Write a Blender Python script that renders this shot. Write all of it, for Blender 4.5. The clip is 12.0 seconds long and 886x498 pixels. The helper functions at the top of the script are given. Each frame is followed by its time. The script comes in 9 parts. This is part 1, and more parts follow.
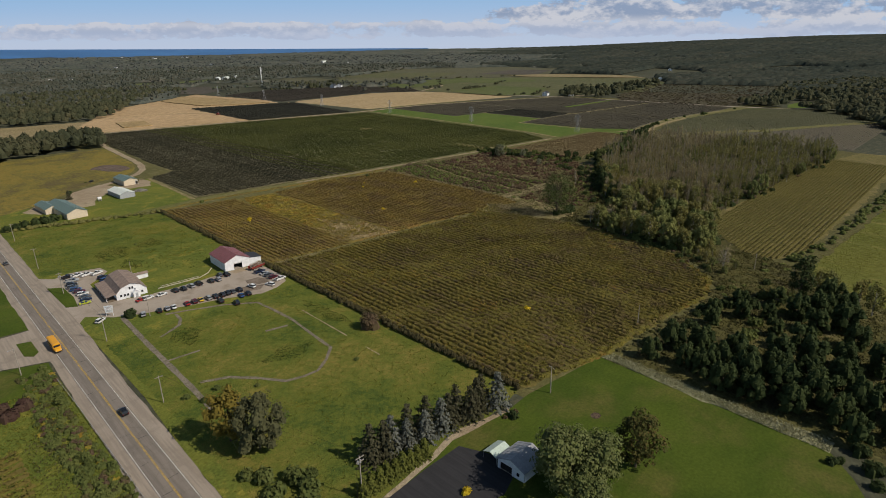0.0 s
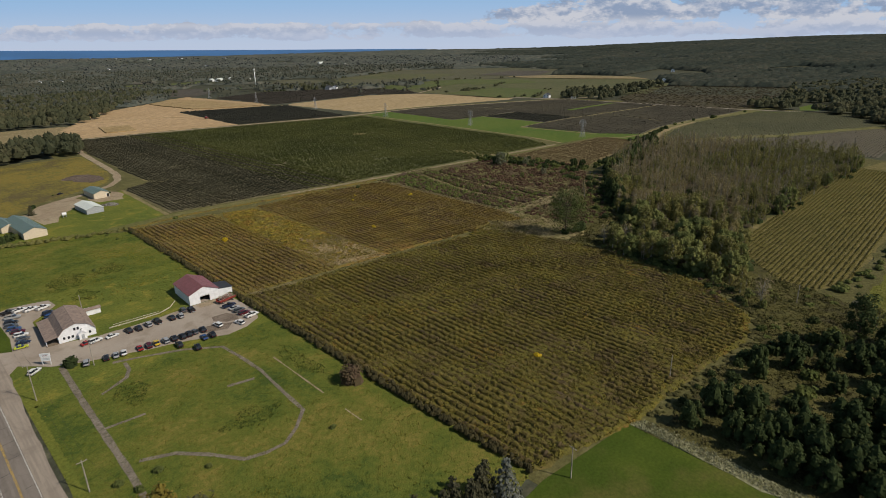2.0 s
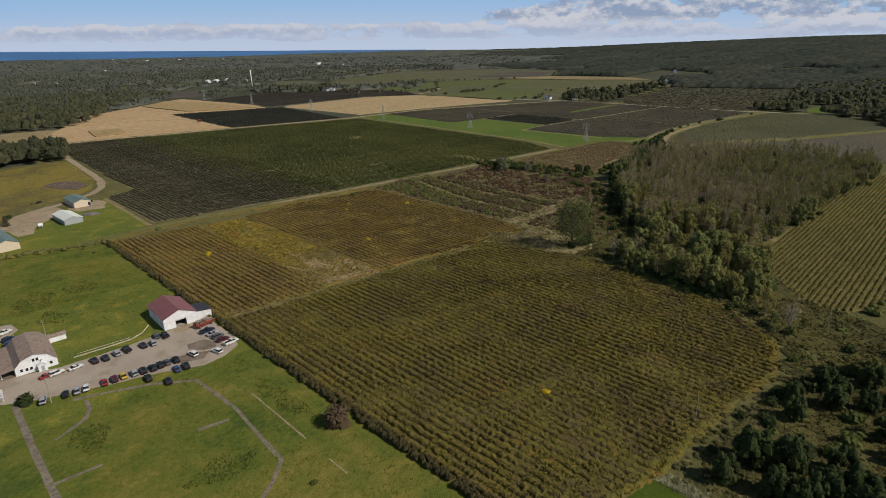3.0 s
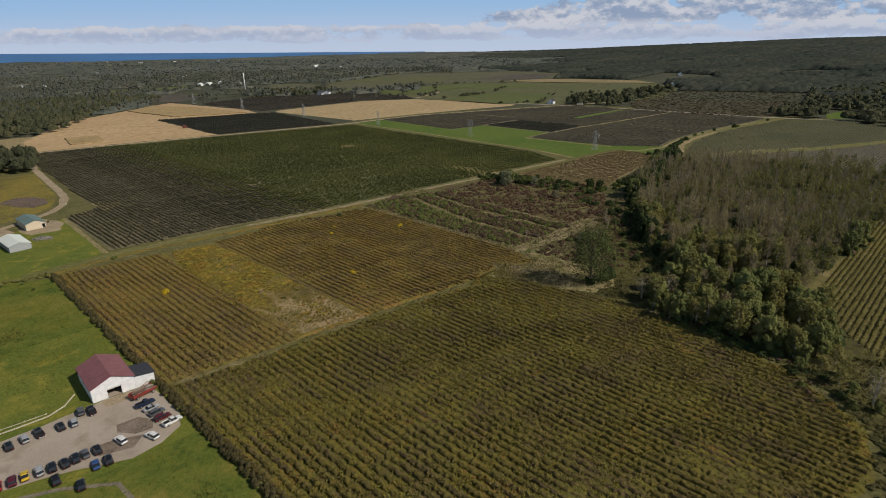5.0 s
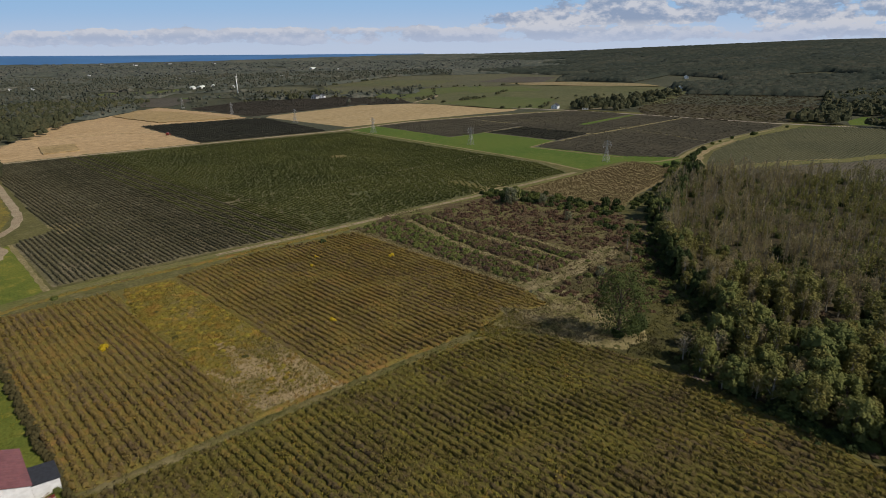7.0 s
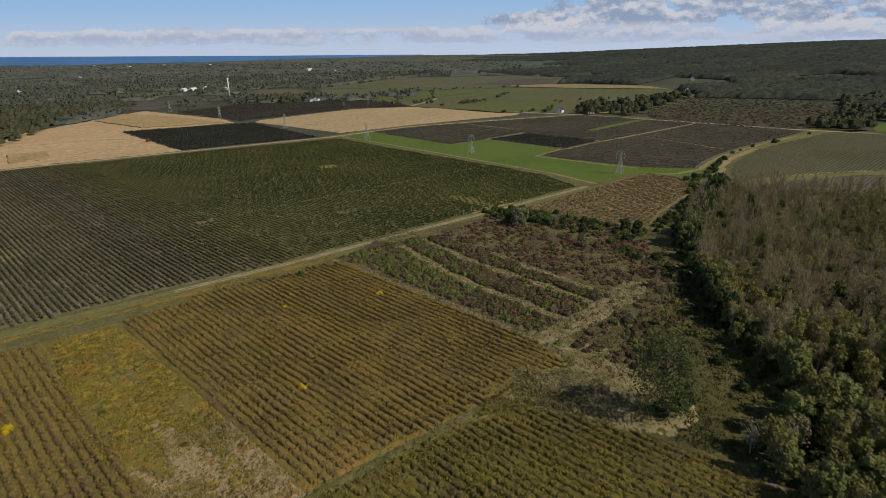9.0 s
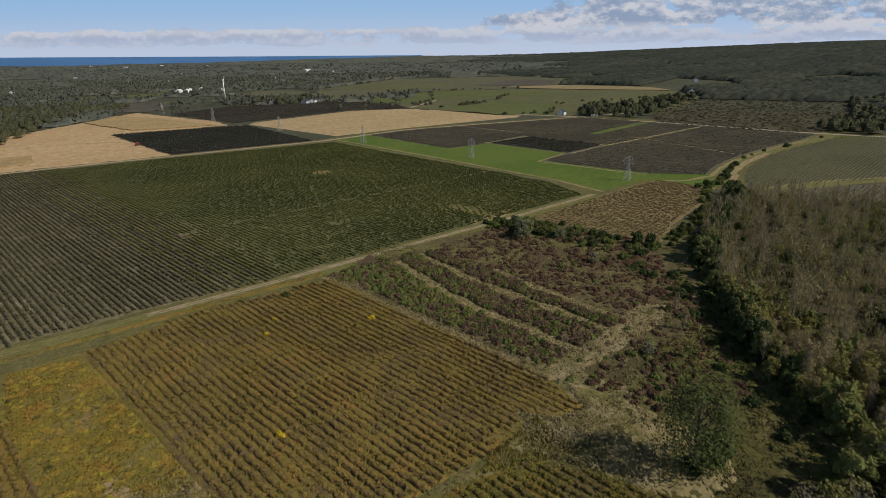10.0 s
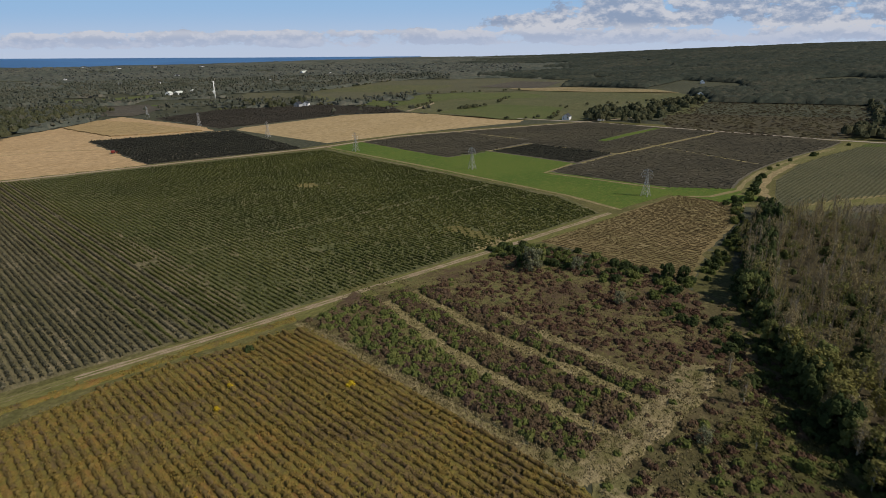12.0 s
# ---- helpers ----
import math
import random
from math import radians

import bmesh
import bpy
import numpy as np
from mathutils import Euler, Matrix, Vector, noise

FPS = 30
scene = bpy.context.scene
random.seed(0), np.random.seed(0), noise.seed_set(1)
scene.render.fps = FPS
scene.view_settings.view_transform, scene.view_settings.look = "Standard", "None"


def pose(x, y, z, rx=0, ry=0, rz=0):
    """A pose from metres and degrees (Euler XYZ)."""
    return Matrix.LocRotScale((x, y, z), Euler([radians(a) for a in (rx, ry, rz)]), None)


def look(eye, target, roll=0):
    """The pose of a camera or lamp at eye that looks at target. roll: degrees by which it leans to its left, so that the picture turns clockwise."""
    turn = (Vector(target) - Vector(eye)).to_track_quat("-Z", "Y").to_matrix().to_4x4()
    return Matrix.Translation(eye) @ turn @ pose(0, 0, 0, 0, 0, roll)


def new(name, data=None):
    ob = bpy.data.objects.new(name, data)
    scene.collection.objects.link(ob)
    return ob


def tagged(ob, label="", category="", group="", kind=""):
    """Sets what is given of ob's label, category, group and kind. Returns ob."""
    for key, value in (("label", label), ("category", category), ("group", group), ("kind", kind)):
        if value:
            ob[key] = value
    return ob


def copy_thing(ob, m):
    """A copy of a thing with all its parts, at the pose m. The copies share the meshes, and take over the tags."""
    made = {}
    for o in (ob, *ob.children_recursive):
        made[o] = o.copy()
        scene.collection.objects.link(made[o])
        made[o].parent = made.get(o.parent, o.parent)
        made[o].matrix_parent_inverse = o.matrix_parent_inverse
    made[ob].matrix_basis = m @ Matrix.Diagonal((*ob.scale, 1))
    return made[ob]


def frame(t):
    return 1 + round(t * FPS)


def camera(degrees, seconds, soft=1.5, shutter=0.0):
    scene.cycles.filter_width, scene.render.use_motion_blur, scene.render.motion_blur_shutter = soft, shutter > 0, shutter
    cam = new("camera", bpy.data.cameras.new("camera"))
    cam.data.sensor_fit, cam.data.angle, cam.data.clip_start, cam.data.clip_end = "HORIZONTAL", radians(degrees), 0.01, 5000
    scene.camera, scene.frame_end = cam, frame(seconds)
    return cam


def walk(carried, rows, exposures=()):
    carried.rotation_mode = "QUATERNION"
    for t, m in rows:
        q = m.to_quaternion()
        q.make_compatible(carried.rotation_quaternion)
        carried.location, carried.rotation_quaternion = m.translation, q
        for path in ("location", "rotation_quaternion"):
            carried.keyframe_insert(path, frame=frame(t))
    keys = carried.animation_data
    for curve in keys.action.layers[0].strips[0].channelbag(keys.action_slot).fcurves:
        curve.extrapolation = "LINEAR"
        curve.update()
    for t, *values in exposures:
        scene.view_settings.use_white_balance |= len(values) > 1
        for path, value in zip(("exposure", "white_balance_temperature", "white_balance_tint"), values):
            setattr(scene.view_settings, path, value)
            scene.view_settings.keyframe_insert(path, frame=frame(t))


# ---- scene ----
cam = camera(74.0, 12.0, soft=0.6, shutter=0.5)
METRES, EYE, TILT, LEAN, TURN = 278.5, 105.0, 0.0, 0.0, -44.5
ROWS = [
    (0.0, 0.0, 0.0, 0.0, -0.38, -19.74, 1.06),
    (0.5, 0.0011, 0.0294, -0.0, -0.43, -19.73, 1.09),
    (1.0, 0.0023, 0.0625, -0.0004, -0.47, -19.73, 1.11),
    (1.5, 0.0038, 0.0984, -0.0008, -0.49, -19.72, 1.13),
    (2.0, 0.0054, 0.1363, -0.0012, -0.51, -19.69, 1.14),
    (2.5, 0.0068, 0.1756, -0.0015, -0.55, -19.68, 1.16),
    (3.0, 0.0085, 0.2161, -0.0017, -0.57, -19.63, 1.17),
    (5.0, 0.0141, 0.3854, -0.0019, -0.63, -19.47, 1.17),
    (5.5, 0.0156, 0.4286, -0.0015, -0.65, -19.43, 1.2),
    (6.0, 0.0171, 0.4723, -0.0015, -0.65, -19.38, 1.2),
    (6.5, 0.0183, 0.516, -0.0012, -0.67, -19.34, 1.19),
    (7.0, 0.0199, 0.5598, -0.001, -0.67, -19.31, 1.2),
    (9.0, 0.0252, 0.7354, -0.0024, -0.74, -19.22, 1.16),
    (9.5, 0.0264, 0.7795, -0.0026, -0.77, -19.21, 1.15),
    (10.0, 0.0279, 0.8235, -0.0031, -0.79, -19.17, 1.16),
    (10.5, 0.029, 0.8674, -0.0035, -0.82, -19.15, 1.15),
    (11.0, 0.0302, 0.9114, -0.0037, -0.85, -19.12, 1.14),
    (11.5, 0.0316, 0.9554, -0.0042, -0.87, -19.09, 1.16),
    (12.0, 0.0331, 0.9994, -0.0044, -0.89, -19.08, 1.16),
]
walk(cam, [(t, pose(0, 0, EYE, TILT, LEAN, TURN) @ pose(METRES * x, METRES * y, METRES * z, 90 + pitch, roll, yaw)) for t, x, y, z, yaw, pitch, roll in ROWS])

# ---- light ----
SUN_AZ, SUN_EL = -67.0, 41.5     # where the sun stands, from +x towards +y, and its height
sun = new("sun", bpy.data.lights.new("sun", "SUN"))
sun.data.energy, sun.data.angle, sun.data.color = 4.0, radians(0.55), (1.0, 0.90, 0.76)
toward = Vector((math.cos(radians(SUN_AZ)) * math.cos(radians(SUN_EL)), math.sin(radians(SUN_AZ)) * math.cos(radians(SUN_EL)), math.sin(radians(SUN_EL))))
sun.matrix_world = look((toward * 300)[:], (0, 0, 0))
scene.view_settings.exposure = -0.1


class Nodes:
    """Short hand for a node tree."""

    def __init__(self, tree):
        self.tree = tree
        tree.nodes.clear()

    def put(self, value, socket):
        if hasattr(value, "is_output"):
            self.tree.links.new(value, socket)
        elif value is not None:
            socket.default_value = value

    def node(self, kind, **inputs):
        n = self.tree.nodes.new(kind)
        for k, v in inputs.items():
            self.put(v, n.inputs[k.replace("_", " ")])
        return n

    def math(self, op, a, b=None, c=None, clamp=False):
        n = self.tree.nodes.new("ShaderNodeMath")
        n.operation, n.use_clamp = op, clamp
        for i, v in enumerate((a, b, c)):
            self.put(v, n.inputs[i])
        return n.outputs[0]

    def ramp(self, v, lo, hi, smooth=True):
        n = self.tree.nodes.new("ShaderNodeMapRange")
        n.interpolation_type = "SMOOTHSTEP" if smooth else "LINEAR"
        self.put(v, n.inputs[0]), self.put(lo, n.inputs[1]), self.put(hi, n.inputs[2])
        return n.outputs[0]

    def mix(self, f, a, b, how="MIX"):
        n = self.tree.nodes.new("ShaderNodeMix")
        n.data_type, n.blend_type = "RGBA", how
        self.put(f, n.inputs[0])
        for v, s in ((a, n.inputs[6]), (b, n.inputs[7])):
            self.put((*v, 1) if isinstance(v, tuple) and len(v) == 3 else v, s)
        return n.outputs[2]

    def noise(self, vec, scale, detail=4.0, rough=0.55, out=0):
        n = self.node("ShaderNodeTexNoise", Scale=scale, Detail=detail, Roughness=rough)
        self.put(vec, n.inputs["Vector"])
        return n.outputs[out]

    def combine(self, x, y, z):
        n = self.tree.nodes.new("ShaderNodeCombineXYZ")
        for i, v in enumerate((x, y, z)):
            self.put(v, n.inputs[i])
        return n.outputs[0]


# world: clear sky with a low band of cumulus and a broken deck of it to the south-east
world = bpy.data.worlds.new("sky")
scene.world = world
world.use_nodes = True
W = Nodes(world.node_tree)
sky = W.node("ShaderNodeTexSky")
sky.sky_type, sky.sun_disc = "NISHITA", False
sky.sun_elevation, sky.sun_rotation = radians(SUN_EL), radians(90 - SUN_AZ)
sky.air_density, sky.dust_density, sky.ozone_density = 1.0, 0.4, 2.0
sep = W.node("ShaderNodeSeparateXYZ")
W.tree.links.new(W.node("ShaderNodeTexCoord").outputs["Generated"], sep.inputs[0])
sx, sy, sz = sep.outputs
ahead = W.math("MAXIMUM", W.math("ABSOLUTE", W.math("ADD", W.math("MULTIPLY", sx, 0.707), W.math("MULTIPLY", sy, 0.707))), 0.12)
u = W.math("DIVIDE", W.math("SUBTRACT", W.math("MULTIPLY", sx, 0.707), W.math("MULTIPLY", sy, 0.707)), ahead)
v = W.math("ADD", W.math("DIVIDE", sz, ahead), W.math("ADD", 0.0145, W.math("MULTIPLY", u, 0.012)))
def heap(lift):
    a = W.noise(W.combine(W.math("MULTIPLY", u, 12.0), W.math("ADD", W.math("MULTIPLY", v, 25.0), lift), 3.7), 1.0, 9.0, 0.62)
    b = W.noise(W.combine(W.math("MULTIPLY", u, 36.0), W.math("ADD", W.math("MULTIPLY", v, 64.0), lift * 2.2), 8.2), 1.0, 6.0, 0.6)
    return W.math("ADD", W.math("MULTIPLY", a, 0.7), W.math("MULTIPLY", b, 0.3))


field, above = heap(0.0), heap(0.22)
right = W.math("MULTIPLY", W.ramp(W.math("ADD", u, W.math("MULTIPLY", v, -4.2)), -0.23, -0.08), W.ramp(v, 0.012, 0.05))
band = W.math("MULTIPLY", W.ramp(v, 0.004, 0.022), W.math("SUBTRACT", 1.0, W.ramp(v, 0.034, 0.050)))
cover = W.math("MAXIMUM", W.math("MULTIPLY", right, 0.32), W.math("MULTIPLY", band, 0.305))
mask = W.ramp(W.math("ADD", field, cover), 0.705, 0.77)
lit = W.ramp(W.math("ADD", W.math("SUBTRACT", field, above), W.math("MULTIPLY", W.math("SUBTRACT", field, 0.5), -0.25)), -0.05, 0.09)
lit = W.math("ADD", lit, W.math("MULTIPLY", W.math("MULTIPLY", band, W.ramp(v, 0.024, 0.040)), 0.9), clamp=True)
cloud = W.mix(lit, (3.0, 3.7, 5.2), (6.9, 6.9, 7.4))
cloud = W.mix(W.math("MULTIPLY", W.math("SUBTRACT", 1.0, W.ramp(v, 0.016, 0.046)), 0.8), cloud, (5.1, 5.8, 7.5))
pale = W.mix(W.math("SUBTRACT", 1.0, W.ramp(v, 0.0, 0.085)), (3.4, 5.5, 8.3), (5.6, 6.5, 8.2))
low = W.math("SUBTRACT", 1.0, W.ramp(v, 0.1, 0.45))
seen_sky = W.mix(low, W.mix(1.0, sky.outputs[0], (0.78, 0.74, 0.66), "MULTIPLY"), pale)
final = W.mix(W.math("MULTIPLY", mask, W.math("MULTIPLY", low, 0.88)), seen_sky, cloud)
W.tree.links.new(W.node("ShaderNodeBackground", Color=final, Strength=0.092).outputs[0], W.node("ShaderNodeOutputWorld").inputs[0])


# ---- materials ----
def material(name, rough=0.9, metal=0.0, spec=0.25):
    m = bpy.data.materials.new(name)
    m.use_nodes = True
    n = Nodes(m.node_tree)
    shader = n.node("ShaderNodeBsdfPrincipled", Roughness=rough, Metallic=metal)
    shader.inputs["Specular IOR Level"].default_value = spec
    n.tree.links.new(shader.outputs[0], n.node("ShaderNodeOutputMaterial").inputs[0])
    return m, n, shader


def where(n, sx=1.0, sy=1.0, sz=1.0):
    m = n.node("ShaderNodeMapping", Scale=(sx, sy, sz))
    n.tree.links.new(n.node("ShaderNodeTexCoord").outputs["Object"], m.inputs[0])
    return m.outputs[0]


def soil(name, a, b, c, large=0.03, fine=0.9, stretch=(1, 1), rough=0.95, bump=0.5, mid=0.2, c_at=(0.5, 0.68), grainy=1.0):
    """Ground cover: two tones in large drifts, a third in patches, and fine grain with relief."""
    m, n, s = material(name, rough, spec=0.1)
    p = where(n, *stretch)
    col = n.mix(n.ramp(n.noise(p, large, 5.0, 0.6), 0.38, 0.62), a, b)
    col = n.mix(n.ramp(n.noise(p, mid, 6.0, 0.65), *c_at), col, c)
    grain = n.noise(p, fine, 6.0, 0.7)
    col = n.mix(1.0, col, n.mix(n.ramp(grain, 0.3, 0.7, False), tuple(1 - 0.45 * grainy for _ in "rgb"), tuple(1 + 0.4 * grainy for _ in "rgb")), "MULTIPLY")
    n.put(col, s.inputs["Base Color"])
    b_ = n.node("ShaderNodeBump", Strength=bump, Distance=0.4, Height=grain)
    n.put(b_.outputs[0], s.inputs["Normal"])
    return m


def leaves(name, tones, spread=0.5, rough=0.75, drift=0.012):
    """Foliage: tones vary from clump to clump, from plant to plant and in slow drifts."""
    m, n, s = material(name, rough, spec=0.06)
    isl = n.node("ShaderNodeNewGeometry").outputs["Random Per Island"]
    obj = n.node("ShaderNodeObjectInfo").outputs["Random"]
    pos = n.node("ShaderNodeNewGeometry").outputs["Position"]
    slow = n.ramp(n.noise(pos, drift, 4.0, 0.6), 0.35, 0.65)
    f = n.math("ADD", n.math("MULTIPLY", isl, spread), n.math("MULTIPLY", obj, 0.25))
    f = n.math("ADD", f, n.math("MULTIPLY", slow, 0.75 - spread), clamp=True)
    r = n.tree.nodes.new("ShaderNodeValToRGB")
    while len(r.color_ramp.elements) < len(tones):
        r.color_ramp.elements.new(0.5)
    for i, t in enumerate(tones):
        r.color_ramp.elements[i].position = i / (len(tones) - 1)
        r.color_ramp.elements[i].color = (*t, 1)
    n.put(f, r.inputs[0])
    shade = n.math("ADD", 0.84, n.math("MULTIPLY", n.noise(pos, 0.9, 3.0), 0.32))
    col = n.mix(1.0, r.outputs[0], n.combine(shade, shade, shade), "MULTIPLY")
    n.put(col, s.inputs["Base Color"])
    through_leaf = n.node("ShaderNodeBsdfTranslucent", Color=col)
    both = n.tree.nodes.new("ShaderNodeMixShader")
    both.inputs[0].default_value = 0.3
    n.put(s.outputs[0], both.inputs[1]), n.put(through_leaf.outputs[0], both.inputs[2])
    end = [q for q in n.tree.nodes if q.type == "OUTPUT_MATERIAL"][0]
    n.put(both.outputs[0], end.inputs[0])
    return m


def sward(name, tones, big=0.03, mid=0.14, small=0.7, weights=(0.5, 0.35, 0.3)):
    """Standing weeds and grass: tones drift in large stands, in patches and from tuft to tuft."""
    m, n, s = material(name, 0.9, spec=0.05)
    pos = n.node("ShaderNodeNewGeometry").outputs["Position"]
    f = 0.0
    for scale, w in zip((big, mid, small), weights):
        f = n.math("ADD", n.math("MULTIPLY", n.ramp(n.noise(pos, scale, 3.0, 0.6), 0.33, 0.67), w), f)
    f = n.math("DIVIDE", f, sum(weights), clamp=True)
    r = n.tree.nodes.new("ShaderNodeValToRGB")
    while len(r.color_ramp.elements) < len(tones):
        r.color_ramp.elements.new(0.5)
    for i, t in enumerate(tones):
        r.color_ramp.elements[i].position = 0.12 + 0.76 * i / (len(tones) - 1)
        r.color_ramp.elements[i].color = (*t, 1)
    n.put(f, r.inputs[0])
    grain = n.noise(pos, 2.6, 4.0, 0.7)
    col = n.mix(1.0, r.outputs[0], n.mix(n.ramp(grain, 0.3, 0.7, False), (0.62, 0.62, 0.62), (1.36, 1.36, 1.36)), "MULTIPLY")
    n.put(col, s.inputs["Base Color"])
    n.put(n.node("ShaderNodeBump", Strength=0.6, Distance=0.25, Height=grain).outputs[0], s.inputs["Normal"])
    return m


def plain(name, col, rough=0.6, metal=0.0, dirt=0.25, scale=1.5, spec=0.4, bump=0.0):
    m, n, s = material(name, rough, metal, spec)
    p = where(n)
    g = n.noise(p, scale, 5.0, 0.65)
    dark = tuple(c * (1 - dirt) for c in col)
    light = tuple(min(1, c * (1 + dirt * 0.5)) for c in col)
    n.put(n.mix(n.ramp(g, 0.35, 0.65), dark, light), s.inputs["Base Color"])
    n.put(n.math("ADD", rough - 0.08, n.math("MULTIPLY", g, 0.16)), s.inputs["Roughness"])
    if bump:
        n.put(n.node("ShaderNodeBump", Strength=bump, Distance=0.05, Height=n.noise(p, scale * 9, 4.0)).outputs[0], s.inputs["Normal"])
    return m


def asphalt(name, base, crack=0.6, streak=(6, 0.05)):
    m, n, s = material(name, 0.85, spec=0.2)
    p = where(n)
    lane = n.noise(where(n, streak[0] / 6, streak[1], 1), 1.2, 4.0)
    patch = n.noise(p, 0.11, 4.0, 0.6)
    grain = n.noise(p, 3.0, 6.0, 0.75)
    col = n.mix(n.ramp(lane, 0.35, 0.65), tuple(c * 0.86 for c in base), tuple(c * 1.1 for c in base))
    col = n.mix(n.ramp(patch, 0.5, 0.75), col, tuple(c * 0.75 for c in base))
    vor = n.node("ShaderNodeTexVoronoi", Scale=0.16)
    vor.feature = "DISTANCE_TO_EDGE"
    n.put(p, vor.inputs["Vector"])
    line = n.math("SUBTRACT", 1.0, n.ramp(vor.outputs["Distance"], 0.004, 0.012))
    col = n.mix(n.math("MULTIPLY", line, crack), col, tuple(c * 0.4 for c in base))
    col = n.mix(1.0, col, n.mix(grain, (0.75, 0.75, 0.75), (1.25, 1.25, 1.25)), "MULTIPLY")
    n.put(col, s.inputs["Base Color"])
    n.put(n.node("ShaderNodeBump", Strength=0.25, Distance=0.05, Height=grain).outputs[0], s.inputs["Normal"])
    return m


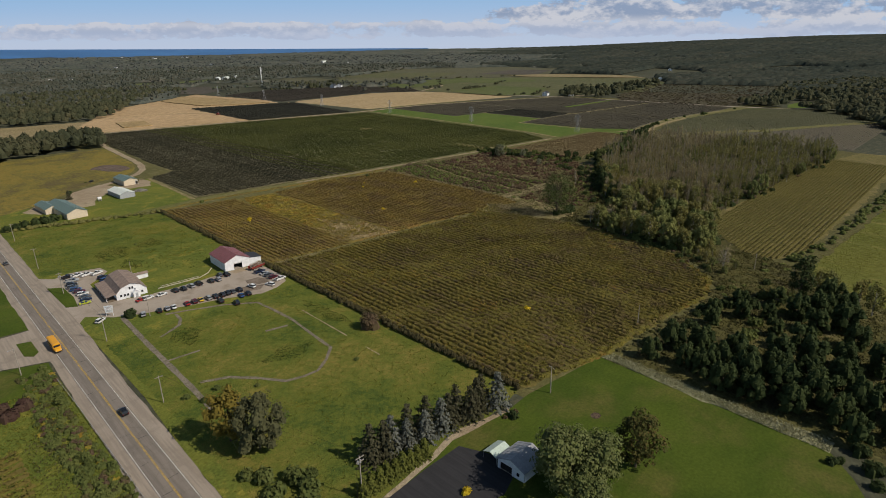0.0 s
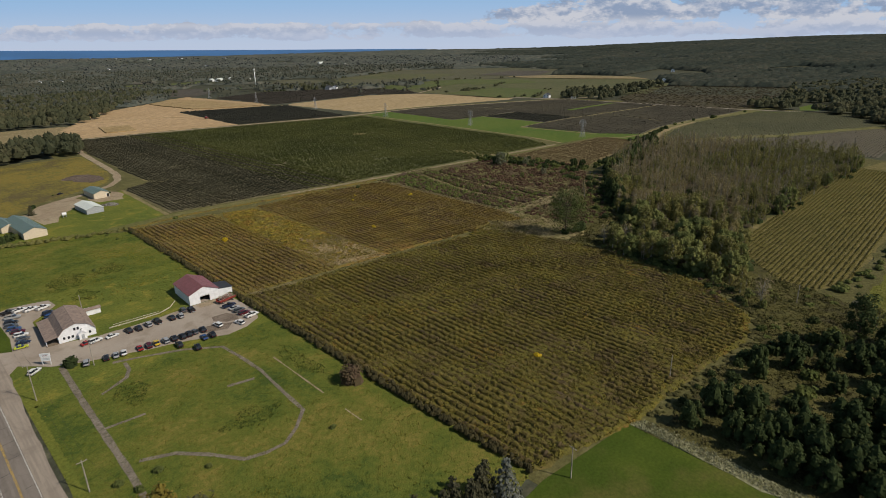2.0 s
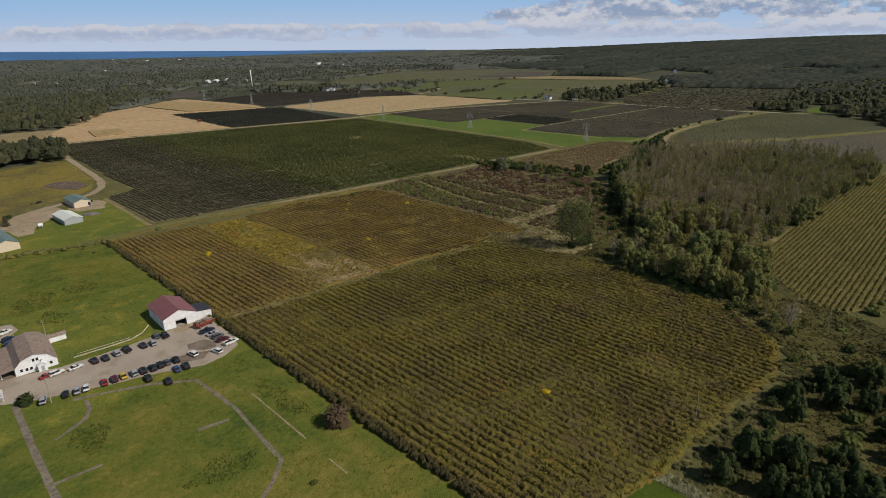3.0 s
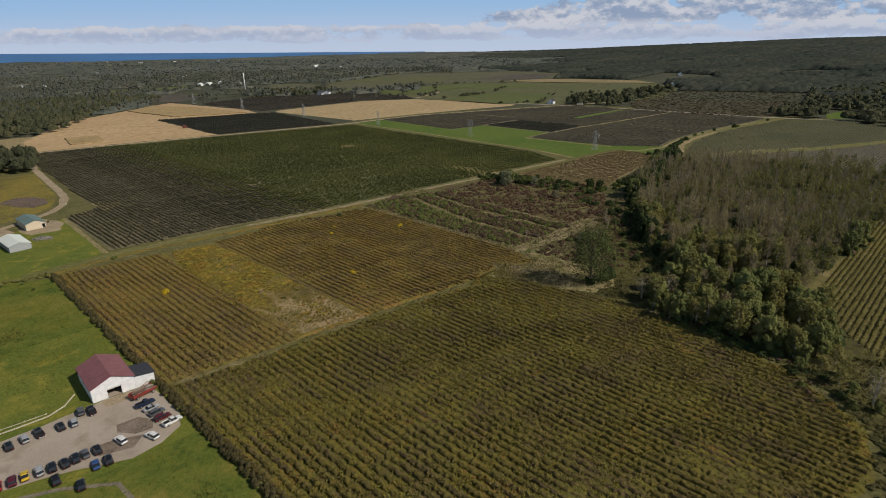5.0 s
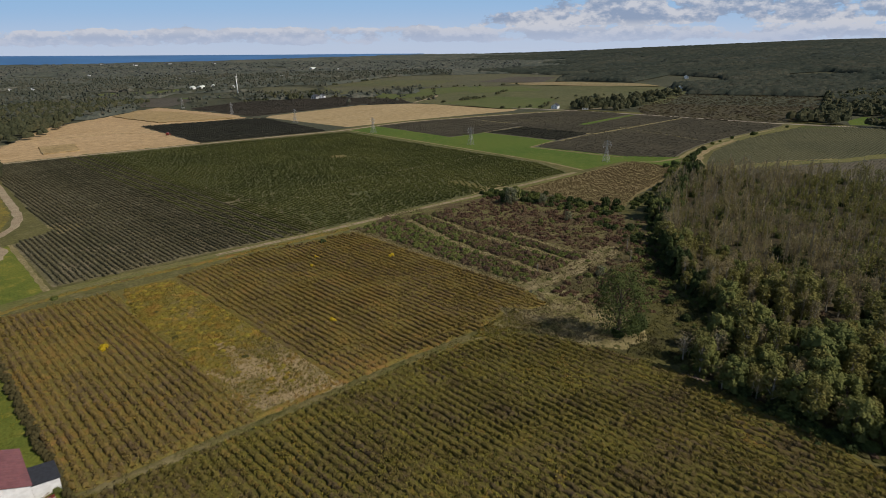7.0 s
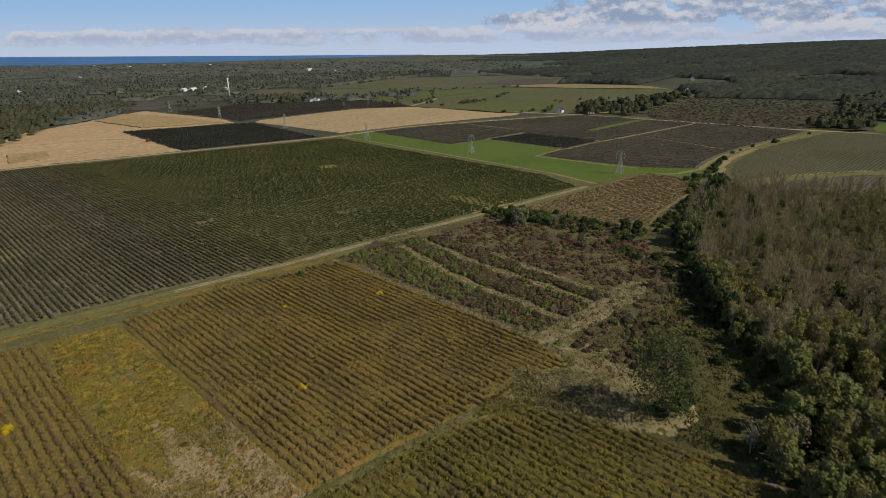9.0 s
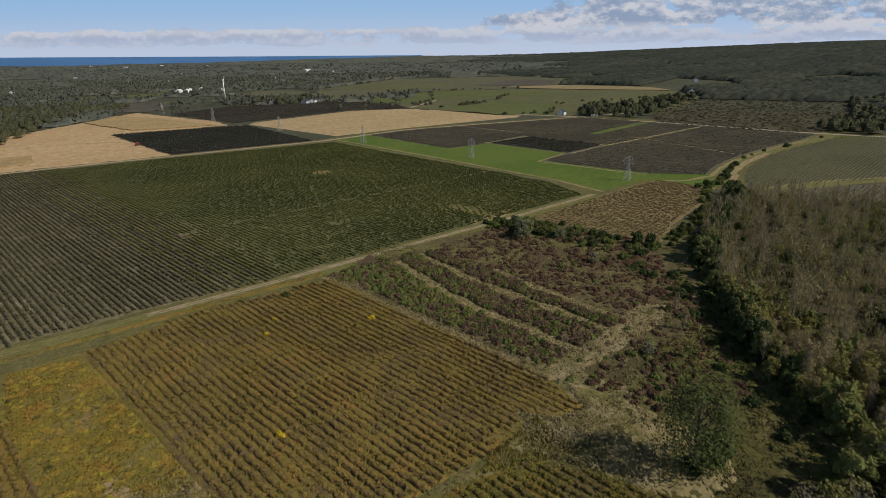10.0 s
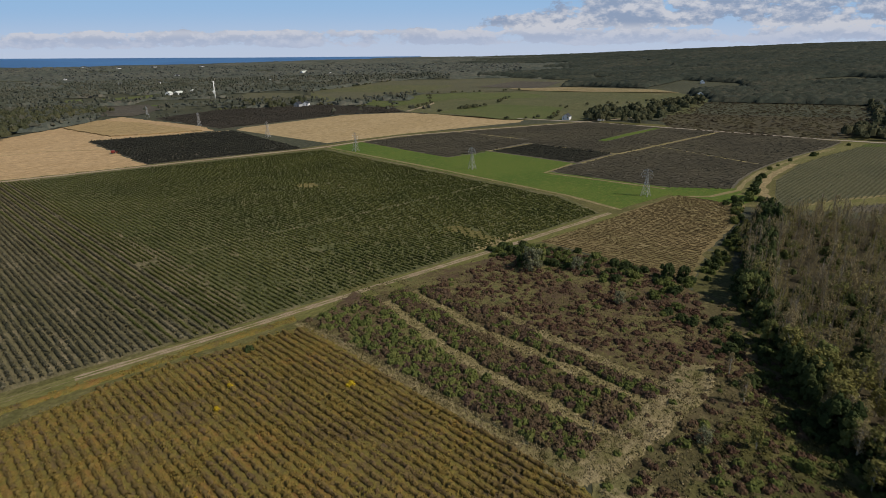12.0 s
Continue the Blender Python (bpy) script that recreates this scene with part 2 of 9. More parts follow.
M = {
    # woods of the plain: distance haze is mixed into the tones, bluish and lifted
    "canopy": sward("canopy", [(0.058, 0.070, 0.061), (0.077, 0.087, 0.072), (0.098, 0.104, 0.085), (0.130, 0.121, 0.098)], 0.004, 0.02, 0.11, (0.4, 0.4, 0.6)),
    # woods of the scarp: a cloud's shadow is put into the colour as darker tones
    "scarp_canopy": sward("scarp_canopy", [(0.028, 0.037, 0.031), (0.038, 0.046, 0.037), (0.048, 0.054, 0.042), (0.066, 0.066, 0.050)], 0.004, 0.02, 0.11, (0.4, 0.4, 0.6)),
    "straw_sward": sward("straw_sward", [(0.130, 0.120, 0.050), (0.190, 0.162, 0.082), (0.250, 0.208, 0.118), (0.300, 0.250, 0.150)], 0.06, 0.2, 0.7),
    "twig_bark": plain("twig_bark", (0.33, 0.285, 0.22), 0.95, dirt=0.3, scale=4.0),
    "russet_leaf": leaves("russet_leaf", [(0.078, 0.048, 0.036), (0.108, 0.066, 0.046), (0.135, 0.088, 0.056), (0.130, 0.112, 0.056)], 0.25, drift=0.08),
    "weeds_s": sward("weeds_s", [(0.094, 0.071, 0.044), (0.117, 0.092, 0.035), (0.113, 0.103, 0.029), (0.146, 0.127, 0.028), (0.176, 0.113, 0.034)], 0.022, 0.085, 0.5, (0.385, 0.550, 0.385)),
    "weeds_u": sward("weeds_u", [(0.116, 0.086, 0.052), (0.146, 0.111, 0.043), (0.160, 0.135, 0.038), (0.198, 0.141, 0.040), (0.224, 0.134, 0.047)], 0.022, 0.085, 0.5, (0.420, 0.600, 0.420)),
    "weeds_tip": sward("weeds_tip", [(0.110, 0.084, 0.048), (0.148, 0.119, 0.040), (0.152, 0.138, 0.035), (0.199, 0.171, 0.035), (0.225, 0.148, 0.042)], 0.022, 0.085, 0.5, (0.385, 0.550, 0.385)),
    "weeds_u_tip": sward("weeds_u_tip", [(0.144, 0.104, 0.058), (0.184, 0.138, 0.047), (0.212, 0.172, 0.043), (0.250, 0.174, 0.045), (0.274, 0.165, 0.054)], 0.022, 0.085, 0.5, (0.420, 0.600, 0.420)),
    "lane_sward": sward("lane_sward", [(0.088, 0.088, 0.030), (0.118, 0.108, 0.040), (0.150, 0.128, 0.056), (0.19, 0.160, 0.080)], 0.05, 0.2, 0.7),
    "orange_sward": sward("orange_sward", [(0.115, 0.095, 0.044), (0.140, 0.118, 0.040), (0.175, 0.150, 0.040), (0.225, 0.165, 0.042), (0.145, 0.140, 0.042)], 0.014, 0.05, 0.4),
    "fallow": sward("fallow", [(0.25, 0.195, 0.100), (0.180, 0.148, 0.046), (0.172, 0.146, 0.036), (0.225, 0.162, 0.038), (0.245, 0.145, 0.040)], 0.03, 0.12, 0.6, (0.45, 0.5, 0.3)),
    "brush_sward": sward("brush_sward", [(0.081, 0.054, 0.041), (0.102, 0.072, 0.045), (0.107, 0.090, 0.043), (0.152, 0.133, 0.058), (0.096, 0.107, 0.041)], 0.03, 0.2),
    "rough_sward": sward("rough_sward", [(0.058, 0.052, 0.026), (0.078, 0.074, 0.030), (0.096, 0.090, 0.031), (0.140, 0.124, 0.056)], 0.04, 0.2),
    "meadow_sward": sward("meadow_sward", [(0.060, 0.089, 0.020), (0.092, 0.117, 0.023), (0.116, 0.133, 0.026), (0.143, 0.143, 0.031), (0.192, 0.167, 0.042)], 0.03, 0.11, 0.6),
    "land": soil("land", (0.074, 0.077, 0.050), (0.060, 0.064, 0.042), (0.10, 0.096, 0.06), 0.006, 0.25),
    "meadow": soil("meadow", (0.141, 0.153, 0.028), (0.099, 0.127, 0.024), (0.207, 0.191, 0.036), 0.035, 1.1, mid=0.12, grainy=0.9),
    "lawn": soil("lawn", (0.050, 0.078, 0.010), (0.070, 0.098, 0.013), (0.118, 0.108, 0.030), 0.04, 1.2, mid=0.035, bump=0.12, c_at=(0.47, 0.75), grainy=0.6),
    "pasture": soil("pasture", (0.075, 0.12, 0.022), (0.095, 0.135, 0.026), (0.13, 0.145, 0.035), 0.012, 0.8, bump=0.2),
    "vine_floor": soil("vine_floor", (0.168, 0.137, 0.042), (0.124, 0.108, 0.033), (0.22, 0.163, 0.058), 0.022, 0.7, (1, 0.4), mid=0.10, grainy=0.6),
    "weedy": soil("weedy", (0.21, 0.175, 0.040), (0.165, 0.155, 0.038), (0.26, 0.19, 0.06), 0.05, 0.7, mid=0.15),
    "dry_grass": soil("dry_grass", (0.235, 0.195, 0.098), (0.195, 0.168, 0.076), (0.29, 0.24, 0.135), 0.06, 0.8, mid=0.2),
    "rough_grass": soil("rough_grass", (0.100, 0.096, 0.036), (0.125, 0.115, 0.044), (0.165, 0.145, 0.070), 0.05, 0.7, mid=0.14),
    "brown_floor": soil("brown_floor", (0.064, 0.056, 0.036), (0.080, 0.071, 0.042), (0.10, 0.088, 0.05), 0.02, 0.5),
    "orange": soil("orange", (0.150, 0.128, 0.042), (0.118, 0.112, 0.036), (0.20, 0.145, 0.045), 0.03, 0.5, mid=0.12),
    "wheat": soil("wheat", (0.36, 0.270, 0.145), (0.39, 0.295, 0.165), (0.33, 0.245, 0.128), 0.006, 0.3, (0.35, 1.0), mid=0.03, bump=0.15),
    "stubble": soil("stubble", (0.405, 0.285, 0.155), (0.44, 0.312, 0.175), (0.37, 0.255, 0.135), 0.006, 0.3, (0.35, 1.0), mid=0.03, bump=0.15),
    "grain": soil("grain", (0.320, 0.235, 0.115), (0.350, 0.255, 0.130), (0.285, 0.205, 0.098), 0.02, 0.5, (0.35, 1.0), mid=0.06, bump=0.3),
    "gravel": soil("gravel", (0.325, 0.275, 0.225), (0.365, 0.315, 0.262), (0.28, 0.235, 0.185), 0.05, 2.0, mid=0.12, bump=0.08, grainy=0.3),
    "dirt": soil("dirt", (0.30, 0.235, 0.16), (0.35, 0.29, 0.20), (0.24, 0.19, 0.12), 0.06, 1.6, mid=0.2, bump=0.25),
    "mulch": soil("mulch", (0.175, 0.15, 0.118), (0.22, 0.19, 0.15), (0.12, 0.11, 0.07), 0.2, 1.8, mid=0.5),
    "track_grass": soil("track_grass", (0.135, 0.132, 0.045), (0.165, 0.150, 0.058), (0.115, 0.122, 0.036), 0.03, 0.9, (0.3, 1)),
    "pale_weeds": soil("pale_weeds", (0.27, 0.265, 0.16), (0.22, 0.22, 0.12), (0.16, 0.165, 0.07), 0.15, 1.0, mid=0.6),
    "grey_vines": soil("grey_vines", (0.118, 0.106, 0.083), (0.132, 0.118, 0.090), (0.108, 0.102, 0.074), 0.01, 0.5),
    "asphalt": asphalt("asphalt", (0.205, 0.178, 0.152), 0.35),
    "shoulder": asphalt("shoulder", (0.305, 0.258, 0.208), 0.15),
    "black_drive": asphalt("black_drive", (0.035, 0.035, 0.038), 0.1),
    "white_line": plain("white_line", (0.68, 0.67, 0.62), 0.7, dirt=0.4),
    "yellow_line": plain("yellow_line", (0.55, 0.36, 0.06), 0.7, dirt=0.4),
    "white_wall": plain("white_wall", (0.74, 0.75, 0.77), 0.55, dirt=0.12, scale=0.6),
    "cream_wall": plain("cream_wall", (0.62, 0.53, 0.40), 0.6, dirt=0.12),
    "grey_wall": plain("grey_wall", (0.36, 0.38, 0.40), 0.6, dirt=0.2),
    "brown_roof": plain("brown_roof", (0.27, 0.205, 0.17), 0.85, dirt=0.25, scale=0.8, bump=0.4),
    "red_roof": plain("red_roof", (0.215, 0.088, 0.092), 0.5, dirt=0.2, scale=0.7),
    "green_roof": plain("green_roof", (0.125, 0.180, 0.165), 0.45, dirt=0.15, scale=0.7),
    "pale_roof": plain("pale_roof", (0.60, 0.64, 0.60), 0.4, dirt=0.12),
    "mint_roof": plain("mint_roof", (0.46, 0.55, 0.49), 0.5, dirt=0.12),
    "dark_roof": plain("dark_roof", (0.035, 0.037, 0.045), 0.7, dirt=0.3),
    "dark": plain("dark", (0.012, 0.012, 0.013), 0.8),
    "glass": plain("glass", (0.02, 0.024, 0.03), 0.12, dirt=0.1, spec=0.6),
    "rubber": plain("rubber", (0.016, 0.016, 0.017), 0.85),
    "chrome": plain("chrome", (0.45, 0.46, 0.48), 0.35, 0.7, 0.1),
    "lamp_glass": plain("lamp_glass", (0.7, 0.7, 0.68), 0.2, dirt=0.05),
    "tail_red": plain("tail_red", (0.35, 0.02, 0.02), 0.3),
    "bus_yellow": plain("bus_yellow", (0.72, 0.34, 0.02), 0.4, dirt=0.08),
    "wood": plain("wood", (0.20, 0.155, 0.11), 0.9, dirt=0.4, scale=3.0),
    "pale_wood": plain("pale_wood", (0.50, 0.45, 0.35), 0.9, dirt=0.3, scale=3.0),
    "rubble": plain("rubble", (0.20, 0.19, 0.165), 0.95, dirt=0.5, scale=0.8),
    "grey_wood": plain("grey_wood", (0.36, 0.32, 0.27), 0.9, dirt=0.3, scale=3.0),
    "bark": plain("bark", (0.10, 0.08, 0.06), 0.95, dirt=0.4, scale=4.0),
    "pale_bark": plain("pale_bark", (0.40, 0.365, 0.31), 0.95, dirt=0.3, scale=4.0),
    "galvanised": plain("galvanised", (0.38, 0.385, 0.39), 0.55, 0.3, 0.2),
    "turbine_white": plain("turbine_white", (0.80, 0.80, 0.80), 0.4, dirt=0.05),
    "machine_red": plain("machine_red", (0.22, 0.035, 0.025), 0.6, dirt=0.3),
    "far_water": plain("far_water", (0.065, 0.165, 0.36), 0.6, dirt=0.12, scale=0.002, spec=0.05),
    "vine_soil": soil("vine_soil", (0.150, 0.132, 0.074), (0.120, 0.110, 0.056), (0.225, 0.190, 0.12), 0.03, 0.7, (1, 0.3), mid=0.14),
    "far_grass": soil("far_grass", (0.096, 0.101, 0.047), (0.110, 0.110, 0.052), (0.135, 0.125, 0.062), 0.006, 0.2, mid=0.03),
    "vine_grey": leaves("vine_grey", [(0.056, 0.057, 0.038), (0.082, 0.080, 0.052), (0.118, 0.110, 0.070), (0.25, 0.222, 0.15)], 0.55),
    "white_tuft": leaves("white_tuft", [(0.19, 0.195, 0.10), (0.30, 0.295, 0.18), (0.42, 0.40, 0.28)], 0.5),
    "brush_floor": soil("brush_floor", (0.098, 0.080, 0.042), (0.086, 0.076, 0.036), (0.15, 0.13, 0.06), 0.06, 0.8, mid=0.2),
    "litter": soil("litter", (0.058, 0.048, 0.030), (0.070, 0.058, 0.034), (0.052, 0.052, 0.026), 0.05, 0.9, mid=0.2),
    "thin_floor": soil("thin_floor", (0.155, 0.132, 0.050), (0.135, 0.120, 0.045), (0.20, 0.165, 0.075), 0.03, 0.8, (1, 0.3)),
    "olive_floor": soil("olive_floor", (0.102, 0.102, 0.062), (0.118, 0.114, 0.068), (0.090, 0.092, 0.052), 0.012, 0.5),
    "vine_olive": leaves("vine_olive", [(0.062, 0.067, 0.040), (0.078, 0.082, 0.047), (0.098, 0.100, 0.056)], 0.25),
    "dark_field": soil("dark_field", (0.080, 0.072, 0.058), (0.094, 0.084, 0.066), (0.11, 0.096, 0.072), 0.01, 0.4, (0.2, 1)),
    # far crowns, tones greyed and blued to carry the haze of distance
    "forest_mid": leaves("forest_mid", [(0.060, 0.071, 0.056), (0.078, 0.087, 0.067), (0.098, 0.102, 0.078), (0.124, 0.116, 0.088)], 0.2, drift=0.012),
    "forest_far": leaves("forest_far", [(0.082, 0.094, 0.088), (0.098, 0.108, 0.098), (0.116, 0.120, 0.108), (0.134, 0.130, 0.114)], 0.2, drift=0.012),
    "grey_roof": plain("grey_roof", (0.33, 0.335, 0.345), 0.5, dirt=0.12),
    "silver_leaf": leaves("silver_leaf", [(0.14, 0.15, 0.09), (0.19, 0.20, 0.125), (0.24, 0.25, 0.16)], 0.4),
    "vine_red": leaves("vine_red", [(0.160, 0.122, 0.068), (0.195, 0.148, 0.078), (0.215, 0.172, 0.084)], 0.25),
    "brown_v_floor": soil("brown_v_floor", (0.195, 0.150, 0.072), (0.165, 0.134, 0.060), (0.25, 0.20, 0.105), 0.03, 0.8, (1, 0.3)),
    "mulch_stain": soil("mulch_stain", (0.17, 0.135, 0.105), (0.22, 0.18, 0.145), (0.12, 0.095, 0.075), 0.2, 1.8, mid=0.5),
    "dark_weed": leaves("dark_weed", [(0.050, 0.070, 0.020), (0.066, 0.088, 0.023), (0.085, 0.105, 0.028)], 0.3),
    "yellow_weed": leaves("yellow_weed", [(0.17, 0.17, 0.026), (0.22, 0.20, 0.030), (0.27, 0.235, 0.035)], 0.3),
    "track_dirt": soil("track_dirt", (0.285, 0.222, 0.150), (0.320, 0.252, 0.178), (0.215, 0.182, 0.104), 0.12, 1.6, mid=0.3, bump=0.25),
    "track_rut": soil("track_rut", (0.19, 0.165, 0.085), (0.15, 0.14, 0.06), (0.22, 0.185, 0.11), 0.1, 1.2),
    "dry_field": soil("dry_field", (0.26, 0.205, 0.11), (0.22, 0.18, 0.09), (0.30, 0.24, 0.14), 0.02, 0.4),
    "purple_weeds": soil("purple_weeds", (0.130, 0.100, 0.082), (0.165, 0.126, 0.104), (0.115, 0.098, 0.055), 0.08, 0.9, mid=0.25),
    "purple_tuft": leaves("purple_tuft", [(0.12, 0.092, 0.078), (0.16, 0.122, 0.105), (0.21, 0.165, 0.14)], 0.4),
    "rough_dark": soil("rough_dark", (0.086, 0.084, 0.032), (0.105, 0.098, 0.038), (0.135, 0.120, 0.052), 0.03, 0.7, mid=0.1),
    "rough_dark_tuft": leaves("rough_dark_tuft", [(0.070, 0.075, 0.026), (0.092, 0.092, 0.032), (0.115, 0.108, 0.040), (0.15, 0.135, 0.06)], 0.2, drift=0.08),
    "burnt": soil("burnt", (0.085, 0.062, 0.045), (0.12, 0.085, 0.06), (0.05, 0.04, 0.03), 0.5, 2.0, mid=0.8),
    "dry_green": soil("dry_green", (0.150, 0.142, 0.056), (0.125, 0.125, 0.042), (0.20, 0.175, 0.085), 0.08, 0.8, mid=0.25),
    "lone_leaf": leaves("lone_leaf", [(0.062, 0.082, 0.028), (0.085, 0.108, 0.036), (0.115, 0.132, 0.044)], 0.25),
    "far_olive": soil("far_olive", (0.100, 0.098, 0.058), (0.114, 0.108, 0.064), (0.088, 0.090, 0.052), 0.006, 0.3, mid=0.03),
    "vine_grass": soil("vine_grass", (0.110, 0.112, 0.050), (0.088, 0.094, 0.040), (0.155, 0.140, 0.075), 0.03, 0.7, (1, 0.3), mid=0.14),
    "grove_leaf": leaves("grove_leaf", [(0.112, 0.130, 0.047), (0.148, 0.168, 0.058), (0.185, 0.199, 0.067), (0.224, 0.224, 0.076)], 0.18, drift=0.05),
    "purple_leaf": leaves("purple_leaf", [(0.070, 0.040, 0.036), (0.095, 0.058, 0.046), (0.11, 0.085, 0.05)], 0.4),
    "olive_grey": leaves("olive_grey", [(0.080, 0.084, 0.042), (0.105, 0.106, 0.052), (0.13, 0.126, 0.062)], 0.3),
    "golden_leaf": leaves("golden_leaf", [(0.15, 0.13, 0.035), (0.21, 0.165, 0.035), (0.27, 0.195, 0.04)], 0.4),
    "edge_leaf": leaves("edge_leaf", [(0.062, 0.056, 0.028), (0.082, 0.072, 0.034), (0.105, 0.092, 0.04)], 0.3),
    "beige_grass": soil("beige_grass", (0.175, 0.155, 0.076), (0.14, 0.13, 0.056), (0.225, 0.19, 0.105), 0.06, 0.8, mid=0.2),
    "beige_tuft": leaves("beige_tuft", [(0.12, 0.115, 0.052), (0.165, 0.148, 0.070), (0.21, 0.185, 0.098)], 0.2, drift=0.1),
    "vine_brown": leaves("vine_brown", [(0.066, 0.060, 0.050), (0.082, 0.074, 0.061), (0.10, 0.088, 0.070)], 0.3),
    "lane_floor": soil("lane_floor", (0.155, 0.140, 0.056), (0.125, 0.120, 0.044), (0.20, 0.175, 0.085), 0.06, 0.8, mid=0.2),
    "dark_brush": leaves("dark_brush", [(0.064, 0.052, 0.036), (0.080, 0.064, 0.042), (0.092, 0.082, 0.044), (0.098, 0.100, 0.050)], 0.25, drift=0.02),
    "dry_sward": sward("dry_sward", [(0.178, 0.156, 0.060), (0.247, 0.198, 0.101), (0.345, 0.265, 0.155), (0.287, 0.216, 0.115)], 0.08, 0.2, 0.7),
    "beige_sward": sward("beige_sward", [(0.112, 0.108, 0.038), (0.168, 0.148, 0.060), (0.230, 0.194, 0.096), (0.280, 0.236, 0.128)], 0.06, 0.2, 0.7),
    "hay": soil("hay", (0.128, 0.130, 0.028), (0.105, 0.116, 0.024), (0.170, 0.160, 0.045), 0.02, 1.0, (1, 0.25), mid=0.1),
    "far_green": soil("far_green", (0.088, 0.108, 0.036), (0.102, 0.116, 0.042), (0.120, 0.122, 0.05), 0.008, 0.3, mid=0.03),
    "vine_n": leaves("vine_n", [(0.140, 0.098, 0.062), (0.180, 0.128, 0.062), (0.212, 0.155, 0.056), (0.242, 0.175, 0.052), (0.262, 0.178, 0.056)], 0.35, drift=0.05),
    "vine_a": leaves("vine_a", [(0.108, 0.081, 0.053), (0.141, 0.108, 0.049), (0.158, 0.132, 0.041), (0.186, 0.153, 0.041), (0.197, 0.136, 0.045)], 0.35, drift=0.04),
    "vine_b": leaves("vine_b", [(0.076, 0.087, 0.031), (0.108, 0.121, 0.039), (0.145, 0.149, 0.049), (0.202, 0.184, 0.069)], 0.3),
    "vine_c": leaves("vine_c", [(0.092, 0.086, 0.066), (0.108, 0.100, 0.076), (0.125, 0.114, 0.084), (0.118, 0.116, 0.074)], 0.2),
    "vine_green": leaves("vine_green", [(0.100, 0.092, 0.034), (0.135, 0.122, 0.040), (0.165, 0.145, 0.046), (0.195, 0.165, 0.062)], 0.3),
    "vine_dark": leaves("vine_dark", [(0.046, 0.047, 0.038), (0.060, 0.061, 0.048), (0.078, 0.076, 0.058)], 0.3),
    "goldenrod": leaves("goldenrod", [(0.185, 0.165, 0.040), (0.250, 0.208, 0.044), (0.325, 0.275, 0.050), (0.345, 0.228, 0.045), (0.26, 0.215, 0.095)], 0.12, drift=0.14),
    "tussock": leaves("tussock", [(0.110, 0.124, 0.022), (0.135, 0.142, 0.026), (0.165, 0.162, 0.030), (0.205, 0.180, 0.040)], 0.25, drift=0.04),
    "rough_tuft": leaves("rough_tuft", [(0.070, 0.070, 0.029), (0.094, 0.090, 0.037), (0.122, 0.112, 0.048), (0.165, 0.148, 0.076)], 0.2, drift=0.09),
    "pale_tuft": leaves("pale_tuft", [(0.26, 0.225, 0.125), (0.34, 0.29, 0.17), (0.42, 0.365, 0.225)], 0.3),
    "shrub": leaves("shrub", [(0.095, 0.065, 0.051), (0.128, 0.089, 0.060), (0.140, 0.107, 0.059), (0.140, 0.138, 0.059)], 0.25, drift=0.08),
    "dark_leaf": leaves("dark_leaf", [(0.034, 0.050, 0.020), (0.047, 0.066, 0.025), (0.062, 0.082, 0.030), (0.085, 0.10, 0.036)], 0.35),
    "green_leaf": leaves("green_leaf", [(0.072, 0.092, 0.030), (0.102, 0.125, 0.038), (0.135, 0.155, 0.048), (0.165, 0.172, 0.056)], 0.2, drift=0.05),
    "yellow_leaf": leaves("yellow_leaf", [(0.42, 0.30, 0.02), (0.56, 0.42, 0.03), (0.66, 0.50, 0.04)], 0.6),
    "olive_leaf": leaves("olive_leaf", [(0.129, 0.132, 0.049), (0.174, 0.172, 0.060), (0.218, 0.204, 0.069), (0.258, 0.224, 0.078)], 0.18, drift=0.06),
    "brown_leaf": leaves("brown_leaf", [(0.205, 0.174, 0.108), (0.262, 0.218, 0.132), (0.288, 0.238, 0.116), (0.238, 0.222, 0.090)], 0.15, drift=0.06),
    "cypress_leaf": leaves("cypress_leaf", [(0.105, 0.118, 0.030), (0.140, 0.152, 0.036), (0.175, 0.180, 0.042)], 0.3),
    "spruce_leaf": leaves("spruce_leaf", [(0.060, 0.060, 0.034), (0.082, 0.080, 0.047), (0.11, 0.105, 0.064)], 0.5),
    "blue_spruce": leaves("blue_spruce", [(0.12, 0.13, 0.11), (0.165, 0.175, 0.15), (0.22, 0.23, 0.195)], 0.5),
    "maple_leaf": leaves("maple_leaf", [(0.085, 0.105, 0.034), (0.12, 0.145, 0.048), (0.16, 0.18, 0.068), (0.20, 0.205, 0.09)], 0.5),
    "autumn_leaf": leaves("autumn_leaf", [(0.065, 0.075, 0.024), (0.095, 0.10, 0.03), (0.16, 0.085, 0.04)], 0.5),
    "forest": leaves("forest", [(0.051, 0.060, 0.035), (0.069, 0.076, 0.043), (0.090, 0.092, 0.050), (0.120, 0.106, 0.060)], 0.25, drift=0.02),
}


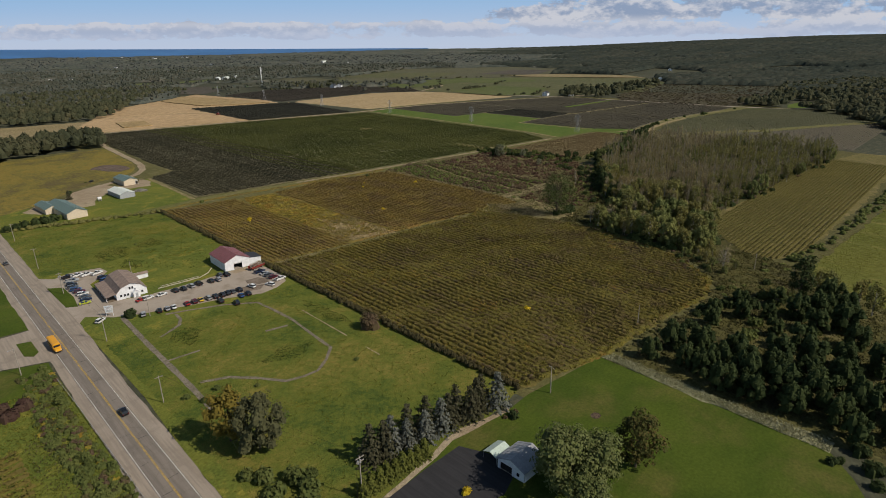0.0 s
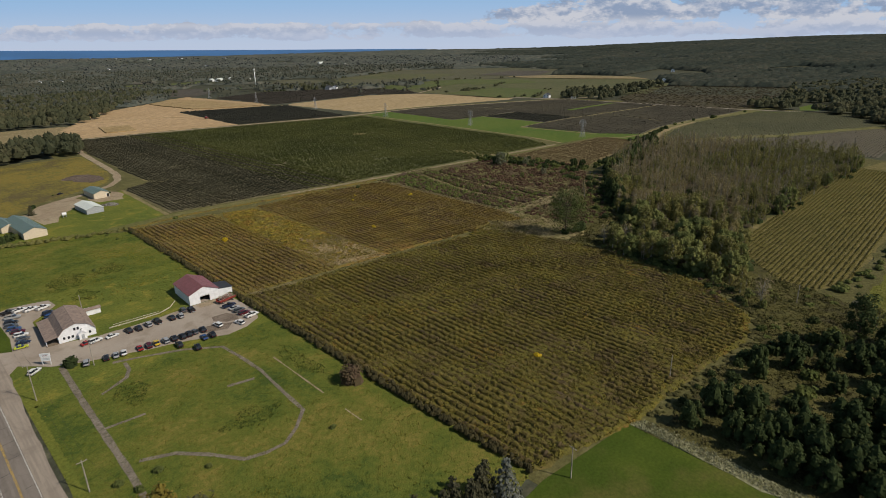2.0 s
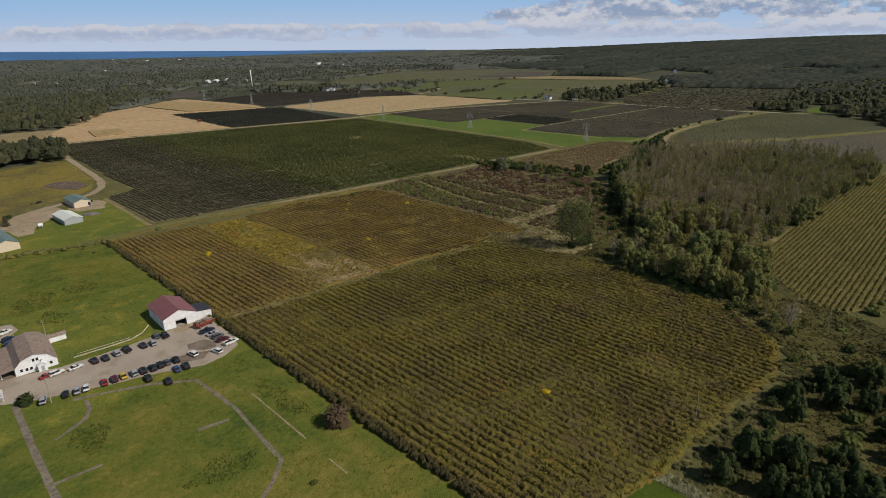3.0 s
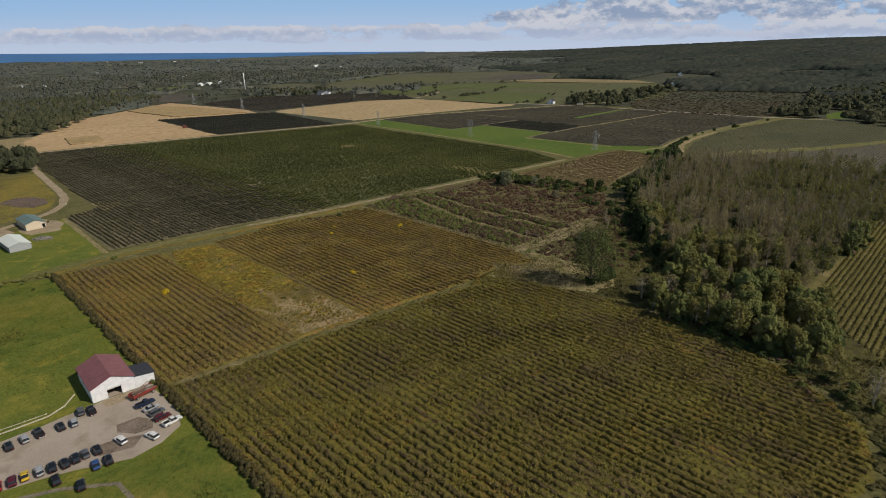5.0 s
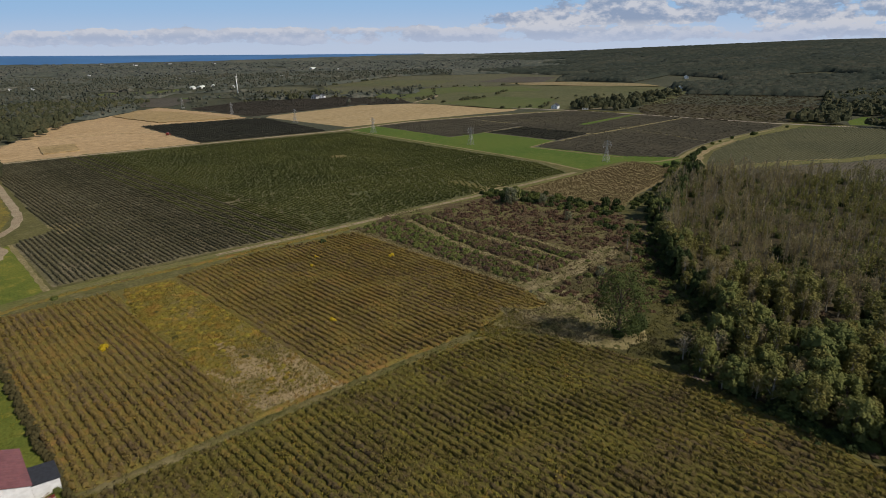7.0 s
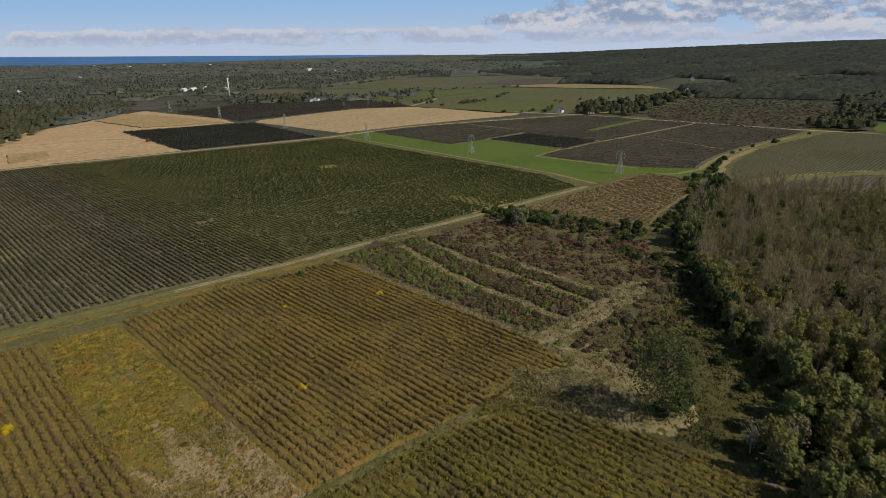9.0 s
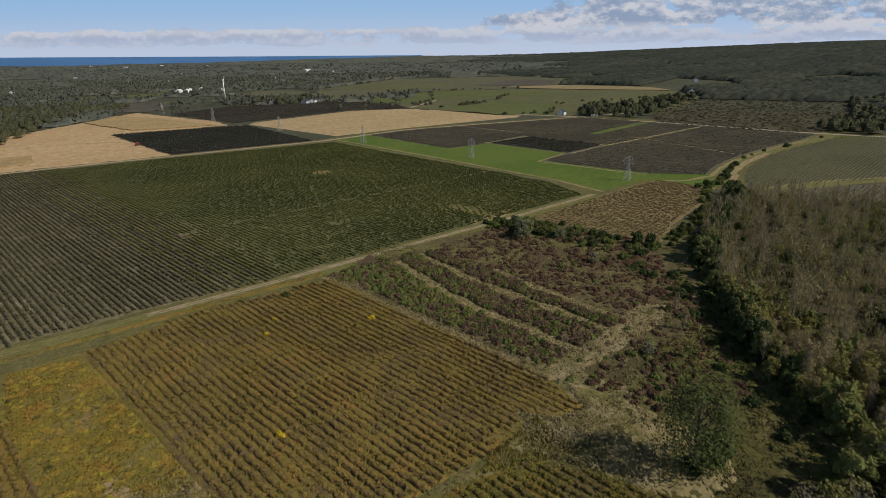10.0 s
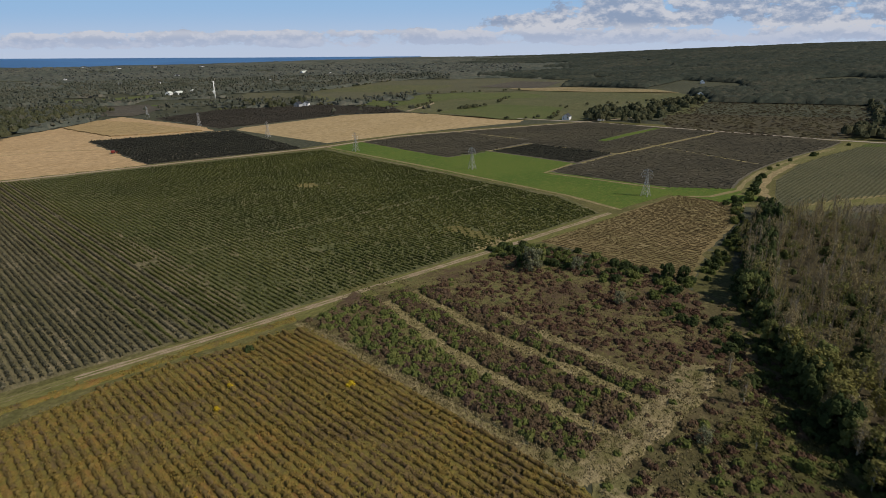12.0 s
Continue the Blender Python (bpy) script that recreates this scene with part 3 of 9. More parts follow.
# ---- building blocks ----
def mesh_from(name, v, f, mats, index=None, smooth=False):
    me = bpy.data.meshes.new(name)
    v = np.asarray(v, dtype=np.float32)
    if isinstance(f, np.ndarray):
        k = f.shape[1]
        me.vertices.add(len(v)), me.loops.add(f.size), me.polygons.add(len(f))
        me.vertices.foreach_set("co", v.ravel())
        me.loops.foreach_set("vertex_index", f.astype(np.int32).ravel())
        me.polygons.foreach_set("loop_start", np.arange(0, f.size, k, dtype=np.int32))
        me.update(calc_edges=True)
    else:
        me.from_pydata(v.tolist(), [], f)
    for m in mats if isinstance(mats, (list, tuple)) else [mats]:
        me.materials.append(M[m] if isinstance(m, str) else m)
    if index is not None:
        me.polygons.foreach_set("material_index", np.asarray(index, dtype=np.int32))
    if smooth:
        me.polygons.foreach_set("use_smooth", np.ones(len(me.polygons), dtype=bool))
    return me


def thing(name, label, category, group="", at=None, data=None, kind=""):
    ob = tagged(new(name, data), label, category, group, kind)
    if at is not None:
        ob.matrix_basis = at
    return ob


def part(name, bm, mat, parent, label="", smooth=False):
    me = bpy.data.meshes.new(name)
    bm.to_mesh(me)
    bm.free()
    me.materials.append(M[mat] if isinstance(mat, str) else mat)
    if smooth:
        me.polygons.foreach_set("use_smooth", np.ones(len(me.polygons), dtype=bool))
    ob = new(name, me)
    ob.parent = parent
    return tagged(ob, label)


def piece(name, me, parent, label=""):
    ob = new(name, me)
    ob.parent = parent
    return tagged(ob, label)


def box(bm, x0, x1, y0, y1, z0, z1, bevel=0.0, m=None):
    got = bmesh.ops.create_cube(bm, size=1.0, matrix=Matrix.LocRotScale(((x0 + x1) / 2, (y0 + y1) / 2, (z0 + z1) / 2), None, (x1 - x0, y1 - y0, z1 - z0)))
    if bevel:
        ed = list({e for w in got["verts"] for e in w.link_edges})
        got = bmesh.ops.bevel(bm, geom=ed, offset=bevel, segments=1, affect="EDGES")
    if m is not None:
        bmesh.ops.transform(bm, matrix=m, verts=list({w for w in got["verts"]}))
    return bm


def boxed(*a, **k):
    return box(bmesh.new(), *a, **k)


def prism(outline, y0, y1):
    """A solid with that outline in x, z, from y0 to y1."""
    bm = bmesh.new()
    a = [bm.verts.new((x, y0, z)) for x, z in outline]
    b = [bm.verts.new((x, y1, z)) for x, z in outline]
    bm.faces.new(a), bm.faces.new(b[::-1])
    for i in range(len(a)):
        j = (i + 1) % len(a)
        bm.faces.new((a[j], a[i], b[i], b[j]))
    bmesh.ops.recalc_face_normals(bm, faces=bm.faces)
    return bm


def rod(bm, a, b, r0, r1=None, n=6):
    a, b = Vector(a), Vector(b)
    d = b - a
    q = d.to_track_quat("Z", "Y").to_matrix().to_4x4()
    bmesh.ops.create_cone(bm, cap_ends=True, segments=n, radius1=r0, radius2=r0 if r1 is None else r1, depth=d.length, matrix=Matrix.Translation((a + b) / 2) @ q)
    return bm


def sheet(name, pts, z, mat, label="", category="", kind="structure", depth=0.3, ragged=0.0, seed=1):
    """A flat piece of ground with that outline, its top at z; ragged: how far the edge wanders."""
    rng = np.random.default_rng(seed)
    if ragged:
        out = []
        for (x0, y0), (x1, y1) in zip(pts, pts[1:] + pts[:1]):
            k = max(1, int(math.hypot(x1 - x0, y1 - y0) / 5))
            for i in range(k):
                out.append((x0 + (x1 - x0) * i / k + rng.normal() * ragged * (i > 0), y0 + (y1 - y0) * i / k + rng.normal() * ragged * (i > 0)))
        pts = out
    bm = bmesh.new()
    top = [bm.verts.new((x, y, z)) for x, y in pts]
    low = [bm.verts.new((x, y, z - depth)) for x, y in pts]
    bm.faces.new(top)
    for i in range(len(top)):
        j = (i + 1) % len(top)
        bm.faces.new((top[i], low[i], low[j], top[j]))
    bmesh.ops.recalc_face_normals(bm, faces=bm.faces)
    bmesh.ops.triangulate(bm, faces=[f for f in bm.faces if len(f.verts) > 4])
    me = bpy.data.meshes.new(name)
    bm.to_mesh(me)
    bm.free()
    me.materials.append(M[mat])
    return tagged(new(name, me), label, category, kind=kind)


def quads(c, size, rng, flat=0.0, upright=0.0, face=None):
    """Leaf clumps: one leaf-shaped quad at each centre, turned at random; flat: how far they lie level; upright: how far they stand."""
    n = len(c)
    a = rng.normal(size=(n, 3))
    a[:, 2] = a[:, 2] * (1 - flat) + upright * 3.0
    a /= np.linalg.norm(a, axis=1)[:, None]
    b = rng.normal(size=(n, 3))
    b[:, 2] *= 1 - flat
    if face is not None:        # leaves that look out of the crown
        m = face + rng.normal(size=(n, 3)) * (0.42 + 0.6 * upright)
        m /= np.linalg.norm(m, axis=1)[:, None] + 1e-6
        a -= m * (a * m).sum(1)[:, None]
        a /= np.linalg.norm(a, axis=1)[:, None] + 1e-6
        b = np.cross(m, a)
    b -= a * (a * b).sum(1)[:, None]
    b /= np.linalg.norm(b, axis=1)[:, None] + 1e-6
    s = (np.asarray(size) * np.ones(n))[:, None] * rng.uniform(0.7, 1.3, (n, 1)) * 0.5
    k = rng.uniform(0.6, 1.0, (n, 1)) * (1 - 0.62 * upright)
    v = np.stack([c - a * s, c - b * s * k, c + a * s * 1.1, c + b * s * k], 1).reshape(-1, 3)
    return v, np.arange(4 * n).reshape(n, 4)


def inside(pts, x, y):
    hit = np.zeros(len(x), bool)
    for (x0, y0), (x1, y1) in zip(pts, pts[1:] + pts[:1]):
        if y0 != y1:
            hit ^= ((y0 > y) != (y1 > y)) & (x < (x1 - x0) * (y - y0) / (y1 - y0) + x0)
    return hit


def scatter(pts, n, rng):
    xs, ys = [p[0] for p in pts], [p[1] for p in pts]
    x, y = rng.uniform(min(xs), max(xs), n), rng.uniform(min(ys), max(ys), n)
    k = inside(pts, x, y)
    return x[k], y[k]


# ---- the land ----
RIM = ((-40, 60), (0, 90), (9, 80), (19, 61), (30, 42), (43, 25), (53, 18), (58, 26), (63, 38), (68, 48), (72, 57), (76, 65), (80, 68), (95, 78), (120, 60), (150, 0))
FAR = 4850.0


def smooth(a, b, x):
    t = np.clip((x - a) / (b - a), 0, 1)
    return t * t * (3 - 2 * t)


def height(x, y):
    """The plain is level; far off it climbs to the lake's rim and, to the south-east, to a wooded scarp."""
    x, y = np.asarray(x, float), np.asarray(y, float)
    r, az = np.hypot(x, y), np.degrees(np.arctan2(x, y))
    rim = np.interp(az, [a for a, _ in RIM], [b for _, b in RIM], left=0, right=0)
    scarp = smooth(52, 62, az)
    rise = (1 - scarp) * smooth(1500, 4800, r) ** 1.15 + scarp * smooth(1150, 3900, r) ** 1.1
    roll = np.sin(x / 310 + 1) * np.sin(y / 270) * 9 * scarp * smooth(1400, 2600, r) * (1 - smooth(3300, 3900, r))
    return rim * rise + roll


def make_land():
    rad = np.concatenate([[0], np.geomspace(40, FAR, 70)])
    na = 180
    az = np.linspace(0, 2 * np.pi, na, endpoint=False)
    v = [(0, 0, 0)]
    for r in rad[1:]:
        x, y = r * np.sin(az), r * np.cos(az)
        v += list(zip(x, y, height(x, y) - 0.02))
    f = [(0, 1 + (j + 1) % na, 1 + j) for j in range(na)]
    for i in range(len(rad) - 2):
        o, q = 1 + i * na, 1 + (i + 1) * na
        f += [(o + j, o + (j + 1) % na, q + (j + 1) % na, q + j) for j in range(na)]
    f = [t[::-1] for t in f]
    ob = new("ground", mesh_from("ground", v, f, "land", smooth=True))
    tagged(ob, "wide plain of rough grassland and soil under the fields", "ground", kind="structure")


make_land()


def draped(name, pts, mat, label, category="field", lift=0.5):
    """A far field laid over the rising ground."""
    bm = bmesh.new()
    bm.faces.new([bm.verts.new((x, y, 0)) for x, y in pts])
    bmesh.ops.triangulate(bm, faces=bm.faces[:])
    bmesh.ops.subdivide_edges(bm, edges=bm.edges[:], cuts=6, use_grid_fill=True)
    for v in bm.verts:
        v.co.z = float(height(v.co.x, v.co.y)) + lift
    bmesh.ops.recalc_face_normals(bm, faces=bm.faces[:])
    me = bpy.data.meshes.new(name)
    bm.to_mesh(me)
    bm.free()
    me.materials.append(M[mat])
    tagged(new(name, me), label, category, kind="structure")



def shore(a):
    """How far off the lake begins, by bearing in degrees."""
    return np.interp(np.asarray(a, float), (9, 20, 30, 40, 44), (3560, 3680, 3950, 4550, 4850))


def make_lake():
    """The lake along the north-western horizon: a sheet that narrows to the north-east."""
    az = np.radians(np.linspace(-30, 43.5, 60))
    v, f = [], []
    for a in az:
        r0 = float(shore(math.degrees(a))) + 40 * math.sin(a * 40) + 25 * math.sin(a * 97)
        for r in np.linspace(r0, FAR + 40, 14):
            x, y = r * math.sin(a), r * math.cos(a)
            v.append((x, y, float(height(x, y)) + min(8.0, (r - r0) * 0.06 + 0.3)))
    for i in range(len(az) - 1):
        for j in range(13):
            o = i * 14 + j
            f.append((o, o + 1, o + 15, o + 14))
    tagged(new("water", mesh_from("water", v, f, "far_water", smooth=True)), "wide blue lake along the horizon", "lake", kind="structure")


make_lake()

# field floors; rows run along y, tracks along x
MEADOW = [(41.4, 20), (60, 60), (68, 93), (120, 96), (128.5, 98), (129, 256), (130, 397), (46, 424), (44.5, 320), (44, 180), (41.6, 140)]
LAWN = [(70, 82), (77, 93), (95, 96), (114, 93), (128, 94), (163.5, 90), (162.5, 66), (162, 44), (161.5, 20), (154, 13), (140, 4), (120, -6), (60, -20), (60, 70)]
BLOCK_S = [(128.5, 98), (164, 89), (207, 87), (236, 83), (257, 89), (268, 103), (276, 116), (281, 132), (284, 152), (288, 176), (286, 190), (283, 206), (279, 220), (274, 231), (257, 239.5), (236, 243), (208, 246.5), (131, 256)]
BLOCK_N = [(131, 256), (208, 248.5), (236, 246), (256, 244.5), (270, 243), (282, 242.5), (287, 249), (293, 239), (302, 235.5), (308, 250), (311, 380), (250, 391), (208, 388), (130, 399)]
VINE_B = [(163, 419), (240, 409), (318, 397), (430, 386), (530, 376), (552, 420), (566, 735), (395, 785), (210, 826), (196, 739), (192, 654), (188, 575), (187, 525), (164, 512)]
ORCHARD = [(312, 380), (346, 396), (428, 376), (455, 362), (459, 303), (445, 280), (417, 270), (345, 235), (300, 228), (312, 252)]
BROWN_V = [(459, 374), (533, 368), (606, 362), (609, 316), (560, 305), (500, 298), (455, 286), (459, 320)]
GREEN = [(546, 374), (556, 420), (570, 738), (621, 745), (612, 594), (664, 582), (663, 480), (617, 478), (626, 374), (604, 366)]
FAR_V = [(626, 374), (617, 478), (663, 480), (664, 582), (612, 594), (623, 742), (700, 728), (790, 690), (925, 630), (934, 330), (888, 331), (829, 341), (767, 347), (721, 348), (679, 344), (648, 338)]
DARK_P = [(667, 584), (727, 576), (727, 479), (665, 481)]
RIGHT_F = [(622, 299), (650, 310), (700, 324), (775, 329), (830, 323), (888, 313), (942, 306), (972, 236), (985, 150), (900, 134), (805, 188), (721, 231), (676, 263), (628, 290)]
RIGHT_B = [(632, 280), (676, 245), (721, 212), (805, 171), (890, 124), (650, 118)]
RIGHT_V = [(304, 76), (304, 92), (345, 130), (590, 120), (640, 110), (640, 72), (435, 68), (330, 69)]
RIGHT_G = [(278, 45), (290, 60), (326, 63), (362, 60), (482, 56), (640, 66), (720, 60), (700, -60), (300, -30), (262, 10)]
WHEAT_A = [(205, 838), (300, 822), (400, 796), (412, 1020), (560, 990), (570, 1060), (541, 1302), (317, 1126), (225, 940)]
DARK_S = [(402, 798), (552, 758), (575, 966), (414, 1026)]
WHEAT_B = [(592, 768), (700, 752), (873, 706), (905, 720), (868, 935), (787, 997), (600, 985), (582, 970)]
DARK_N = [(575, 1000), (790, 1004), (868, 945), (905, 1010), (862, 1180), (690, 1260), (566, 1220)]
ORANGE = [(36, 466), (62, 474), (84, 488), (104, 512), (130, 530), (152, 540), (166, 554), (177, 585), (181, 640), (186, 700), (91, 700), (40, 690)]
BRUSH = [(925, 370), (930, 512), (1000, 560), (1272, 620), (1340, 380), (1110, 330), (960, 330)]
FAR_GREEN = [(880, 745), (930, 650), (1100, 560), (1330, 620), (1500, 800), (1400, 1000), (1150, 1200), (905, 1010), (875, 940)]
FAR_BROWN = [(1150, 1210), (1400, 1010), (1700, 1150), (1750, 1400), (1450, 1650), (1050, 1500), (880, 1190)]

sheet("meadow", MEADOW, 0.03, "meadow", "green unmown meadow with yellow weeds beside the highway", "meadow")
sheet("lawn", LAWN, 0.06, "lawn", "mown dark green lawn beside the house", "lawn")
sheet("yard_grass", [(46, 424), (102, 403), (130, 398), (160, 418), (164, 512), (130, 500), (80, 480), (46, 470)], 0.04, "meadow", "mown grass between the farm sheds", "lawn")
sheet("vineyard_floor", BLOCK_S, 0.05, "vine_floor", "weedy ground between the browning vine rows", "vineyard floor", ragged=0.6, seed=2)
sheet("vineyard_floor", BLOCK_N, 0.06, "vine_floor", "weedy ground of the upper vine block", "vineyard floor", ragged=0.5, seed=3)
sheet("vineyard_floor", VINE_B, 0.04, "vine_soil", "grassy ground under the dark green vineyard", "vineyard floor")
sheet("vineyard_grass", [(304, 400), (430, 387), (529, 378), (551, 421), (565, 734), (396, 783), (306, 804), (296, 640), (310, 520)], 0.07, "vine_grass", "green ground under the leafy rows", "vineyard floor", ragged=2.0, seed=69)
sheet("overgrown_plot", ORCHARD, 0.055, "brush_floor", "overgrown plot of coarse grass and brush", "rough ground", ragged=1.0, seed=4)
sheet("vineyard_floor", BROWN_V, 0.05, "brown_v_floor", "pale weedy ground under thin vine rows", "vineyard floor", ragged=0.5, seed=5)
sheet("green_field", GREEN, 0.05, "pasture", "bright green field under the power line", "field")
sheet("vineyard_floor", FAR_V, 0.05, "grey_vines", "grey brown ground of the far vineyard", "vineyard floor")
sheet("dark_plot", DARK_P, 0.12, "dark_field", "dark ploughed plot in the far vineyard", "field")
sheet("vineyard_floor", RIGHT_F, 0.05, "olive_floor", "olive ground of the vineyard beyond the wood", "vineyard floor")
sheet("vineyard_floor", RIGHT_V, 0.05, "thin_floor", "olive ground between long vine rows beside the wood", "vineyard floor", ragged=0.6, seed=6)
sheet("hay_field", RIGHT_G, 0.05, "hay", "green hay field with faint mowing lines", "field", ragged=1.0, seed=7)
sheet("vineyard_floor", RIGHT_B, 0.05, "grey_vines", "brown ground of the vineyard behind the wood", "vineyard floor")
sheet("wheat_field", WHEAT_A, 0.06, "stubble", "harvested tan grain field", "field", ragged=1.5, seed=8)
sheet("dark_field", DARK_S, 0.06, "dark_field", "dark vine field between tan fields", "field")
sheet("wheat_field", WHEAT_B, 0.06, "wheat", "ripe tan grain field", "field")
sheet("dark_field", DARK_N, 0.06, "dark_field", "dark brown field behind the grain", "field")
sheet("weed_field", ORANGE, 0.05, "orange", "orange-brown weedy field behind the sheds", "field", ragged=2.0, seed=9)
sheet("brush_field", BRUSH, 0.05, "brown_floor", "brown brushy fallow below the scarp", "field", ragged=2.0, seed=10)
draped("far_pasture", FAR_GREEN, "far_grass", "dull olive pasture far beyond the grain", lift=0.06)
draped("far_field", FAR_BROWN, "far_olive", "dull brown field far beyond the pasture")
draped("far_field", [(1060, 1480), (1180, 1230), (1400, 1330), (1280, 1560)], "far_grass", "pale green field far beyond the pasture", lift=0.9)
draped("far_field", [(926, 1210), (1201, 1160), (1286, 1122), (1161, 1049), (906, 1033)], "far_green", "light green pasture strip far beyond the grain", lift=0.4)
draped("far_field", [(576, 1790), (615, 1795), (600, 1650), (554, 1660)], "far_green", "small green field among far trees", lift=0.5)
draped("far_field", [(644, 1761), (744, 1764), (830, 1803), (700, 1640), (638, 1628)], "far_green", "small green field among far trees", lift=0.5)
draped("far_field", [(590, 1534), (660, 1511), (640, 1380), (558, 1290), (520, 1339)], "dark_field", "dark vine field among far trees", lift=0.5)
draped("far_field", [(945, 1618), (1004, 1516), (955, 1250), (826, 1380), (830, 1480)], "far_olive", "olive field beyond the turbine", lift=0.4)
draped("far_field", [(1430, 1060), (1640, 1150), (1610, 1290), (1370, 1230)], "dark_field", "dark field far beyond the pasture", lift=0.9)
draped("far_field", [(1000, 1380), (1040, 1480), (940, 1330), (900, 1215), (960, 1230)], "far_grass", "pale green field far beyond the pasture", lift=0.9)
sheet("fallow_patch", [(178, 257), (207, 250), (206, 384), (185, 388), (172, 330)], 0.09, "weedy", "orange weedy gap in the vineyard", "rough ground", ragged=1.5, seed=11)
sheet("dry_patch", [(172, 258), (208, 248), (207, 300), (198, 306), (192, 288), (186, 296), (179, 318), (174, 300), (174, 272)], 0.13, "dry_grass", "bleached dry grass in a vineyard gap", "rough ground", ragged=1.5, seed=12)
sheet("dry_patch", [(274, 236), (280, 224), (290, 200), (304, 206), (322, 236), (316, 254), (303, 243), (288, 253), (270, 246)], 0.13, "beige_grass", "bleached tall grass at the corner of the vineyard", "rough ground", ragged=2.0, seed=13)
sheet("grass_lane", [(130, 254), (208, 245.5), (236, 242.5), (257, 239.5), (275, 231), (278, 236), (257, 243.5), (236, 246.5), (208, 249.5), (130, 258)], 0.08, "lane_floor", "grassy lane across the vineyard", "lane", ragged=0.9, seed=14)
sheet("weed_strip", [(163.5, 90), (168.5, 87), (167, 66), (166, 44), (166.5, 20), (161, 20), (162, 44), (162.5, 66)], 0.12, "pale_weeds", "strip of whitish flowering weeds along the lawn", "weed strip", ragged=0.7, seed=15)
sheet("field_edge", [(290, 66), (304, 77), (330, 70), (435, 69), (640, 73), (640, 65), (482, 55), (345, 60), (306, 62)], 0.09, "rough_dark", "rough grass headland beside the vine rows", "rough ground", ragged=1.0, seed=16)
sheet("headland", [(164, 86), (207, 84), (236, 80), (262, 88), (296, 112), (306, 90), (300, 70), (262, 52), (200, 60), (172, 82)], 0.045, "rough_dark", "rough grass below the vineyard", "rough ground", ragged=1.5, seed=17)
sheet("far_clearing", [(974, 268), (989, 246), (1060, 249), (1075, 274), (1015, 280)], 0.06, "pasture", "green clearing among dark trees", "field")
for pts, lab in (([(902, 319), (934, 315), (938, 292), (950, 262), (930, 284), (914, 303)], "green verge by the far road"),):
    sheet("verge", pts, 0.08, "pasture", lab, "verge")
draped("straw_field", [(1550, 2080), (1700, 1990), (1800, 2060), (1640, 2160)], "dry_field", "far tan strip of stubble", lift=1.5)
sheet("dry_field", [(40, 800), (130, 790), (200, 812), (222, 835), (240, 940), (250, 980), (215, 984), (143, 1002), (40, 1024)], 0.05, "dry_field", "dry tan strip of field before the woodland", "field", ragged=2.0, seed=63)
sheet("bright_field", [(620, 1500), (760, 1380), (820, 1500), (700, 1600)], 0.1, "pasture", "green field behind the turbine", "field")


def strip(name, mid, width, z, mat, label, category, wob=0.0, seed=1):
    """A road along a line of points."""
    p = [Vector((x, y, 0)) for x, y in mid]
    left, right = [], []
    rng = random.Random(seed)
    for i, q in enumerate(p):
        d = (p[min(i + 1, len(p) - 1)] - p[max(i - 1, 0)]).normalized()
        w = width / 2 * (1 + rng.uniform(-wob, wob))
        left.append((q.x - d.y * w, q.y + d.x * w))
        right.append((q.x + d.y * w, q.y - d.x * w))
    return sheet(name, left + right[::-1], z, mat, label, category)


def fine(mid, step=8.0):
    out = []
    for (x0, y0), (x1, y1) in zip(mid, mid[1:]):
        k = max(1, int(math.hypot(x1 - x0, y1 - y0) / step))
        out += [(x0 + (x1 - x0) * i / k, y0 + (y1 - y0) * i / k) for i in range(k)]
    return out + [mid[-1]]


# highway: paved shoulders, carriageway, lines
def hx(y):
    return 34.75 + 0.0085 * (y - 180)


sheet("road_shoulder", [(28.2, -150), (41.0, -150), (41.3, 120), (42.3, 153), (42.6, 186), (43.6, 220), (44.8, 250), (45.0, 320), (47, 450), (52, 1000), (38, 1000), (31.0, 450), (28.6, 220), (27.8, 190), (27.4, 160), (26.9, 137), (26.8, 60)], 0.10, "shoulder", "worn pale paved shoulder of the highway", "road shoulder", ragged=0.15, seed=20)
road = strip("road", [(hx(y), y) for y in range(-150, 1001, 50)], 7.5, 0.13, "asphalt", "two-lane asphalt highway with tar-sealed cracks", "road")
for off, mat, lab in ((-3.5, "white_line", "white edge line"), (3.5, "white_line", "white edge line"), (-0.14, "yellow_line", "yellow centre line"), (0.14, "yellow_line", "yellow centre line")):
    y = -60.0
    pts = [(hx(q) + off, q) for q in range(-150, 901, 50)]
    ln = strip("road_line", pts, 0.15 if off * off > 1 else 0.13, 0.142, mat, lab + " painted on the highway", "road marking")
for i in range(26):     # tar-sealed transverse cracks
    y = 92 + i * 9.3 + random.uniform(-3, 3)
    a = random.uniform(-0.6, 0.6)
    w = random.uniform(2.0, 3.6)
    s = random.choice((-1, 1))
    ob = strip("tar_seal", [(hx(y) + s * (3.7 - w), y), (hx(y) + s * 3.7 * 0.5, y + a * 0.5), (hx(y) + s * 3.7, y + a)], 0.11, 0.139, "black_drive", "dark tar seal across the highway", "road repair")
sheet("side_road", [(29.5, 228), (15, 234), (-60, 244), (-60, 272), (19, 262), (30, 262)], 0.11, "shoulder", "paved side road joining the highway", "road", ragged=0.15, seed=21)
sheet("traffic_island", [(23, 252), (27.5, 250.5), (27.5, 239), (25.5, 236.5), (23, 239)], 0.22, "lawn", "grass island in the side road", "island")
sheet("west_lawn", [(28, 228), (15, 233), (-60, 242), (-60, 205), (10, 205), (27.5, 214)], 0.06, "lawn", "mown grass corner beside the side road", "lawn")
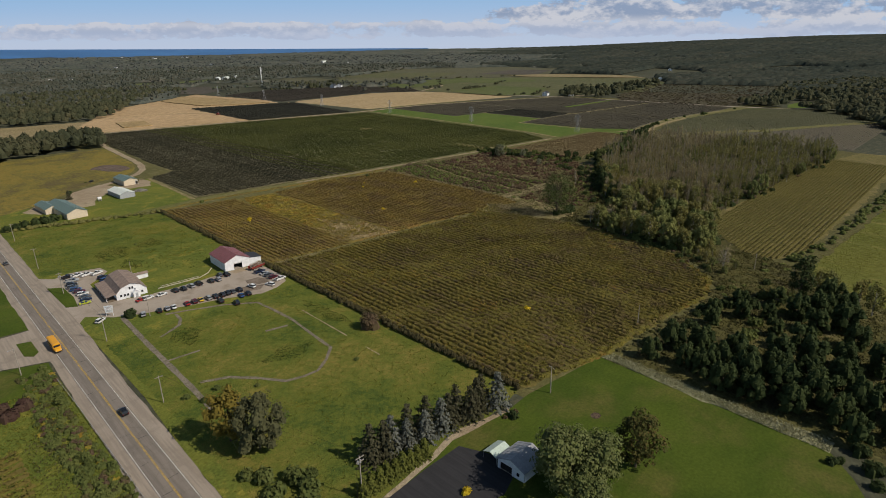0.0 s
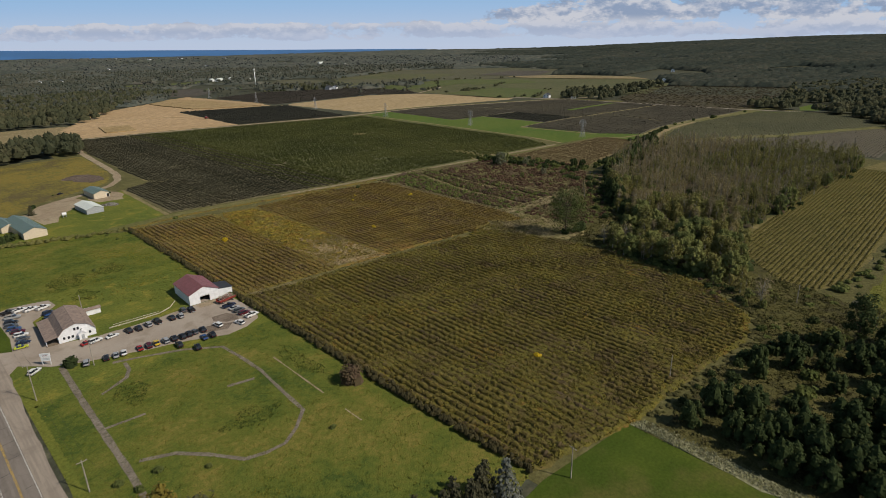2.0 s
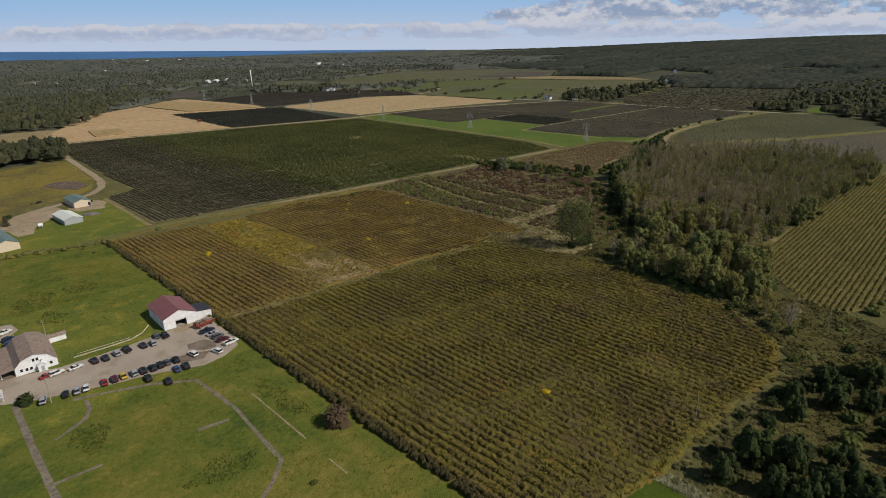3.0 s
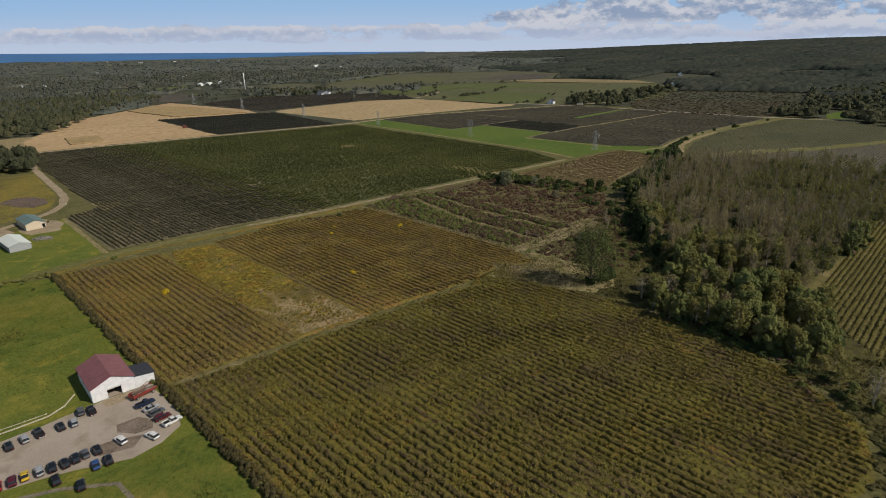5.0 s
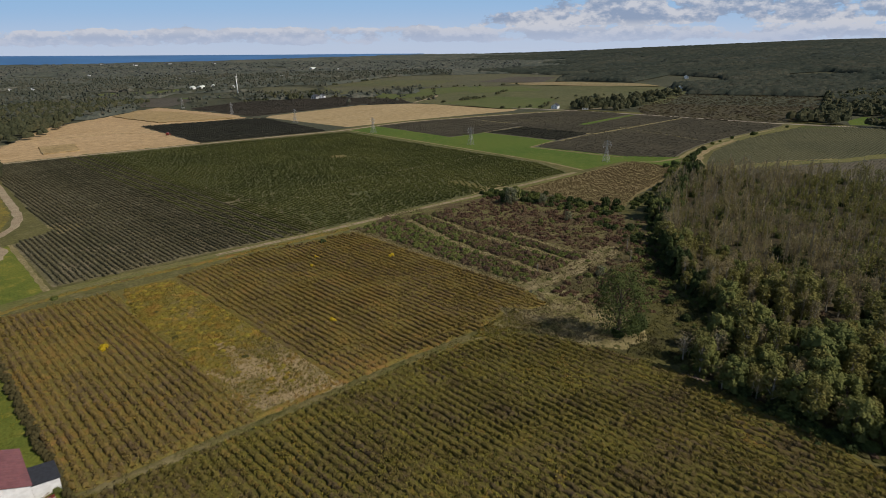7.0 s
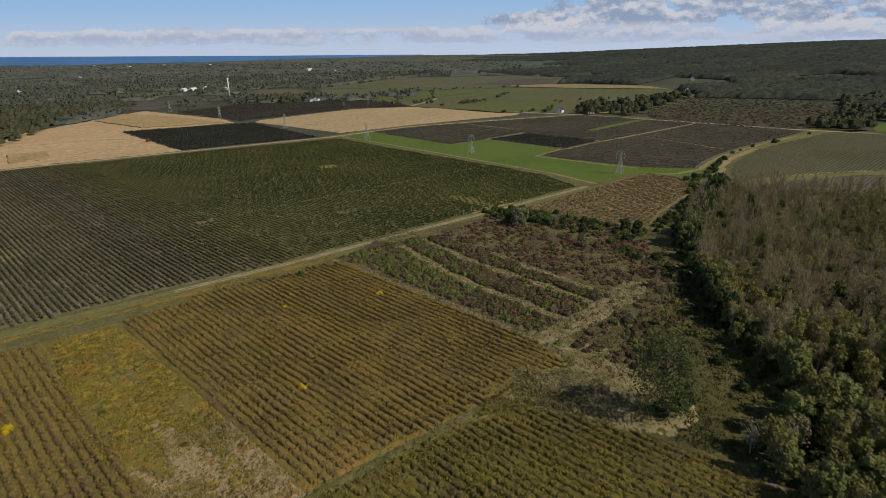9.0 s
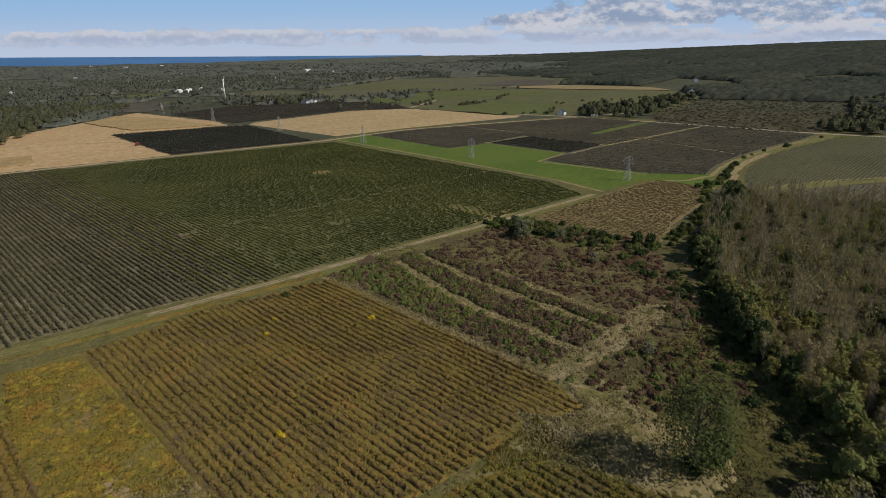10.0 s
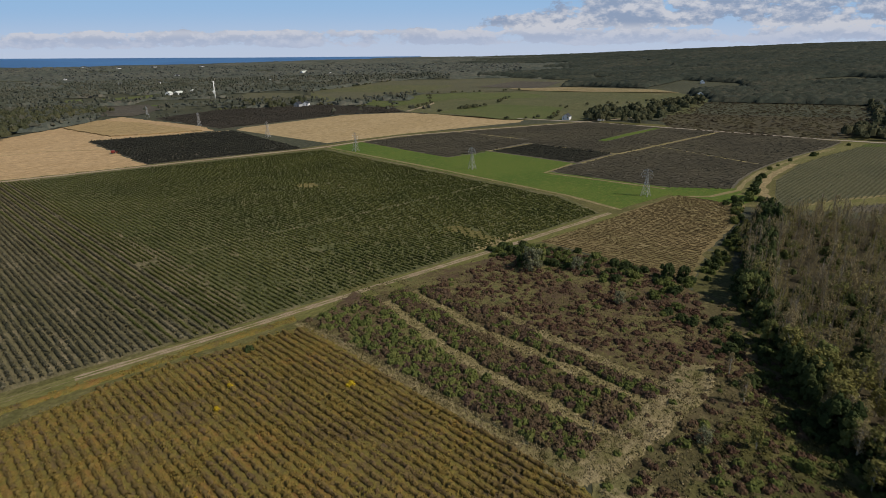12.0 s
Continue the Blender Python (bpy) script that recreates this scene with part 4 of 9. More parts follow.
sheet("west_lawn", [(29.5, 263), (19, 264), (-60, 274), (-60, 420), (31, 420)], 0.06, "lawn", "grass west of the highway", "lawn")
sheet("west_rough", [(27.8, 212), (-60, 203), (-60, 20), (27.5, 20)], 0.05, "meadow", "rough grass with vines west of the highway", "rough ground")

sheet("parking_lot", [(44.5, 322), (50, 316), (56, 319), (70, 316), (71, 308), (60, 296), (60, 268), (75, 262.6), (96, 261.5), (109, 262.4), (121, 262.4), (127, 258), (128, 240), (125, 232), (118, 228), (110, 227), (98, 233), (84, 237.5), (65, 245), (56, 250), (48, 259), (44.6, 254)], 0.15, "gravel", "pale gravel car park and drive", "parking lot", ragged=0.25, seed=22)
sheet("traffic_island", [(44.6, 305), (50, 301), (50.5, 285), (49, 272.5), (45, 275)], 0.25, "lawn", "grass island beside the car park", "island")
sheet("oil_stain", [(112, 246), (118, 245.5), (120.5, 241), (119, 236.5), (114.5, 237.5), (111, 242)], 0.162, "mulch_stain", "dark damp patch on the gravel", "stain", ragged=0.5, seed=61)
sheet("oil_stain", [(104, 240), (109, 239), (116, 235.5), (112, 231.5), (104, 234.5)], 0.162, "mulch_stain", "dark damp patch on the gravel", "stain", ragged=0.6, seed=62)
sheet("apron", [(112.5, 262.3), (121, 262.3), (121, 257.6), (113, 258)], 0.17, "dirt", "pale concrete apron in front of the barn", "apron")

# mulch paths in the meadow
strip("footpath", fine([(58.6, 247), (57.6, 219), (57.0, 190), (56.6, 173), (55.8, 156)], 3), 1.9, 0.09, "mulch", "straight grey footpath in the meadow", "footpath", 0.1, 1)
strip("footpath", fine([(72, 237), (80, 234), (93, 228), (104, 219.5), (105, 207), (105.5, 194), (104, 178), (103, 164), (97, 158), (91, 154), (85.5, 154.2), (80, 156), (74, 165), (68, 172), (60, 176)], 3), 1.25, 0.094, "mulch", "winding grey footpath round the meadow", "footpath", 0.2, 2)
strip("footpath", fine([(75, 234), (74.5, 228), (72, 223), (63, 218)], 3), 1.3, 0.098, "mulch", "short grey footpath branch", "footpath", 0.3, 3)
strip("footpath", fine([(69, 197), (57.5, 198)], 3), 1.2, 0.098, "mulch", "short grey footpath branch", "footpath", 0.3, 4)
strip("footpath", fine([(101.5, 191), (93, 193)], 3), 1.2, 0.098, "mulch", "short grey footpath branch", "footpath", 0.3, 5)
strip("bare_line", fine([(113, 199), (112.4, 167)], 3), 0.5, 0.08, "dirt", "thin bare line through the meadow", "footpath", 0.5, 6)
strip("bare_line", fine([(112, 155), (112, 147)], 3), 0.5, 0.08, "dirt", "thin bare line through the meadow", "footpath", 0.5, 7)
sheet("garden_edge", [(94, 97), (101, 97.6), (108, 95.8), (114, 94.6), (119, 94), (117, 92.7), (106, 94), (96, 95.4), (88, 93.6), (77, 92.2), (70, 91.5), (69, 92.6), (77, 93.6), (87, 95)], 0.1, "dirt", "bare earth edge below the spruces", "garden bed", ragged=0.2, seed=23)
sheet("driveway", [(95.5, 92.5), (99, 84), (98.5, 75), (90, 72), (70, 78), (40, 84), (40, 92), (70, 91.5), (84, 92.5)], 0.12, "black_drive", "fresh black asphalt driveway by the garage", "driveway")

# farm tracks
strip("track_verge", fine([(120, 405.5), (165, 409.5), (216, 402.5), (310, 392), (430, 381), (535, 371)], 6), 12.0, 0.10, "track_grass", "grass verge of the farm track", "verge", 0.1, 8)
for off in (-1.1, 0.9):
    strip("farm_track", fine([(150, 410 + off), (190, 408.5 + off), (235, 404 + off), (250, 402 + off)], 3), 0.45, 0.128, "track_rut", "faint bare wheel rut of the farm track", "track", 0.8, 50 + int(off))
    strip("farm_track", fine([(236, 403.8 + off), (268, 399.8 + off), (304, 395.2 + off)], 3), 1.1, 0.129, "track_dirt", "worn wheel rut of the farm track", "track", 0.7, 55 + int(off))
    strip("farm_track", fine([(300, 395.8 + off), (370, 389 + off), (430, 382.5 + off), (535, 373 + off)], 4), 1.5, 0.13, "track_dirt", "pale bare wheel rut of the farm track", "track", 0.5, 9 + int(off))
sheet("bare_end", [(420, 384), (455, 380.5), (470, 392), (432, 398)], 0.09, "dry_grass", "bare sandy end of vine rows", "rough ground", ragged=1.0, seed=24)
strip("field_road", fine([(180, 838), (298, 815), (431, 782), (563, 748), (679, 742), (790, 697), (925, 634), (1020, 600)], 25), 6, 0.12, "dirt", "pale dirt road along the grain fields", "track", 0.1, 10)
strip("field_road", fine([(905, 735), (928, 632), (938, 480), (942, 345), (965, 230)], 25), 6, 0.13, "gravel", "pale gravel road below the scarp", "track", 0.1, 11)
strip("field_road", fine([(196, 748), (191, 726), (185, 642), (183, 610), (180, 580), (173, 554), (162, 537), (149, 527), (130, 515), (108, 500), (98, 486)], 6), 5.5, 0.11, "dirt", "dirt lane winding to the sheds", "track", 0.15, 12)
sheet("farm_yard", [(66, 468), (74, 452), (80, 470), (96, 470), (98, 452), (106, 452), (112, 470), (122, 482), (134, 500), (128, 520), (106, 506), (96, 488), (78, 482)], 0.09, "dirt", "bare dirt yard between the sheds", "yard", ragged=0.5, seed=25)
strip("grass_lane", fine([(318, 504.4), (370, 500), (450, 493.5), (548, 485.5)], 8), 1.6, 0.1, "vine_soil", "pale lane across the green vineyard", "lane", 0.6, 79)
sheet("bare_patch", [(440, 396), (449, 394), (452, 410), (449, 430), (442, 432), (438, 414)], 0.1, "thin_floor", "bare patch among the vine rows", "rough ground", ragged=2.5, seed=80)
sheet("bare_patch", [(445, 588), (460, 585), (460, 602), (446, 604)], 0.1, "thin_floor", "bare patch among the vine rows", "rough ground", ragged=2.5, seed=81)
strip("field_edge", fine([(546, 372), (557, 420), (566, 560), (574, 740)], 10), 3.5, 0.12, "dry_grass", "pale dry grass strip along the vineyard", "verge", 0.3, 13)
strip("field_edge", fine([(620, 376), (612, 478), (660, 482)], 10), 3.0, 0.12, "dry_grass", "pale dry grass strip along the vineyard", "verge", 0.3, 14)
strip("field_edge", fine([(636, 322), (679, 333), (721, 338), (767, 338), (829, 332), (888, 322), (938, 316)], 8), 15, 0.12, "dry_green", "rough yellow-green ditch verge between far vineyards", "verge", 0.2, 15)
strip("field_edge", fine([(600, 362), (618, 342), (648, 334), (679, 340), (721, 343), (767, 342), (829, 336), (888, 326)], 8), 4, 0.135, "dry_grass", "pale grass edge of the ditch", "verge", 0.4, 16)
strip("field_road", fine([(612, 297), (622, 305), (644, 315), (669, 325), (695, 330), (726, 333), (778, 333)], 6), 6.5, 0.14, "dry_field", "bare tan track beside the ditch", "track", 0.35, 97)
strip("field_edge", fine([(624, 283), (647, 271), (685, 250), (721, 222), (805, 180), (890, 130)], 10), 13, 0.12, "dry_green", "yellow-green grass verge", "verge", 0.3, 17)
strip("field_edge", fine([(634, 287), (660, 275), (694, 255), (728, 228)], 8), 4, 0.135, "dry_grass", "pale grass edge of the far rows", "verge", 0.4, 98)
strip("field_edge", fine([(667, 477), (727, 475), (834, 464), (910, 457), (930, 455)], 10), 5, 0.13, "dry_grass", "pale grass lane in the far vineyard", "verge", 0.3, 18)
strip("field_edge", fine([(730, 478), (728, 580), (664, 586)], 10), 4, 0.13, "dry_grass", "pale grass lane in the far vineyard", "verge", 0.3, 19)
strip("field_edge", fine([(664, 586), (620, 600)], 10), 5, 0.13, "pasture", "green edge of the field", "verge", 0.3, 20)
strip("field_edge", fine([(792, 530), (851, 530), (930, 527)], 10), 10, 0.13, "pasture", "pale grass lane in the far vineyard", "verge", 0.3, 21)
strip("field_edge", fine([(757, 354), (800, 484)], 10), 3.5, 0.13, "dry_grass", "pale grass lane in the far vineyard", "verge", 0.3, 95)
strip("field_edge", fine([(751, 615), (748, 711)], 10), 4, 0.13, "dry_grass", "pale grass lane in the far vineyard", "verge", 0.3, 96)
strip("field_edge", fine([(414, 1028), (575, 968)], 10), 5, 0.13, "wheat", "pale lane between fields", "verge", 0.3, 22)
sheet("shed_apron", [(140, 522), (155, 520), (160, 498), (155, 484), (140, 486), (136, 500)], 0.085, "dirt", "bare dirt round the green-roofed shed", "yard", ragged=1.5, seed=99)
sheet("dry_patch", [(186, 516), (190, 512), (203, 521), (206, 527), (196, 534), (189, 544)], 0.11, "dry_grass", "bleached weeds at the corner of the dark vineyard", "rough ground", ragged=1.5, seed=100)
# vineyard margins
strip("grass_lane", fine([(308, 256), (323, 254), (347, 252), (366, 251)], 3), 5.0, 0.125, "dry_green", "bleached weedy end of the brush rows", "lane", 0.4, 77)
strip("field_edge", fine([(310, 252), (310.6, 300), (310.6, 384)], 3), 4.6, 0.12, "dry_grass", "bleached grass strip beside the brush rows", "verge", 0.35, 23)
strip("field_edge", fine([(160, 416), (163, 512)], 6), 2.5, 0.08, "dry_grass", "pale grass edge of the vineyard", "verge", 0.35, 24)
LANES = (((330, 255), (332, 273), (333, 304), (337, 330), (349, 374)), ((353, 254), (354, 287), (355, 326), (363, 374)), ((366, 252), (365, 272), (369, 307), (374, 338)))


def lane_x(k, y):
    """Where a lane of the old plot runs at y."""
    return np.interp(y, [q[1] for q in LANES[k]], [q[0] for q in LANES[k]])


for mid, k in zip(LANES, (330, 350, 365)):
    strip("grass_lane", fine(list(mid), 3), 4.6, 0.12, "dry_grass", "bleached grass lane between brush rows", "lane", 0.35, k)

# strips of standing grain left in the cut field, and pasture bands beyond
sheet("standing_grain", [(430, 1200), (496, 1266), (527, 1178), (548, 1000), (500, 1018), (446, 1046)], 1.3, "grain", "uncut block of standing tan grain", "grain", "", 1.3, 1.2, 30)
sheet("standing_grain", [(264, 922), (300, 914), (290, 856), (256, 860)], 1.2, "grain", "small uncut block of standing tan grain", "grain", "", 1.2, 1.0, 31)
strip("grain_strip", fine([(270, 990), (360, 975), (400, 940)], 12), 4, 0.4, "wheat", "narrow strip of standing grain", "field edge", 0.3, 32)
sheet("pasture_band", [(885, 745), (930, 690), (1080, 770), (1060, 900), (905, 900)], 0.12, "far_green", "green pasture band beyond the grain", "field")
sheet("pasture_band", [(1100, 1000), (1240, 900), (1390, 980), (1200, 1150)], 0.12, "far_green", "green pasture band far beyond", "field")
strip("field_road", fine([(880, 950), (1000, 1010), (1150, 1180)], 30), 6, 0.14, "dirt", "thin dirt lane beyond the grain", "track", 0.2, 33)

sheet("rough_ground", [(258, 226), (300, 232), (345, 238), (418, 272), (446, 282), (470, 292), (540, 300), (470, 272), (440, 252), (380, 205), (330, 165), (294, 145), (290, 190), (270, 222)], 0.052, "rough_dark", "rough grass between the wood and the old plot", "rough ground", ragged=1.5, seed=40)
sheet("rough_ground", [(118, 402), (165, 407), (235, 399), (313, 390), (313, 376), (250, 387), (208, 384), (130, 395)], 0.045, "rough_grass", "weedy margin along the farm track", "rough ground", ragged=0.8, seed=41)
sheet("green_corner", [(604, 367), (628, 375), (662, 323), (626, 314), (608, 320)], 0.09, "pasture", "green corner beside the ditch", "field", ragged=0.8, seed=42)
sheet("rough_ground", [(310, 384), (346, 400), (430, 379), (458, 371), (458, 360), (428, 370), (346, 386)], 0.075, "rough_grass", "weedy margin along the farm track", "rough ground", ragged=0.8, seed=43)
sheet("rough_ground", [(296, 108), (345, 138), (470, 133), (592, 124), (640, 128), (640, 106), (592, 114), (345, 126), (302, 80)], 0.046, "rough_dark", "rough grass between the wood and the vine rows", "rough ground", ragged=1.0, seed=44)
sheet("scrub_floor", [(165, 20), (167, 84), (262, 84), (300, 66), (262, 8), (240, -40), (165, -40)], 0.043, "rough_dark", "rough grass under the thicket", "rough ground", ragged=1.0, seed=45)
sheet("rough_ground", [(126, 84), (175, 78), (330, 70), (350, 140), (300, 262), (126, 262)], 0.025, "rough_grass", "rough grass around the lower vineyard", "rough ground")
draped("straw_field", [(1374, 1125), (1470, 1020), (1478, 800), (1425, 720), (1372, 902), (1345, 1060)], "dry_field", "tan strip of stubble below the wood", lift=1.2)
sheet("rough_ground", [(110, 404), (560, 362), (640, 316), (690, 760), (560, 760), (180, 852), (150, 600)], 0.02, "rough_grass", "rough grass around the dark vineyard", "rough ground")
sheet("rough_ground", [(600, 760), (690, 760), (945, 640), (985, 330), (960, 236), (700, 246), (610, 290), (596, 366)], 0.015, "rough_grass", "rough grass around the far vineyards", "rough ground")
sheet("rough_ground", [(36, 430), (170, 440), (192, 560), (194, 712), (36, 712)], 0.022, "rough_grass", "rough grass behind the sheds", "rough ground")
sheet("brush_floor", [(332, 214), (330, 244), (345, 238), (418, 272), (446, 284), (442, 258), (392, 230), (350, 204)], 0.058, "brush_floor", "brushy ground before the wood", "rough ground", ragged=1.5, seed=68)
PURPLE = [(141, 592), (146, 576), (157, 560), (166, 566), (168, 580), (164, 596), (153, 604)]
sheet("purple_patch", PURPLE, 0.2, "purple_weeds", "patch of dead purplish weeds", "weeds", ragged=2.0, seed=64)
sheet("fire_pit", [(131.6, 72.4), (132.6, 71.6), (134.2, 71.8), (134.8, 73), (134, 74.2), (132.4, 74.4), (131.6, 73.6)], 0.1, "burnt", "burnt brown fire pit on the lawn", "fire pit", ragged=0.1, seed=65)
sheet("wood_floor", [(286, 118), (286, 158), (296, 172), (322, 166), (352, 195), (390, 222), (448, 258), (520, 290), (590, 298), (612, 276), (638, 200), (638, 132), (590, 122), (470, 127), (345, 132), (312, 110), (296, 108)], 0.062, "litter", "dark leaf litter on the floor of the wood", "rough ground", ragged=1.5, seed=66)
sheet("vineyard_patch", [(255, 92), (266, 106), (276, 122), (281, 140), (285, 158), (290, 172), (284, 174), (276, 150), (268, 128), (256, 108)], 0.09, "purple_weeds", "dead purplish weeds on the vineyard edge", "weeds", ragged=2.0, seed=67)
strip("grass_lane", fine([(181.5, 258), (180, 300), (182, 345), (186, 388)], 4), 3.0, 0.1, "dry_grass", "pale mown lane beside the weedy gap", "lane", 0.35, 41)


# ---- plants ----
def hedge(x, y0, y1, seg, wide, high, rng, gap=0.0, sides=4):
    """The body of a vine row along y: short lumpy lengths with an uneven top, some of them missing."""
    n = max(1, int((y1 - y0) / seg))
    prof = np.array([(-0.5, 0.0), (-0.46, 0.62), (0.0, 1.0), (0.46, 0.62), (0.5, 0.0)] if sides == 4 else [(-0.5, 0.0), (0.0, 1.0), (0.5, 0.0)])
    k = len(prof)
    y = y0 + (y1 - y0) * np.arange(n + 1) / n
    h = high * np.clip(0.72 + 0.16 * np.sin(y * 0.9 + x) * np.sin(y * 0.37 + 2 * x) + rng.normal(0, 0.14, n + 1), 0.3, 1.15)
    w = wide * np.clip(0.9 + rng.normal(0, 0.2, n + 1), 0.4, 1.4)
    off = rng.normal(0, wide * 0.12, n + 1)
    ring = np.stack([x + off[:, None] + prof[None, :, 0] * w[:, None], np.repeat(y[:, None], k, 1) + rng.normal(0, seg * 0.15, (n + 1, k)), 0.03 + prof[None, :, 1] * h[:, None]], 2)
    keep = rng.random(n) > gap * (0.6 + 0.4 * np.sin(y[:-1] * 0.33 + x * 1.7) + 0.4 * np.sin(y[:-1] * 1.9 + x * 3.1))
    both = np.concatenate([ring[:-1], ring[1:]], 1)[keep]
    m = len(both)
    one = np.array([(i, i + 1, k + i + 1, k + i) for i in range(k - 1)])
    return both.reshape(-1, 3), (np.arange(m)[:, None, None] * 2 * k + one[None]).reshape(-1, 4)


def joined(bits):
    """Vertices and faces of many bits in one."""
    v, f, o = [], [], 0
    for a, b in bits:
        v.append(a), f.append(b + o)
        o += len(a)
    return np.concatenate(v), np.concatenate(f)


def carpet(name, label, poly, cell, amp, mat, seed, base=0.12, category="weeds", rows=None, keep=None, rank=0.7):
    """A sward of standing weeds as one uneven sheet; rows: first row and spacing, where it sinks under the vines."""
    rng = np.random.default_rng(seed)
    xs, ys = [p[0] for p in poly], [p[1] for p in poly]
    cx = rows[1] / 4 if rows else cell
    gx = np.arange(rows[0] if rows else min(xs), max(xs) + cx, cx)
    gy = np.arange(min(ys), max(ys) + cell, cell)
    x, y = np.meshgrid(gx, gy)
    lump = 0.5 + 0.3 * np.sin(x / 2.9 + 2 * np.sin(y / 7.1)) * np.sin(y / 3.7 + 1.7 * np.sin(x / 6.3)) + 0.3 * np.sin(x / 9.7 + y / 14.0) * np.sin(y / 11.9 + seed)
    z = base + amp * np.clip(0.45 * lump + 0.5 * rng.random(x.shape) ** 1.5, 0, 1.3)
    if rows:
        over = np.clip(0.5 + 1.2 * np.sin(x / 13.0 + 1.5 * np.sin(y / 29.0) + seed) * np.sin(y / 17.0 + np.sin(x / 21.0)) + 0.7 * np.sin(x / 5.3 + y / 8.1) * np.sin(y / 6.7 - x / 11.0), 0, 1)
        over *= rank
        z *= 0.45 * (1 - over) + 1.6 * over      # rank growth that swallows the vines
    px, py = x + rng.uniform(-0.3, 0.3, x.shape) * cx, y + rng.uniform(-0.35, 0.35, x.shape) * cell
    mx, my = (x[:-1, :-1] + x[1:, 1:]) / 2, (y[:-1, :-1] + y[1:, 1:]) / 2
    ok = inside(poly, mx.ravel(), my.ravel())
    if keep is not None:
        ok &= keep(mx.ravel(), my.ravel())
    idx = np.arange(x.size).reshape(x.shape)
    f = np.stack([idx[:-1, :-1], idx[:-1, 1:], idx[1:, 1:], idx[1:, :-1]], 2).reshape(-1, 4)[ok]
    z.ravel()[np.bincount(f.ravel(), minlength=x.size) < 4] = 0.03      # the rim sinks into the ground
    used, f = np.unique(f, return_inverse=True)
    v = np.stack([px, py, z], 2).reshape(-1, 3)[used]
    return thing(name, label, category, data=mesh_from(name, v, f.reshape(-1, 4), mat), kind="stuff")


def mound(rad, high, rng, segs=7, rings=3, low=0.0):
    """A lumpy dome of leafage, as loose quads."""
    a = np.arange(segs) / segs * 2 * np.pi + rng.uniform(0, 6.28)
    r = np.cos(np.linspace(0.0, 1.45, rings + 1))[:, None] * np.ones(segs)
    z = np.sin(np.linspace(low, 1.45, rings + 1))[:, None] * np.ones(segs)
    j = 1 + rng.normal(0, 0.16, r.shape)
    p = np.stack([np.cos(a) * r * j * rad, np.sin(a) * r * j * rad, z * j * high], 2)
    q = np.stack([p[:-1], np.roll(p[:-1], -1, 1), np.roll(p[1:], -1, 1), p[1:]], 2)
    return q.reshape(-1, 3)


def row_mesh(name, length, mat, per_m, size, high, wide, seed, gap=0.0, ground=0.2):
    """One trellised vine row along y: leaf clumps in a hedge-like wall, with gaps."""
    rng = np.random.default_rng(seed)
    n = int(length * per_m)
    y = rng.uniform(0, length, n)
    lift = 0.75 + 0.25 * np.sin(y * 0.9 + seed) * np.sin(y * 0.37 + 2 * seed)
    keep = rng.random(n) > gap * (0.5 + np.sin(y * 0.21 + seed) + 0.6 * np.sin(y * 0.83))
    c = np.stack([rng.normal(0, wide / 2.6, n), y, ground + (high - ground) * rng.power(1.6, n) * lift], 1)[keep]
    v, f = quads(c, size, rng, face=np.stack([c[:, 0] * 2.2 / wide, np.zeros(len(c)), 0.25 + 0.6 * c[:, 2] / high], 1))
    v, f = joined([(v, f), hedge(0.0, 0.0, length, 0.9, wide * 1.05, high * 0.8, rng, gap * 0.8)])
    w = 0.04        # the trellis wire that the vines hang on
    v = np.concatenate([v, [(-w, 0, 1.0), (w, 0, 1.04), (w, length, 1.04), (-w, length, 1.0)]])
    f = np.concatenate([f, [[len(v) - 4, len(v) - 3, len(v) - 2, len(v) - 1]]])
    return mesh_from(name, v, f, mat)


def vine_block(xs, span, mat, label, group, per_m, size, high, wide, gap=0.1, lean=0.0, kinds=4, seed=1):
    """Rows at each x; span gives where a row starts and ends. Rows of like length share a mesh."""
    pool = {}
    rng = random.Random(seed)
    for x in xs:
        for y0, y1 in span(x):
            ln = max(6, round((y1 - y0) / 6) * 6)
            key = (ln, rng.randrange(kinds))
            if key not in pool:
                pool[key] = row_mesh("vine_trellis", ln, mat, per_m, size, high, wide, key[1] * 7 + ln + seed, gap)
            flip = rng.random() < 0.5
            at = pose(x + rng.uniform(-0.1, 0.1), y1 if flip else y0, 0.05, 0, 0, (180 if flip else 0) + lean)
            thing("vine_trellis", label, "grapevine", group, at, pool[key])


def clip_span(poly, x, margin=0.0):
    """Where the line at x runs inside the outline."""
    cut = []
    for (x0, y0), (x1, y1) in zip(poly, poly[1:] + poly[:1]):
        if (x0 > x) != (x1 > x):
            cut.append(y0 + (y1 - y0) * (x - x0) / (x1 - x0))
    cut.sort()
    return [(a + margin, b - margin) for a, b in zip(cut[::2], cut[1::2]) if b - a > 6 + 2 * margin]


def span_n(x):
    got = clip_span(BLOCK_N, x, 1.6)
    if 178 < x < 206.5:
        return [(a, min(b, 254 + (x - 178) * 0.1)) for a, b in got if 254 - a > 6]
    if 205 < x < 208.5:
        return []
    return got


SP = 2.72
vine_block(np.arange(131.0, 296, SP), lambda x: clip_span(BLOCK_S, x, 2.0), "vine_a", "browning grapevine row overgrown with weeds", "rows of the lower vineyard", 6, 0.48, 1.6, 1.65, 0.16, seed=1)
vine_block(np.arange(131.0, 309, SP), span_n, "vine_n", "browning grapevine row overgrown with weeds", "rows of the upper vineyard", 6, 0.48, 1.6, 1.4, 0.16, seed=2)


